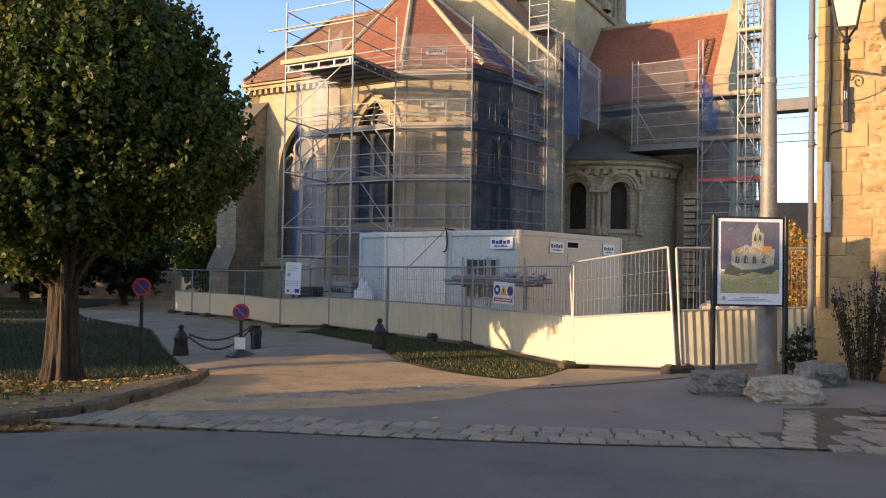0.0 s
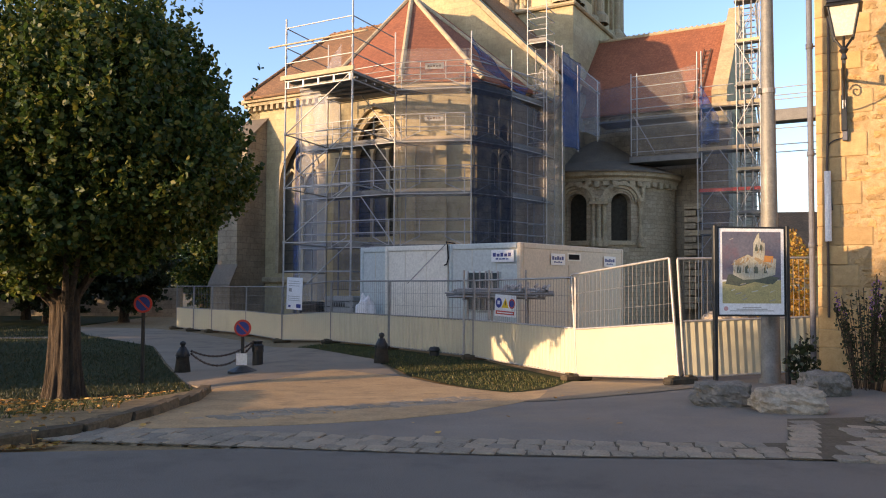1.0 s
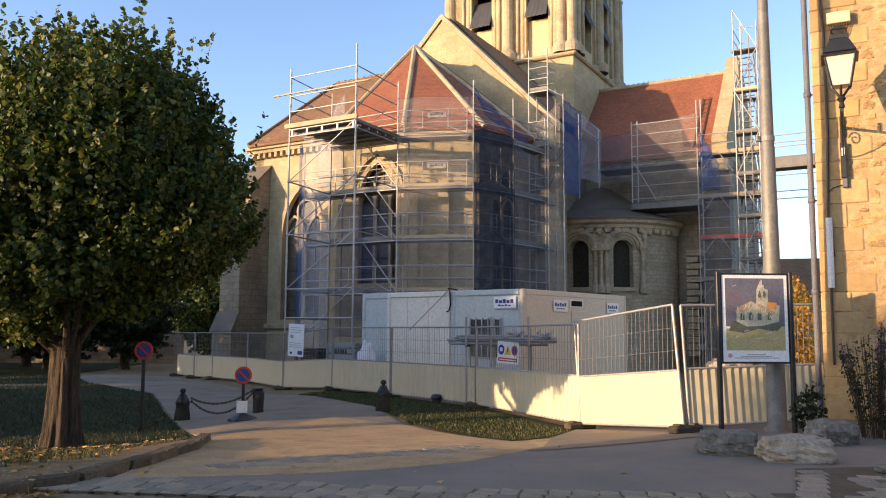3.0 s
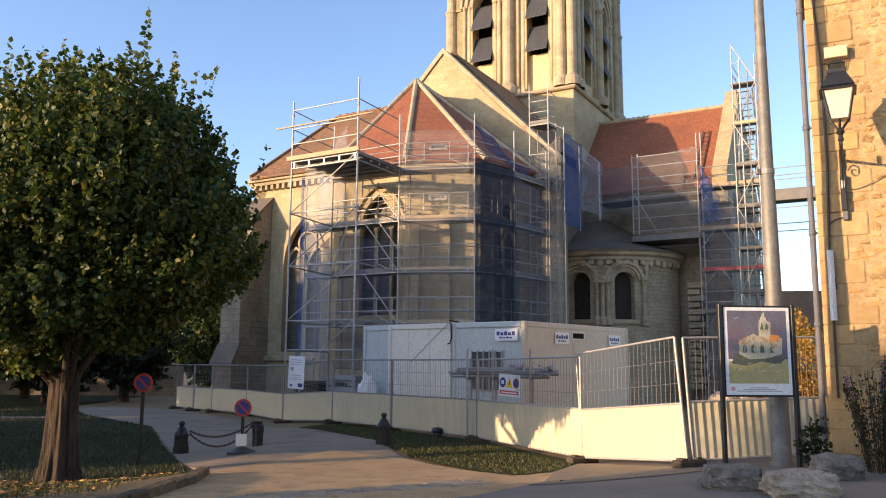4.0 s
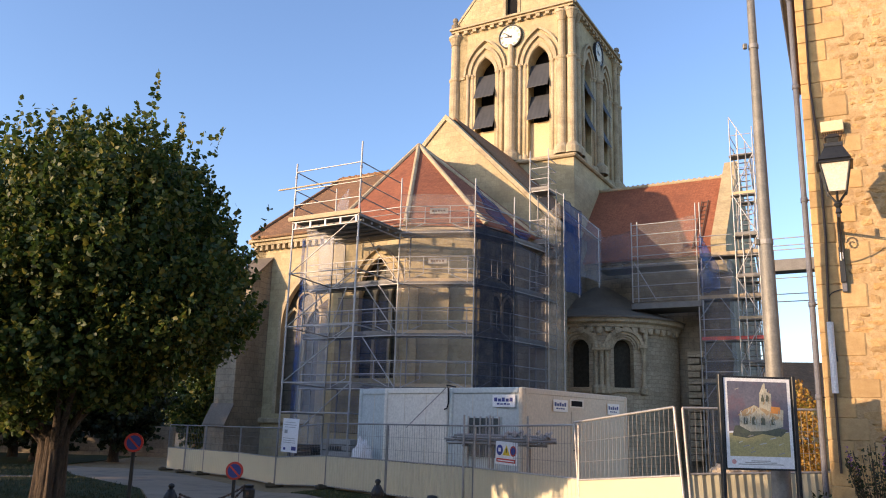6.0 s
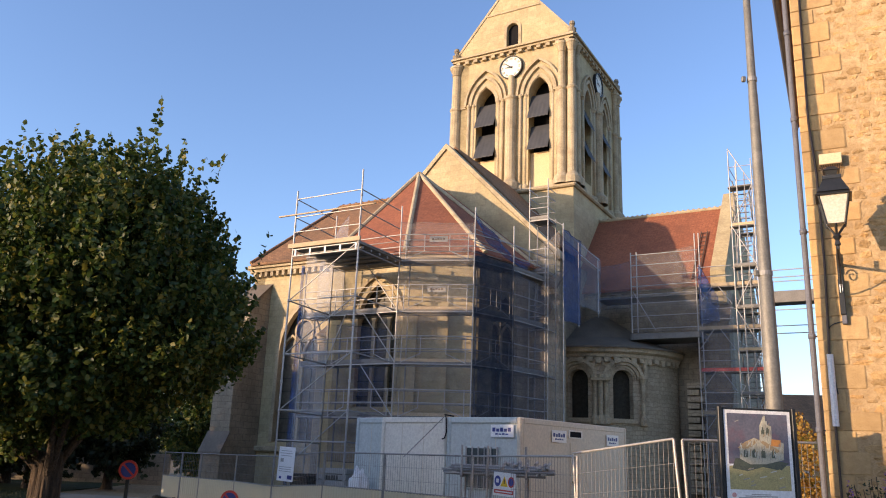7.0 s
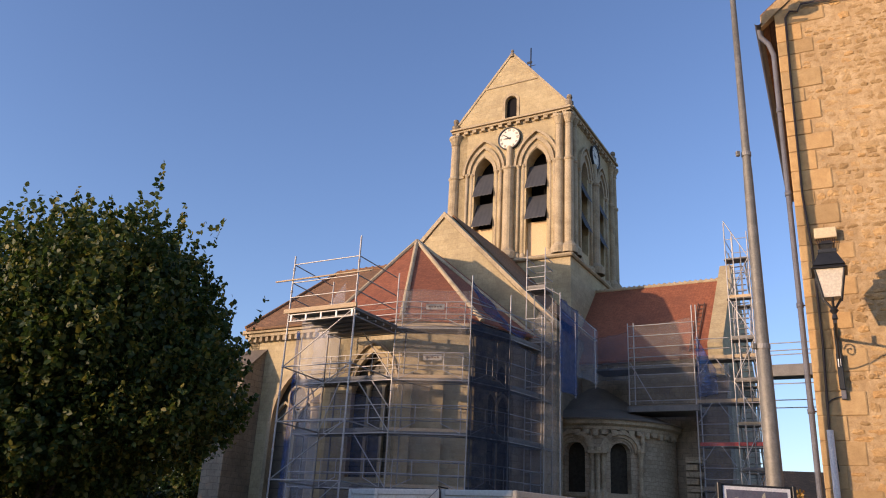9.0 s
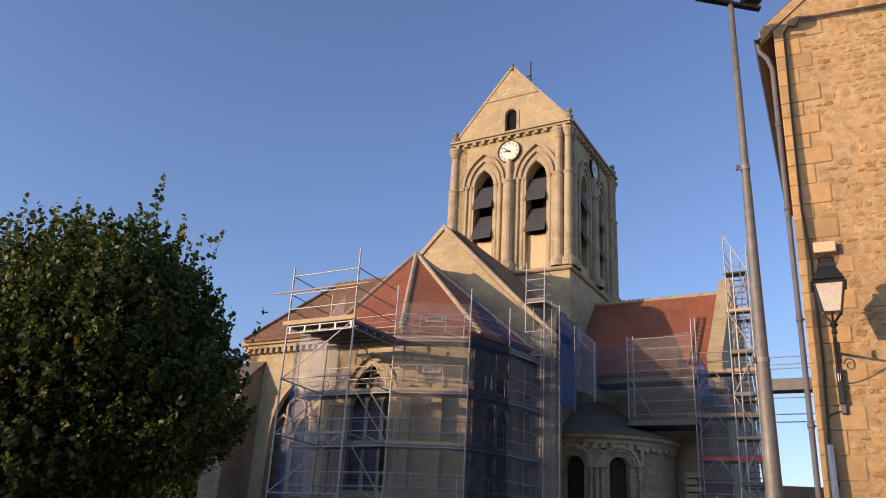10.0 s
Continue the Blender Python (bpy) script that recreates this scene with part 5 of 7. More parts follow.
def fence_panel(p, q, hp, hq, sheet_mat, ribs, full=False, lean=0.0, steel=STEEL):
    p, q = Vector(p), Vector(q)
    L = (q - p).length
    t = (q - p) / L
    ang = math.degrees(math.atan2(t.y, t.x))
    zp, zq = gz(*p), gz(*q)
    f = thing("site_fence", pose(p.x, p.y, zp, 0, 0, ang), "temporary site fence panel with wire mesh above pale sheet", "fence", "site fence")
    k = (zq - zp + hq - hp) / L
    kb = (zq - zp) / L
    top = lambda a: hp + k * a
    bot = lambda a: 0.1 + kb * a
    mid = lambda a: 1.02 + (k + kb) / 2 * a
    ln = lambda z: lean * z
    for a in (0.03, L - 0.03):
        rod("post", (a + ln(0.0), 0, kb * a), (a + ln(top(a)), 0, top(a)), 0.025, steel, f)
    for nm, fn in (("top_rail", top), ("middle_rail", mid), ("bottom_rail", bot)):
        rod(nm, (0.03 + ln(fn(0)), 0, fn(0.03)), (L - 0.03 + ln(fn(L)), 0, fn(L - 0.03)), 0.021, steel, f)
    bm = bmesh.new()
    n = max(4, int(L / (0.075 if ribs else 0.2)))
    cols = []
    for i in range(n + 1):
        a = 0.04 + (L - 0.08) * i / n
        y = ((0.01 if i % 2 else -0.006) if full else (0.018 if i % 2 else -0.012)) if ribs else 0.003 * math.sin(i)
        cols.append((bm.verts.new((a + ln(0.1), y, bot(a))), bm.verts.new((a + ln(1.0), y, mid(a)))))
    for c0, c1 in zip(cols, cols[1:]):
        bm.faces.new((c0[0], c1[0], c1[1], c0[1]))
    r = bmesh.ops.extrude_face_region(bm, geom=bm.faces[:])
    for v in (g for g in r["geom"] if isinstance(g, bmesh.types.BMVert)):
        v.co.y += 0.006
    part("sheet", bm, sheet_mat, f, "pale ribbed steel sheet" if ribs else "smooth cream steel sheet")
    bm = bmesh.new()
    n = int(L / 0.11)
    for i in range(1, n):
        a = L * i / n
        box(bm, a + ln(1.5) - 0.003, a + ln(1.5) + 0.003, -0.003, 0.003, mid(a), top(a))
    for u in (0.3, 0.65):
        for i in range(8):
            a0, a1 = L * i / 8, L * (i + 1) / 8
            z0 = mid(a0) + (top(a0) - mid(a0)) * u
            z1 = mid(a1) + (top(a1) - mid(a1)) * u
            tube(bm, (a0 + ln(1.4), 0, z0), (a1 + ln(1.4), 0, z1), 0.0035, seg=4)
    if full:
        for i in range(1, int(L / 0.22)):
            a = 0.22 * i
            box(bm, a - 0.003, a + 0.003, -0.035, -0.029, bot(a), mid(a))
        for u in (0.2, 0.5, 0.8):
            tube(bm, (0.03, -0.036, bot(0) + u * 0.9), (L - 0.03, -0.036, bot(L) + u * (mid(L) - bot(L))), 0.004, seg=4)
    tagged(part("wire_mesh", bm, RUSTY, f, "thin grey wire mesh"), "", "", "", "stuff")
    return f


for i in range(len(fence_pts) - 1):
    if i == 1:
        continue
    p, q = fence_pts[i], fence_pts[i + 1]
    hh = {0: (2.05, 2.1), 2: (2.12, 2.08)}.get(i, (2.03, 2.03))
    fence_panel(p, q, hh[0], hh[1], FENCE, i != 2, i == 0, {0: 0.06, 2: 0.1}.get(i, 0.0), STEEL if i < 4 else RUSTY)
for i, (x, y) in enumerate(fence_pts[1:]):
    if i == 0:
        continue
    bm = bmesh.new()
    box(bm, -0.32, 0.32, -0.11, 0.11, 0, 0.13, 0.03)
    for sx in (-1, 1):
        for v in box(bm, sx * 0.17 - 0.06, sx * 0.17 + 0.06, -0.08, 0.08, 0.125, 0.16, 0.01):
            pass
    ft = part("ballast_block", bm, KERB, None)
    p, q = Vector(fence_pts[max(0, i)]), Vector(fence_pts[min(len(fence_pts) - 1, i + 2)])
    t = q - p
    ft.matrix_basis = pose(x, y, gz(x, y) - 0.005, 0, 0, math.degrees(math.atan2(t.y, t.x)) + (90 if i % 3 else 75))
    tagged(ft, "grey concrete fence foot lying on the ground", "fence foot", "fence feet")

# ---- lime tree ----


def leaf_cloud(name, centres, dirs, size, mat, parent, seed, per=1, spread=0.0, label=""):
    """Small folded leaves at the given places: four corners each, with their own tilt."""
    r = np.random.RandomState(seed)
    c = np.repeat(np.asarray(centres, float), per, 0)
    if spread:
        c = c + r.normal(0, spread, c.shape)
    n = len(c)
    d = r.normal(0, 1, (n, 3))
    if dirs is not None:
        d = d * 0.7 + np.repeat(np.asarray(dirs, float), per, 0)
    d /= np.linalg.norm(d, axis=1, keepdims=True)
    e = np.cross(d, r.normal(0, 1, (n, 3)))
    e /= np.linalg.norm(e, axis=1, keepdims=True)
    nn = np.cross(d, e)
    s = (size * r.uniform(0.6, 1.25, n))[:, None]
    v = np.empty((n, 6, 3))
    v[:, 0] = c
    v[:, 1] = c + d * s * 0.35 + e * s * 0.42 + nn * s * 0.1
    v[:, 2] = c + d * s * 0.8 + e * s * 0.3 + nn * s * 0.08
    v[:, 3] = c + d * s * 1.12
    v[:, 4] = c + d * s * 0.8 - e * s * 0.3 + nn * s * 0.08
    v[:, 5] = c + d * s * 0.35 - e * s * 0.42 + nn * s * 0.1
    idx = np.arange(n)[:, None] * 6
    f = np.concatenate([idx + [0, 1, 2, 3], idx + [0, 3, 4, 5]], 0)
    me = bpy.data.meshes.new(name)
    me.vertices.add(n * 6)
    me.vertices.foreach_set("co", v.ravel())
    me.loops.add(f.size)
    me.loops.foreach_set("vertex_index", f.ravel().astype(np.int32))
    me.polygons.add(len(f))
    me.polygons.foreach_set("loop_start", np.arange(0, f.size, 4).astype(np.int32))
    me.polygons.foreach_set("loop_total", np.full(len(f), 4, np.int32))
    me.materials.append(mat)
    me.update(calc_edges=True)
    me.validate()
    ob = new(name, me)
    if parent:
        ob.parent = parent
    if label:
        ob["label"] = label
    return ob


def tree(at, trunk_h, trunk_r, centre, radii, shoots, per, leaf, mat, label, seed, up=0.5, floor=None, fluted=True, tops=0):
    """Trunk, limbs and leafy shoots. centre and radii shape the crown, from the foot of the tree."""
    t = thing("tree", pose(at[0], at[1], gz(*at)), label, "tree")
    r = np.random.RandomState(seed)
    bm = bmesh.new()
    n = 96 if fluted else 28
    prof = [(1.6, -0.1), (1.36, 0.1), (1.2, 0.3), (1.08, 0.6), (1.0, 1.0), (0.97, 1.35), (0.95, trunk_h), (1.02, trunk_h + 0.35)]
    rings = []
    ph = r.uniform(0, 6, 4)
    for k, z in prof:
        ring = []
        for i in range(n):
            a = 2 * math.pi * i / n
            fl = 1 + (0.1 * math.sin(5 * a + ph[0] + z * 0.4) + 0.09 * math.sin(9 * a + ph[1] - z * 0.7) + 0.1 * (abs(math.sin(8 * a + 0.6 * math.sin(3 * z + ph[2]))) - 0.6) + 0.05 * math.sin(19 * a + 1.3 * math.sin(2.5 * z + ph[3]))) * (1 if fluted else 0.3)
            ring.append(bm.verts.new((trunk_r * k * fl * math.cos(a), trunk_r * k * fl * math.sin(a), z)))
        rings.append(ring)
    for a, b in zip(rings, rings[1:]):
        for i in range(n):
            bm.faces.new((a[i], a[(i + 1) % n], b[(i + 1) % n], b[i]))
    bm.faces.new(rings[-1])
    part("trunk", bm, BARK, t, "ridged brown lime trunk", smooth=True)
    centre, radii = np.array(centre), np.array(radii)
    for i in range(9):
        a = 2 * math.pi * i / 9 + r.uniform(-0.3, 0.3)
        p0 = Vector((trunk_r * 0.5 * math.cos(a), trunk_r * 0.5 * math.sin(a), trunk_h + r.uniform(-0.1, 0.2)))
        dirv = Vector((math.cos(a) * r.uniform(0.4, 0.75), math.sin(a) * r.uniform(0.4, 0.75), r.uniform(0.35, 0.9)))
        p1 = p0 + Vector([dirv[j] * radii[j] * 0.6 for j in range(3)])
        p2 = p1 + Vector([dirv[j] * radii[j] * 0.35 for j in range(3)]) + Vector((0, 0, 0.25 * radii[2]))
        bm = bmesh.new()
        tube(bm, p0, p1, trunk_r * 0.34, trunk_r * 0.2, 8)
        tube(bm, p1, p2, trunk_r * 0.2, trunk_r * 0.06, 8)
        part("limb", bm, BARK, t)
    d = r.normal(0, 1, (shoots, 3))
    d /= np.linalg.norm(d, axis=1, keepdims=True)
    lump = 1 + 0.12 * np.sin(4 * d[:, 0] + 3 * d[:, 2] + seed) + 0.08 * np.sin(7 * d[:, 1] - 5 * d[:, 2] + 2 * seed)
    rad = r.uniform(0.1, 1, shoots) ** 0.4 * lump * (0.88 if tops else 0.93)
    c = centre + d * radii * rad[:, None]
    if tops:
        hi = np.clip(d[:, 2] * 1.6, 0, 1)
        c[:, 2] += hi * (0.5 * np.exp(-((c[:, 0] - 1.6) / 0.6) ** 2) - 0.35 * np.exp(-((c[:, 0] - 0.75) / 0.3) ** 2) - 0.25 * np.exp(-((c[:, 0] - 2.5) / 0.5) ** 2))
    ddir = d * 0.6 + np.array([0, 0, up])
    ddir /= np.linalg.norm(ddir, axis=1, keepdims=True)
    ln = r.uniform(0.3, 0.75, shoots)
    if tops:
        k = np.where(d[:, 2] > 0.02)[0][:tops]
        ln[k] = 0.5 + 1.15 * r.uniform(0, 1, len(k)) ** 1.7
        ddir[k] = ddir[k] * 0.42 + np.array([0, 0, 0.7])
    s = r.uniform(-0.3, 1, (shoots, per))
    pts = c[:, None, :] + ddir[:, None, :] * (s * ln[:, None])[:, :, None]
    pts += r.normal(0, 0.045, pts.shape) * (1.2 - s[:, :, None]) * (np.where(ln > 0.76, 0.7, 1.5) if tops else np.ones(shoots))[:, None, None]
    pts = pts.reshape(-1, 3)
    if tops:
        pts = pts[pts[:, 2] < 7.45 + 0.5 * np.exp(-((pts[:, 0] - 1.6) / 0.7) ** 2) + 0.15 * np.sin(9 * pts[:, 0])]
    if floor is not None:
        pts = pts[pts[:, 2] > floor + 0.25 * np.sin(pts[:, 0] * 2.1) + 0.2 * np.sin(pts[:, 1] * 3.3)]
    leaf_cloud("crown", pts, None, leaf, mat, t, seed, label="dense green crown of small leaves")
    return t


tree((-6.6, 14.0), 1.6, 0.225, (0.12, 0.0, 4.3), (3.02, 3.0, 2.6), 2900, 52, 0.092, LEAF, "pollarded lime tree with dense dark green leaves on the lawn", 11, 0.75, 2.15, True, 430)

# ---- scaffolding, in the church's frame ----
GR = -0.5
LEVELS = [2.97, 5.02, 7.05, 9.1]


def brace(parent, p, q):
    rod("brace", p, q, 0.024, STEEL, parent, 6)


def scaffold_bay(sc, p0, p1, inner, levels, z_top, first=True, deck=True, rail_in=False, mat_deck=DECK, zig=False, plank=False):
    """One bay between two outer standards: inner standards, ledgers, decks, guard rails, toe boards."""
    p0, p1 = Vector(p0), Vector(p1)
    t = (p1 - p0).normalized()
    n = Vector((-t.y, t.x)) * inner
    q0, q1 = p0 + n, p1 + n
    for p in ((p0, p1) if first else (p1,)):
        rod("standard", (p.x, p.y, GR), (p.x, p.y, z_top), 0.027, STEEL, sc)
        rod("standard", (p.x + n.x, p.y + n.y, GR), (p.x + n.x, p.y + n.y, min(z_top, levels[-1] + 0.2)), 0.03, RUSTY, sc)
        base = slab("base_plate", (-0.1, 0.1, -0.1, 0.1, GR - 0.02, GR + 0.03), STEEL, sc, 0, (p.x, p.y))
    ang = math.degrees(math.atan2(t.y, t.x))
    L = (p1 - p0).length
    for i, z in enumerate(levels):
        rod("ledger", (p0.x, p0.y, z - 0.08), (p1.x, p1.y, z - 0.08), 0.025, STEEL, sc)
        rod("ledger", (q0.x, q0.y, z - 0.08), (q1.x, q1.y, z - 0.08), 0.025, RUSTY, sc)
        for p, q in ((p0, q0), (p1, q1)):
            rod("transom", (p.x, p.y, z - 0.08), (q.x, q.y, z - 0.08), 0.022, RUSTY, sc, 6)
        if deck:
            k = 3
            for j in range(k):
                slab("deck_board", (0.03, L - 0.03, inner * j / k + 0.02, inner * (j + 1) / k - 0.01, z - 0.05, z + 0.012), mat_deck, sc, ang, (p0.x, p0.y))
            slab("toe_board", (0.03, L - 0.03, 0.0, 0.03, z + 0.015, z + 0.13), PLANK if plank else DECK, sc, ang, (p0.x, p0.y))
        for dz in (0.5, 1.0):
            rod("guard_rail", (p0.x, p0.y, z + dz), (p1.x, p1.y, z + dz), 0.021, STEEL, sc, 6)
            if rail_in:
                rod("guard_rail", (q0.x, q0.y, z + dz), (q1.x, q1.y, z + dz), 0.019, RUSTY, sc, 6)
        if zig and i + 1 < len(levels):
            a, b = (p0, p1) if i % 2 else (p1, p0)
            brace(sc, (a.x, a.y, z), (b.x, b.y, levels[i + 1] - 0.1))


def frame_guard(sc, p0, p1, z, inset=0.25):
    """Advance guard-rail frame: two uprights with rounded feet and a short diagonal."""
    p0, p1 = Vector(p0), Vector(p1)
    t = (p1 - p0).normalized()
    for a, sg in ((p0 + t * inset, 1), (p1 - t * inset, -1)):
        b = a + t * 0.75 * sg
        rod("guard_frame", (a.x, a.y, z - 0.05), (a.x, a.y, z + 1.02), 0.018, STEEL, sc, 6)
        rod("guard_frame", (b.x, b.y, z + 0.3), (b.x, b.y, z + 1.0), 0.016, STEEL, sc, 6)
        rod("guard_frame", (a.x, a.y, z - 0.02), (b.x, b.y, z + 0.32), 0.016, STEEL, sc, 6)


apse_sc = thing("scaffolding", FRAME, "galvanised tube scaffolding with decks round the apse", "scaffolding")
SA = [(-21.45, 25.55), (-20.05, 25.55), (-16.72, 25.5)]
scaffold_bay(apse_sc, SA[0], SA[1], 0.8, LEVELS[:3], 9.0, rail_in=True)
scaffold_bay(apse_sc, SA[1], SA[2], 0.8, LEVELS, 11.3, rail_in=True, zig=False)
SB = (-13.88, 26.5)
scaffold_bay(apse_sc, SA[2], SB, 0.8, LEVELS, 11.2, False, rail_in=True, plank=True)
for z in LEVELS:
    frame_guard(apse_sc, SA[2], SB, z)
    if z < 9:
        frame_guard(apse_sc, SA[1], SA[2], z)
SC1, SC2 = (-13.15, 28.6), (-12.75, 31.0)
for z in LEVELS[:3]:
    frame_guard(apse_sc, SB, SC1, z, 0.2)
scaffold_bay(apse_sc, SB, SC1, 0.7, LEVELS, 10.9, False, rail_in=True)
scaffold_bay(apse_sc, SC1, SC2, 0.5, LEVELS, 10.6, False)
brace(apse_sc, (-20.05, 25.5, 5.0), (-19.2, 25.5, 7.0))
brace(apse_sc, (-16.75, 25.45, 5.9), (-17.6, 25.45, 6.95))
for k in range(3):
    brace(apse_sc, (-16.72, 25.48, LEVELS[k]), (-18.3, 25.48, LEVELS[k] + 1.95))
# loading platform standing out in front
load = thing("loading_platform", FRAME, "scaffold loading platform with plank edge on tall standards", "scaffolding")
L0, L1, L2, L3 = (-19.75, 22.6), (-16.65, 22.6), (-16.74, 25.4), (-20.0, 25.42)
for (x, y), zt in ((L0, 11.45), (L1, 11.9)):
    rod("standard", (x, y, GR), (x, y, zt), 0.034, STEEL, load)
    for z in (1.0, 2.97, 4.0, 5.02, 6.0, 7.05, 8.1, 9.1, 10.0, 10.9):
        rod("coupler", (x, y, z - 0.05), (x, y, z + 0.05), 0.05, STEEL, load, 6)
for i, z in enumerate([1.9, 2.97, 5.02, 7.05]):
    rod("ledger", (*L0, z), (*L1, z), 0.026, STEEL, load)
    rod("tie", (*L0, z), (*L3, z - 0.05), 0.026, RUSTY, load)
    rod("tie", (*L1, z), (*L2, z - 0.05), 0.026, RUSTY, load)
for z0, z1 in ((0.6, 2.97), (2.97, 5.02), (5.02, 7.05), (7.05, 9.1)):
    brace(load, (*L0, z0), (*L1, z1))
for z in (9.75, 10.35, 11.1):
    rod("guard_rail", (*L0, z), (*L1, z), 0.024, STEEL, load)
    rod("guard_rail", (*L1, z), (*L2, z - 0.02), 0.022, RUSTY, load)
    rod("guard_rail", (*L0, z), (*L3, z - 0.02), 0.022, RUSTY, load)
slab("loose_plank", (-20.55, -15.95, 22.5, 22.56, 10.42, 10.47), PLANK, load)
for i in range(11):
    y0 = 22.6 + 2.85 * i / 11
    slab("deck_board", (-19.8, -16.6, y0 + 0.01, y0 + 0.25, 9.06, 9.11), DECK, load)
slab("edge_plank", (-19.95, -16.55, 22.5, 22.6, 9.1, 9.27), PLANK, load)
for z in (8.78, 9.04):
    rod("lattice_chord", (-19.75, 22.58, z), (-16.65, 22.58, z), 0.03, STEEL, load)
    rod("lattice_chord", (-16.63, 22.6, z), (-16.7, 25.4, z), 0.03, RUSTY, load)
for i in range(5):
    x = -19.6 + 2.85 * i / 4
    slab("lattice_web", (x - 0.035, x + 0.035, 22.56, 22.6, 8.78, 9.04), WHITE, load)
for i in range(5):
    y = 22.9 + 0.55 * i
    rod("joist", (-19.75, y, 8.92), (-16.65, y, 8.92), 0.05, RUSTY, load)

# scaffold tower beside the choir
tow = thing("scaffolding", FRAME, "narrow scaffold tower wrapped in netting beside the choir", "scaffolding")
scaffold_bay(tow, (-13.5, 31.0), (-12.62, 31.0), 0.9, [3.0, 5.0, 7.0, 9.5, 11.9], 13.75, rail_in=True)
for z in (12.4, 12.9, 13.3):
    rod("guard_rail", (-13.5, 31.0, z), (-13.5, 31.9, z), 0.02, STEEL, tow, 6)
    rod("guard_rail", (-12.62, 31.0, z), (-12.62, 31.9, z), 0.02, STEEL, tow, 6)
for a, b in (((-12.62, 31.0, 11.9), (-11.95, 31.2, 11.5)), ((-13.88, 26.5, 10.3), (-13.5, 31.0, 10.4)), ((-13.88, 26.5, 9.75), (-13.5, 31.0, 9.9)), ((-11.95, 31.1, 11.3), (-11.9, 35.8, 11.0)), ((-11.95, 31.1, 10.8), (-11.9, 35.8, 10.5))):
    rod("guard_rail", a, b, 0.022, STEEL, tow, 6)
for y, z, low in ((31.1, 11.6, GR), (33.0, 11.2, 7.3), (35.7, 11.1, 8.2)):
    rod("standard", (-11.95, y, low), (-11.95, y, z), 0.028, STEEL, tow)

# transept scaffold, stair tower and walkway
tsc = thing("scaffolding", FRAME, "tube scaffolding with orange boards in front of the transept", "scaffolding")
T3 = [(-11.3, 39.0), (-8.0, 39.0), (-6.35, 38.9)]
for x, y in (T3[0], (-11.0, 39.0)):
    rod("standard", (x, y, 7.9), (x, y, 12.1), 0.03, STEEL, tsc)
for x in (-8.05, -7.85):
    rod("standard", (x, 39.0, GR), (x, 39.0, 12.8), 0.03, STEEL, tsc)
for z in (8.1, 8.75, 9.4, 9.85, 10.3, 10.8, 11.4, 11.95):
    rod("ledger", (-11.3, 39.0, z), (-7.95, 39.0, z), 0.022, STEEL, tsc, 6)
brace(tsc, (-11.2, 38.95, 10.0), (-10.1, 38.95, 8.0))
slab("deck_beam", (-11.4, -7.9, 38.9, 40.9, 7.55, 7.85), DECK, tsc)
slab("deck_beam", (-13.2, -7.9, 39.2, 40.9, 9.75, 9.85), DECK, tsc)
for z, m in ((3.9, PLANK), (5.9, RED), (7.9, PLANK), (10.0, PLANK)):
    slab("deck_board", (-7.95, -5.1, 38.9, 39.8, z - 0.05, z), DECK, tsc)
    slab("toe_board", (-7.95, -5.1, 38.86, 38.89, z, z + 0.16), m, tsc)
    for dz in (0.5, 1.0):
        rod("guard_rail", (-7.95, 38.9, z + dz), (-6.35, 38.9, z + dz), 0.021, STEEL, tsc, 6)
    brace(tsc, (-7.95, 38.9, z - 0.9), (-7.3, 38.9, z))
    brace(tsc, (-6.4, 38.9, z - 0.9), (-7.0, 38.9, z))
stair = thing("stair_tower", FRAME, "tall scaffold stair tower with steel flights and guard rails", "stair tower")
ST = [(-6.2, 38.8), (-5.15, 38.8), (-5.15, 40.9), (-6.2, 40.9), (-5.85, 38.8)]
for x, y in ST:
    rod("standard", (x, y, GR), (x, y, 16.85 if x < -6 else 16.3), 0.03, STEEL, stair)
k = 0
z = 0.75
while z < 16.3:
    for a, b in ((0, 1), (1, 2), (3, 2), (0, 3)):
        for dz in (0.0, 1.0) if a == 0 and b == 1 else (0.0, 0.5, 1.0):
            if z + dz < 16.9:
                rod("guard_rail", (*ST[a], z + dz), (*ST[b], z + dz), 0.02, STEEL, stair, 6)
    slab("landing", (-6.3, -5.2, 38.85 if k % 2 else 40.2, 39.5 if k % 2 else 40.85, z - 0.06, z), DECK, stair)
    slab("platform", (-6.3, -5.2, 38.82, 39.25, z - 0.05, z), DECK, stair)
    if z < 15:
        brace(stair, (ST[k % 2][0], 38.78, z), (ST[1 - k % 2][0], 38.78, z + 2.0))
    y0, y1 = (39.4, 40.3) if k % 2 else (40.3, 39.4)
    if z > 13.5:
        z += 2.03
        k += 1
        continue
    for x in (-6.15, -5.4):
        rod("stringer", (x, y0, z), (x, y1, z + 2.0), 0.045, STEEL, stair, 6)
    for j in range(7):
        yy = y0 + (y1 - y0) * j / 7
        slab("tread", (-6.05, -5.5, yy - 0.06, yy + 0.06, z + 0.28 * j + 0.1, z + 0.28 * j + 0.125), DECK, stair)
    z += 2.03
    k += 1
for x, y in ((-5.5, 38.8), (-5.85, 40.9), (-5.5, 40.9), (-6.2, 39.8), (-5.15, 39.8)):
    rod("standard", (x, y, GR), (x, y, 15.6), 0.024, RUSTY, stair)
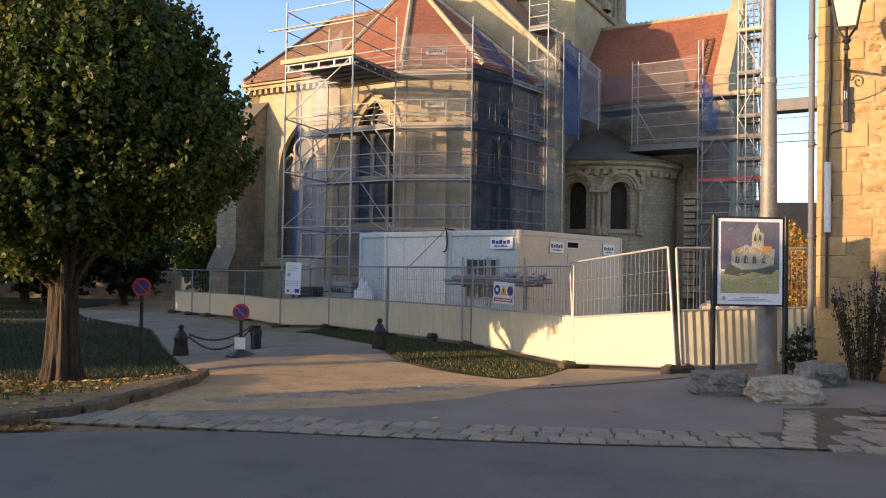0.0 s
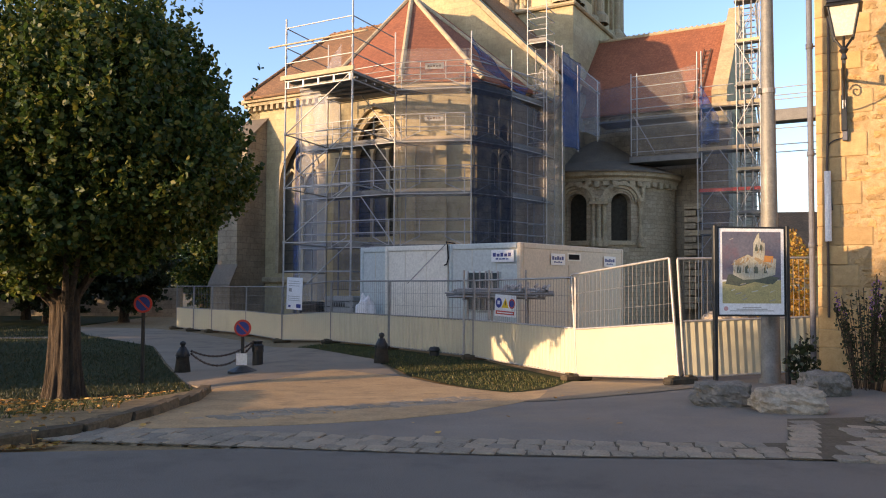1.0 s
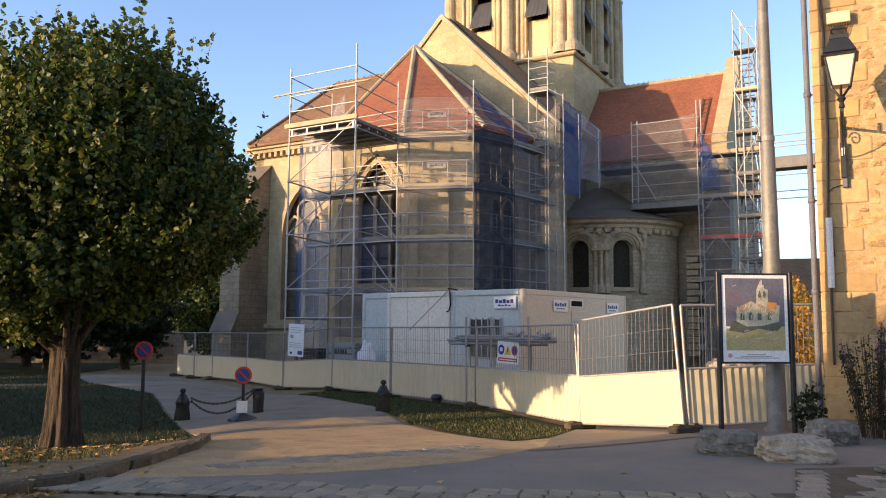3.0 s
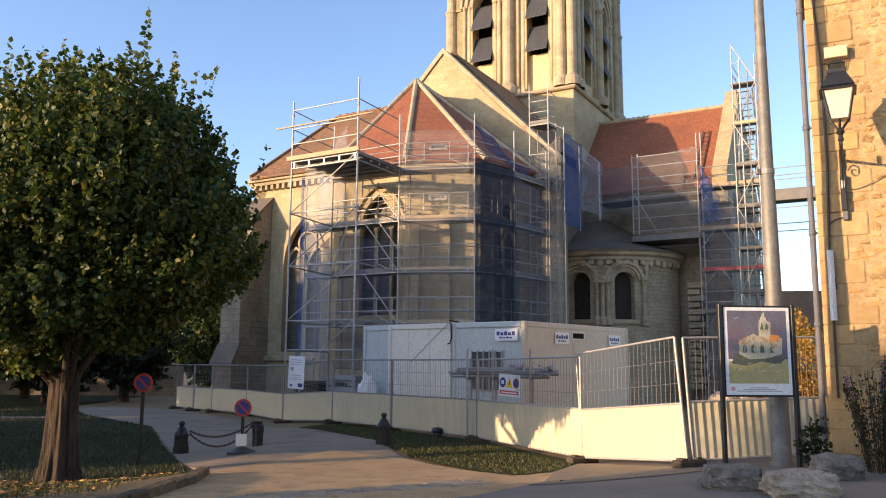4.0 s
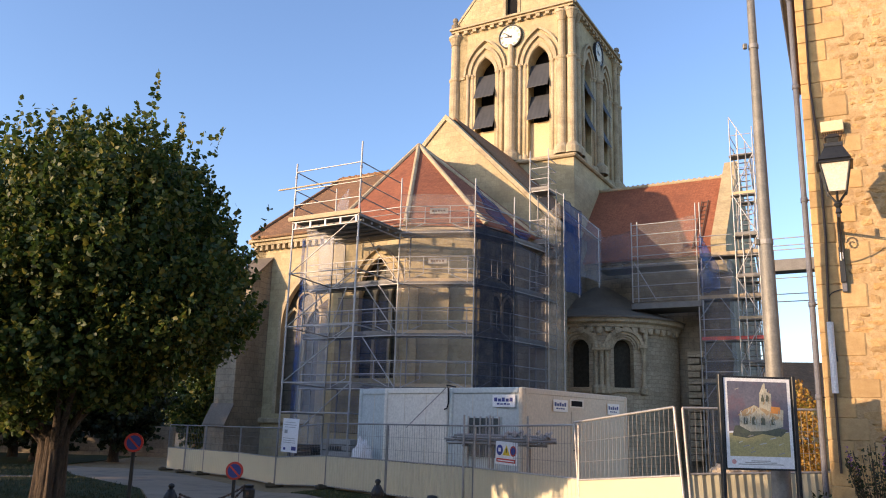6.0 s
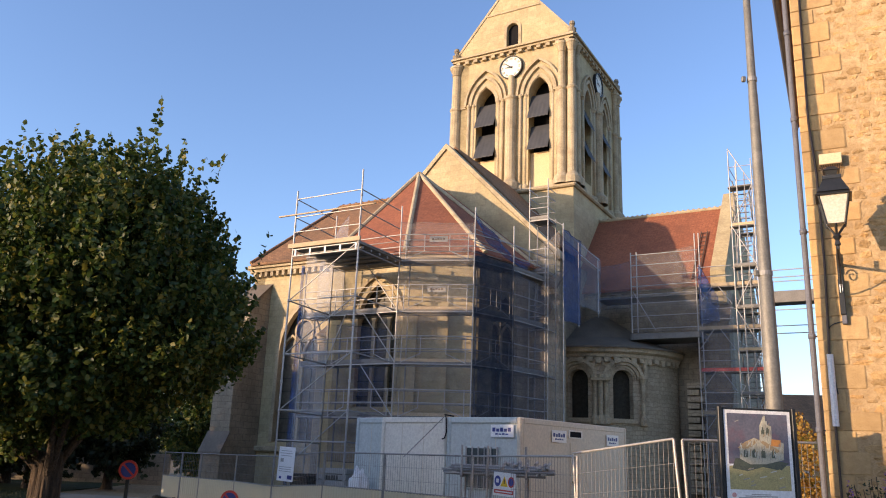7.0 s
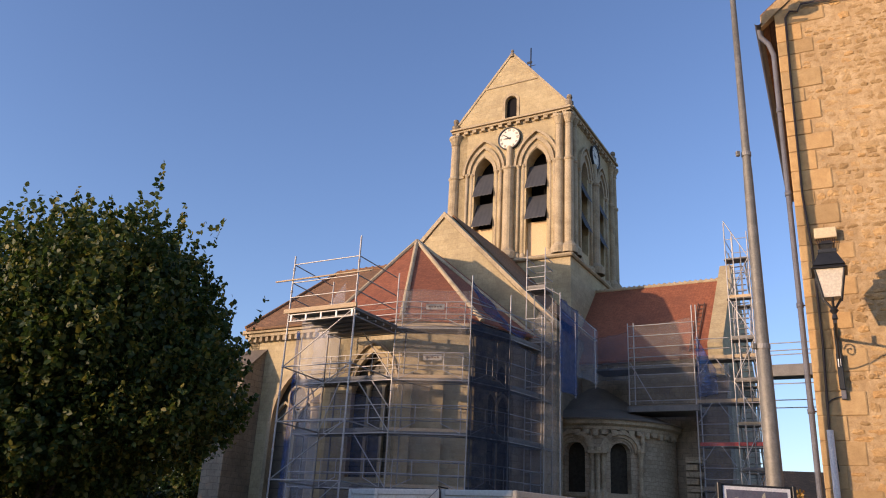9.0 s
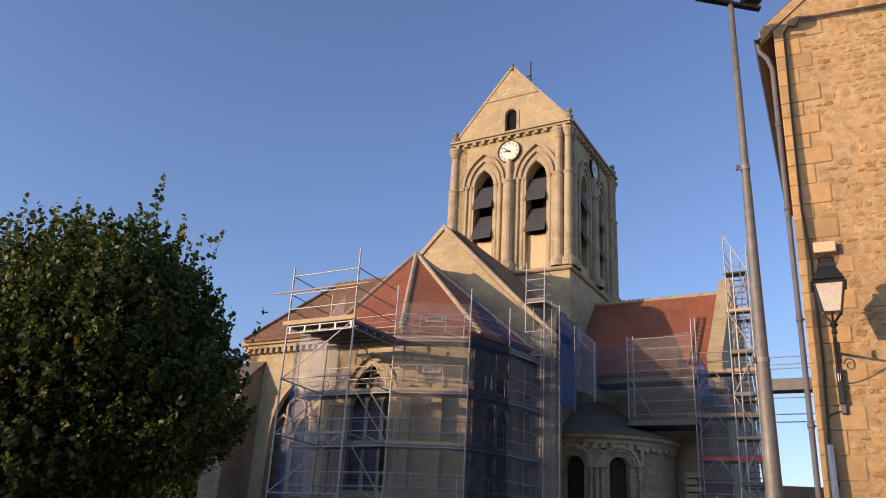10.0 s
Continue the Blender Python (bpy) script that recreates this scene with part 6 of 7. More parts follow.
for i in range(7):
    z = 0.75 + 2.03 * i
    for za, zb, x, y in ((0.1, 1.9, -5.83, -5.2), (0.2, 2.0, -5.2, -5.83)):
        rod("handrail", (x, 38.9, z + za + 0.5), (y, 40.6, z + zb + 0.5), 0.02, STEEL, stair, 6)
    slab("guard_board", (-6.2, -5.15, 38.77, 38.79, z, z + 0.13), DECK if i % 3 else PLANK, stair)
brd = thing("walkway", FRAME, "scaffold walkway bridging from the stair tower behind the house", "walkway")
slab("walkway_beam", (-5.1, 6.0, 39.0, 39.9, 9.05, 9.6), DECK, brd)
for z in (7.6, 7.95, 8.7, 10.05, 10.25, 10.6):
    rod("guard_rail", (-5.1, 39.0, z), (6.0, 39.0, z), 0.025, STEEL, brd, 6)

# netting
def netting(name, label, a, b, zt0, zt1, zb0, zb1, mat, seed, amp=0.06, sag=0.0, n=14):
    """A hanging cloth between two upright lines a and b, wrinkled."""
    a, b = Vector(a), Vector(b)
    t = (b - a).normalized()
    nr = Vector((t.y, -t.x))
    r = random.Random(seed)
    ph = [r.uniform(0, 6) for _ in range(4)]
    vs, fs = [], []
    for j in range(n + 1):
        v = j / n
        for i in range(n + 1):
            u = i / n
            p = a.lerp(b, u)
            off = amp * (math.sin(9 * u + 3 * v + ph[0]) + 0.6 * math.sin(17 * u - 5 * v + ph[1]) + 0.5 * math.sin(13 * v + ph[2])) * 0.6
            zt = zt0 + (zt1 - zt0) * u - sag * 4 * u * (1 - u)
            zb = zb0 + (zb1 - zb0) * u - sag * 3 * u * (1 - u)
            vs.append((p.x + nr.x * (0.06 + off), p.y + nr.y * (0.06 + off), zb + (zt - zb) * v + 0.4 * off))
    for j in range(n):
        for i in range(n):
            k = j * (n + 1) + i
            fs.append((k, k + 1, k + n + 2, k + n + 1))
    ob = raw(name, vs, fs, mat, None, smooth=True)
    ob.matrix_basis = FRAME
    for nm, k0 in (("top_hem", n * (n + 1)), ("bottom_hem", 0)):
        bm = bmesh.new()
        sweep(bm, vs[k0:k0 + n + 1], 0.012, 6)
        part(nm, bm, mat, ob)
    return tagged(ob, label, "netting", "debris netting")


netting("debris_net", "white translucent debris net hung on the scaffold", (-21.45, 25.5), (-20.0, 25.5), 9.9, 9.4, -0.4, -0.4, NET_WHITE, 1, 0.08)
netting("debris_net", "white translucent debris net rising over the chapel roof", (-21.5, 26.5), (-20.1, 26.5), 9.7, 11.6, 7.0, 7.0, NET_WHITE, 2, 0.05)
netting("debris_net", "narrow blue debris net strip at the scaffold edge", (-21.68, 25.52), (-21.42, 25.45), 9.2, 9.2, -0.3, -0.3, NET_BLUE, 3, 0.04)
netting("debris_net", "pale translucent net over the apse scaffold", SA[2], SB, 10.6, 10.5, 2.4, 2.4, NET_WARM, 4, 0.03)
netting("debris_net", "thin blue net before the apse window", (-19.7, 25.62), (-17.15, 25.62), 6.6, 6.3, 1.2, 1.2, NET_BLUE_THIN, 21, 0.06)
netting("debris_net", "grey-blue net over the apse scaffold, darkened for its shade", SB, SC1, 9.4, 9.2, 0.0, 0.0, NET_SHADED, 5, 0.04)
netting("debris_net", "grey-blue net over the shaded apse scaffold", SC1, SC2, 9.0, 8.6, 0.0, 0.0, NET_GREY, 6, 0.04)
netting("debris_net", "blue net sagging from the top rails", (SB[0] + 0.02, SB[1]), (-13.0, 29.6), 11.0, 9.5, 10.5, 9.1, NET_BLUE, 7, 0.12, 0.3)
netting("debris_net", "pale net wrapped round the scaffold tower", (-13.2, 30.9), (-12.0, 30.9), 10.3, 11.2, 2.0, 2.0, NET_WARM, 8, 0.09)
netting("debris_net", "blue net along the choir scaffold", (-11.97, 31.0), (-11.93, 33.0), 11.3, 11.2, 7.3, 7.4, NET_BLUE, 9, 0.05)
netting("debris_net", "white net along the choir scaffold", (-11.93, 33.0), (-11.9, 35.7), 11.2, 11.0, 8.3, 8.4, NET_WHITE, 10, 0.05)
netting("debris_net", "grey-blue net in front of the transept eaves", (-13.2, 39.1), (-11.3, 39.0), 11.4, 11.6, 9.2, 9.2, NET_GREY, 11, 0.05)
netting("debris_net", "pale net on the transept scaffold", (-11.2, 38.9), (-8.05, 38.9), 11.8, 12.1, 7.9, 7.9, NET_WARM, 12, 0.04)
netting("debris_net", "blue net scrap by the transept corner", (-7.9, 38.85), (-7.0, 38.85), 11.2, 9.4, 8.2, 8.3, NET_BLUE, 13, 0.1)
netting("debris_net", "grey net over the transept corner bay", (-7.9, 38.8), (-6.4, 38.8), 9.7, 9.7, 0.0, 0.0, NET_GREY, 14, 0.06)
ladder = thing("roof_ladder", FRAME, "dark roof ladder lying on the transept tiles", "ladder")
for x in (-8.75, -8.4):
    rod("rail", (x, 41.3, 11.0), (x, 44.4, 14.4), 0.035, RUST, ladder, 6)
for i in range(11):
    rod("rung", (-8.75, 41.4 + 0.29 * i, 11.12 + 0.317 * i), (-8.4, 41.4 + 0.29 * i, 11.12 + 0.317 * i), 0.022, RUST, ladder, 6)
for a, z in ((placeB(1.2, 0, -1.55), 10.0), (placeB(1.2, 0, -1.55), 7.95)):
    sgn = bars_sign("name_board", "pale grey board with faded brown bars on the scaffold rail", 0.75, 0.24, FRAME @ pose(a[0] + 0.15, a[1] + 0.05, z - 0.15, 0, 0, 19), rows=((0.35, 0.3, 0.75),), plate_mat=CONCRETE, ink=RUST)

# ---- mast with floodlights ----
mast = thing("floodlight_mast", pose(5.39, 12.75, gz(5.39, 12.75)), "tall galvanised tapered mast with floodlights on a crossbar", "mast")
bm = bmesh.new()
lathe(bm, [(0.19, -0.1), (0.19, 0.05), (0.15, 0.06), (0.138, 2.0), (0.112, 4.6), (0.106, 4.62), (0.078, 8.0), (0.073, 8.05), (0.05, 12.0), (0.0, 12.01)], 20)
part("pole", bm, MAST, mast, "dull galvanised pole", smooth=True)
for z in (4.75, 8.3):
    bm = bmesh.new()
    k_ = 0.117 if z < 6 else 0.085
    lathe(bm, [(k_ - 0.03, z - 0.04), (k_, z - 0.04), (k_, z + 0.04), (k_ - 0.03, z + 0.04)], 16)
    part("clamp", bm, RUSTY, mast)
    boxpart("clamp_box", (-0.19, -0.12, -0.04, 0.02, z - 0.05, z + 0.05), MAST, mast, "", 0.01)
slab("crossbar", (-0.58, 0.58, -0.05, 0.05, -0.035, 0.035), IRON, mast).matrix_basis = Matrix.Translation((0, 0, 11.92)) @ pose(0, 0, 0, 0, 8, 0) @ Matrix.Diagonal((1.16, 0.12, 0.06, 1))
for x in (-0.5, 0.42):
    fl = boxpart("floodlight", (x - 0.2, x + 0.2, -0.22, 0.1, 11.98, 12.3), IRON, mast, "dark floodlight housing", 0.04)
    boxpart("lens", (x - 0.17, x + 0.17, -0.235, -0.215, 12.02, 12.26), PANE, fl)

# ---- picture board ----
board = thing("picture_board", pose(4.91, 12.3, gz(5, 12.3) - 0.04, 0, 0, 4) @ Matrix.Diagonal((1, 1, 1.02, 1)), "framed board with a painting of the church on two dark posts", "signboard")
BH = 1.1
for x in (-0.585, 0.585):
    boxpart("post", (x - 0.03, x + 0.03, -0.03, 0.05, -0.05, BH + 1.4), IRON, board, "dark steel post", 0.008)
boxpart("back_panel", (-0.555, 0.555, 0.0, 0.04, BH, BH + 1.38), IRON, board)
boxpart("white_margin", (-0.525, 0.525, -0.008, 0.004, BH + 0.03, BH + 1.35), WHITE, board, "white printed margin")


def patch(name, pts, dep, mat):
    """Flat printed shape on the board; pts in fractions of the picture."""
    bm = bmesh.new()
    X0, X1, Z0, Z1 = -0.475, 0.475, BH + 0.2, BH + 1.3
    bm.faces.new([bm.verts.new((X0 + (X1 - X0) * u, -dep, Z0 + (Z1 - Z0) * v)) for u, v in pts])
    bmesh.ops.triangulate(bm, faces=bm.faces)
    return part(name, bm, mat, board)


P_SKY = surf("painted_sky", (0.1, 0.105, 0.14), (0.17, 0.165, 0.2), 4, 30, 0.5, 0.1, stain=((0.2, 0.1, 0.12), 2.5, 0.8))
P_FIELD = surf("painted_meadow", (0.36, 0.31, 0.13), (0.58, 0.49, 0.22), 9, 50, 0.5, 0.1, stain=((0.2, 0.2, 0.09), 9, 0.8))
P_WALL = surf("painted_walls", (0.42, 0.39, 0.28), (0.62, 0.57, 0.42), 9, 40, 0.5, 0.1)
P_ROOF = surf("painted_brown_roof", (0.36, 0.24, 0.12), (0.5, 0.36, 0.19), 9, 40, 0.5, 0.1)
P_ORANGE = plain("painted_orange_roof", (0.66, 0.27, 0.06), 0.5)
P_DARK = surf("painted_bushes", (0.06, 0.07, 0.06), (0.15, 0.16, 0.1), 12, 50, 0.5, 0.1)
patch("painted_sky", rect(0, 1, 0.33, 1.0), 0.0095, P_SKY)
patch("painted_meadow", [(0, 0), (1, 0), (1, 0.33), (0.7, 0.3), (0.4, 0.34), (0, 0.3)], 0.0105, P_FIELD)
patch("painted_bushes", [(0.05, 0.27), (0.3, 0.24), (0.55, 0.3), (0.85, 0.26), (0.98, 0.36), (0.7, 0.4), (0.3, 0.42), (0.1, 0.4)], 0.0115, P_DARK)
patch("painted_wall", [(0.18, 0.4), (0.35, 0.33), (0.62, 0.34), (0.9, 0.4), (0.92, 0.62), (0.85, 0.64), (0.7, 0.56), (0.55, 0.64), (0.42, 0.66), (0.25, 0.55), (0.18, 0.54)], 0.0125, P_WALL)
patch("painted_tower", [(0.52, 0.6), (0.72, 0.58), (0.73, 0.84), (0.67, 0.86), (0.6, 0.97), (0.53, 0.84)], 0.0135, P_WALL)
patch("painted_roof", [(0.15, 0.54), (0.27, 0.62), (0.43, 0.68), (0.5, 0.66), (0.42, 0.58), (0.3, 0.53)], 0.014, P_ROOF)
patch("painted_roof", [(0.5, 0.66), (0.62, 0.63), (0.85, 0.52), (0.8, 0.49), (0.62, 0.55)], 0.014, P_ROOF)
patch("painted_orange_roof", [(0.7, 0.58), (0.86, 0.57), (0.87, 0.66), (0.72, 0.67)], 0.0145, P_ORANGE)
for u in (0.28, 0.42, 0.57, 0.74):
    patch("painted_window", [(u - 0.035, 0.42), (u + 0.035, 0.42), (u + 0.035, 0.5), (u, 0.54), (u - 0.035, 0.5)], 0.015, P_DARK)
for u in (0.58, 0.66):
    patch("painted_window", [(u - 0.025, 0.73), (u + 0.025, 0.73), (u + 0.025, 0.8), (u, 0.83), (u - 0.025, 0.8)], 0.015, P_DARK)
for u, v, u2, v2 in ((0.43, 0.68, 0.3, 0.56), (0.43, 0.68, 0.38, 0.57), (0.43, 0.68, 0.5, 0.57), (0.43, 0.68, 0.62, 0.56), (0.35, 0.56, 0.35, 0.36), (0.49, 0.56, 0.49, 0.35), (0.65, 0.55, 0.65, 0.37), (0.22, 0.52, 0.22, 0.41), (0.62, 0.98, 0.62, 0.85)):
    patch("painted_stroke", [(u - 0.012, v), (u + 0.012, v), (u2 + 0.014, v2), (u2 - 0.014, v2)], 0.0152, P_WALL)
rs = random.Random(12)
P_PALE = surf("painted_pale_stone", (0.5, 0.5, 0.42), (0.68, 0.67, 0.56), 9, 40, 0.5, 0.1)
P_SHADE = surf("painted_stone_shade", (0.26, 0.25, 0.24), (0.4, 0.37, 0.3), 9, 40, 0.5, 0.1)
for k in range(84):
    u, v = rs.uniform(0.17, 0.9), rs.uniform(0.36, 0.6)
    if k > 62:
        u, v = rs.uniform(0.53, 0.71), rs.uniform(0.6, 0.86)
    w, h = rs.uniform(0.006, 0.014), rs.uniform(0.02, 0.07)
    patch("painted_stroke", [(u, v), (u + w, v), (u + w + 0.006, v + h), (u + 0.006, v + h)], 0.0156 + 0.00002 * k, (P_PALE, P_SHADE, P_ROOF, P_PALE)[k % 4])
for k in range(30):
    u, v, w = rs.uniform(0.02, 0.9), rs.uniform(0.45, 0.97), rs.uniform(0.04, 0.1)
    if v > 0.7 + 0.25 * (0.4 < u < 0.8) or u < 0.1:
        patch("painted_stroke", [(u, v), (u + w, v + 0.015), (u + w, v + 0.03), (u, v + 0.012)], 0.0098 + 0.00002 * k, (P_SKY, P_SHADE)[k % 5 == 0])
for k in range(26):
    u, v, w = rs.uniform(0.03, 0.88), rs.uniform(0.02, 0.27), rs.uniform(0.05, 0.12)
    patch("painted_stroke", [(u, v), (u + w, v + 0.02), (u + w * 0.95, v + 0.035), (u, v + 0.012)], 0.0154 + 0.0001 * k, (P_FIELD, P_PALE, P_FIELD, P_FIELD, P_SHADE)[k % 5])
for zz, w in ((0.13, 0.3), (0.105, 0.5), (0.08, 0.7)):
    boxpart("caption_bar", (-w / 2, w / 2, -0.011, -0.009, BH + zz, BH + zz + 0.012), CONCRETE, board)
bm = bmesh.new()
bmesh.ops.create_cone(bm, cap_ends=True, segments=16, radius1=0.035, radius2=0.035, depth=0.004, matrix=Matrix.Translation((-0.42, -0.011, BH + 0.12)) @ Matrix.Rotation(radians(90), 4, "X"))
part("seal", bm, plain("faded_red_print", (0.6, 0.33, 0.3), 0.5), board)

# ---- boulders ----


def boulder(x, y, sx, sy, sz, turn, seed, label, mat=ROCK):
    bm = bmesh.new()
    bmesh.ops.create_cube(bm, size=2)
    bmesh.ops.subdivide_edges(bm, edges=bm.edges[:], cuts=14, use_grid_fill=True)
    off = Vector((seed * 3.7, seed * 1.3, seed))
    for v in bm.verts:
        d = v.co.normalized()
        c = v.co
        p = Vector((math.copysign(abs(c.x) ** 1.0, c.x), c.y, c.z))
        q = d * 1.15
        w = p.lerp(q, 0.5)
        w += d * (0.22 * noise.noise(d * 1.6 + off) + 0.13 * noise.noise(d * 4 + off) + 0.06 * noise.noise(d * 11 + off) + 0.03 * noise.noise(d * 23 + off))
        v.co = Vector((w.x * sx / 2, w.y * sy / 2, (w.z * 0.5 + 0.38) * sz))
    ob = part("boulder", bm, mat, None)
    ob.matrix_basis = pose(x, y, gz(x, y), 0, 0, turn)
    return tagged(ob, label, "boulder", "boulders")


boulder(3.7, 10.3, 0.68, 0.5, 0.34, -6, 1, "grey weathered limestone boulder at the forecourt's edge", ROCK_GREY)
boulder(4.33, 9.75, 0.8, 0.44, 0.34, -10, 2, "pale limestone boulder with ochre stains")
boulder(5.5, 11.2, 0.6, 0.5, 0.36, 12, 3, "dark grey limestone boulder under the shrubs", ROCK_GREY)
boulder(5.15, 8.95, 0.5, 0.36, 0.1, 10, 4, "flat worn stone among the cobbles", ROCK_GREY)

# ---- no-parking signs, bollards and chain ----


def no_parking(x, y, top, foot, tilt):
    s = thing("no_parking_sign", pose(x, y, gz(x, y)), "red and blue no-parking sign " + ("on a rubber foot with paper notice" if foot else "on a dark post in the lawn"), "road sign", "no-parking signs")
    boxpart("post", (-0.035, 0.035, -0.02, 0.02, -0.1, top - 0.1), IRON, s, "", 0.006)
    m = Matrix.Translation((0, -0.03, top)) @ pose(0, 0, 0, 90, 0, tilt)
    def disc(name, r, d0, d1, mat):
        bm = bmesh.new()
        bmesh.ops.create_cone(bm, cap_ends=True, segments=32, radius1=r, radius2=r, depth=d1 - d0, matrix=Matrix.Translation((0, 0, (d0 + d1) / 2)))
        ob = part(name, bm, mat, s)
        ob.matrix_basis = m
        return ob
    R = 0.19
    disc("disc", R, -0.01, 0.01, RED)
    disc("blue_field", R * 0.76, 0.01, 0.014, BLUE)
    bm = bmesh.new()
    box(bm, -R * 0.74, R * 0.74, -0.018, 0.018, 0.014, 0.017)
    ob = part("red_bar", bm, RED, s)
    ob.matrix_basis = m @ pose(0, 0, 0, 0, 0, -45)
    if foot:
        bm = bmesh.new()
        lathe(bm, [(0.34, 0.0), (0.33, 0.04), (0.2, 0.09), (0.09, 0.14), (0.0, 0.14)], 10)
        part("rubber_foot", bm, IRON, s)
        boxpart("paper_notice", (-0.13, 0.11, -0.045, -0.04, 0.16, 0.42), WHITE, s, "white paper notice in a sleeve")


no_parking(-6.2, 16.6, 1.68, False, 6)
no_parking(-4.35, 17.6, 0.98, True, 0)


def bollard(x, y, label, iron=True):
    b = thing("bollard", pose(x, y, gz(x, y)), label, "bollard", "bollards")
    bm = bmesh.new()
    lathe(bm, [(0.19, -0.05), (0.18, 0.1), (0.15, 0.3), (0.155, 0.36), (0.0, 0.36)], 14)
    part("stone_base", bm, DARK_MATT, b)
    bm = bmesh.new()
    lathe(bm, [(0.15, 0.36), (0.16, 0.4), (0.15, 0.46), (0.1, 0.55), (0.05, 0.59), (0.045, 0.63), (0.075, 0.67), (0.06, 0.72), (0.0, 0.745)], 14)
    part("iron_cap", bm, IRON, b, "domed black iron cap with knob", smooth=True)
    for i in range(6):
        a = i * math.pi / 3
        rod("rib", (0.17 * math.cos(a), 0.17 * math.sin(a), 0.38), (0.06 * math.cos(a), 0.06 * math.sin(a), 0.6), 0.012, IRON, b, 5)


bollard(-6.1, 18.9, "stone bollard with black iron cap at the lawn corner")
bollard(-1.38, 19.3, "stone bollard with black iron cap on the grass")
stump = thing("chain_post", pose(-4.4, 19.3, gz(-4.4, 19.3)), "dark stubby chain post with a torn red sticker", "post")
bm = bmesh.new()
lathe(bm, [(0.13, -0.05), (0.13, 0.3), (0.14, 0.32), (0.14, 0.48), (0.1, 0.52), (0.12, 0.58), (0.0, 0.6)], 12)
part("post", bm, IRON, stump)
boxpart("sticker", (-0.03, 0.035, -0.145, -0.136, 0.37, 0.44), RUST, stump)
chain = thing("chain", pose(0, 0, 0), "two dark iron chains slung between bollard and post", "chain")
a, b = Vector((-5.95, 18.95, gz(-6.1, 18.9) + 0.5)), Vector((-4.5, 19.25, gz(-4.4, 19.3) + 0.55))
for sag, dz in ((0.24, 0.02), (0.42, -0.03)):
    n = 30
    for i in range(n):
        u = (i + 0.5) / n
        p = a.lerp(b, u) + Vector((0, 0, dz - sag * 4 * u * (1 - u)))
        q = a.lerp(b, u + 0.9 / n) + Vector((0, 0, dz - sag * 4 * (u + 0.9 / n) * (1 - u - 0.9 / n)))
        rod("link", p, q, 0.02 if i % 2 else 0.028, RUST, chain, 6)

# ---- things along and behind the fence ----
warn = thing("warning_sign", pose(1.5, 17.3, 0.86, -3, 0, -64), "white site sign with helmet, hazard and no-entry symbols", "sign")
warn.matrix_basis = Matrix.Translation((1.56, 18.36, 0.76)) @ pose(0, 0, 0, 0, 3, -40) @ Matrix.Scale(1.2, 4)
boxpart("plate", (-0.25, 0.25, -0.01, 0.0, 0, 0.42), WHITE, warn, "", 0.003)
boxpart("red_strip", (-0.22, 0.22, -0.013, -0.011, 0.04, 0.11), RED, warn)
boxpart("text_bar", (-0.19, 0.19, -0.0145, -0.0135, 0.062, 0.085), WHITE, warn)
for x, m in ((-0.155, BLUE), (0.155, RED)):
    bm = bmesh.new()
    bmesh.ops.create_cone(bm, cap_ends=True, segments=24, radius1=0.072, radius2=0.072, depth=0.003, matrix=Matrix.Translation((x, -0.012, 0.26)) @ Matrix.Rotation(radians(90), 4, "X") @ Matrix.Diagonal((1, 1.35, 1, 1)))
    part("symbol", bm, m, warn)
bm = bmesh.new()
bmesh.ops.create_cone(bm, cap_ends=True, segments=24, radius1=0.05, radius2=0.05, depth=0.003, matrix=Matrix.Translation((0.155, -0.0145, 0.26)) @ Matrix.Rotation(radians(90), 4, "X") @ Matrix.Diagonal((1, 1.35, 1, 1)))
part("symbol_field", bm, BLUE, warn)
bm = bmesh.new()
bm.faces.new([bm.verts.new(p) for p in ((-0.085, -0.0135, 0.17), (0.085, -0.0135, 0.17), (0.0, -0.0135, 0.36))])
part("hazard_triangle", bm, YELLOW, warn)
boxpart("hazard_mark", (-0.01, 0.01, -0.0155, -0.0145, 0.22, 0.3), IRON, warn)
boxpart("helmet_mark", (-0.185, -0.125, -0.0155, -0.0145, 0.23, 0.3), WHITE, warn)
notice = thing("site_notice", Matrix.Translation((-5.05, 27.6, 0.55)) @ pose(0, 0, 0, 0, 2, -40), "white printed building notice tied to the fence", "notice")
boxpart("sheet", (-0.42, 0.42, -0.01, 0.0, 0, 1.12), WHITE, notice, "", 0.004)
for z, w in ((0.98, 0.6), (0.9, 0.7), (0.82, 0.62), (0.45, 0.7), (0.38, 0.66), (0.31, 0.7)):
    boxpart("text_bar", (-w / 2, w / 2 - 0.05, -0.013, -0.011, z, z + 0.018), CONCRETE, notice)
boxpart("logo_block", (-0.3, -0.14, -0.013, -0.011, 0.62, 0.74), CONCRETE, notice)
boxpart("logo_block", (0.12, 0.36, -0.013, -0.011, 0.07, 0.2), NAVY, notice)
boxpart("logo_block", (-0.3, -0.18, -0.013, -0.011, 0.07, 0.15), NAVY, notice)
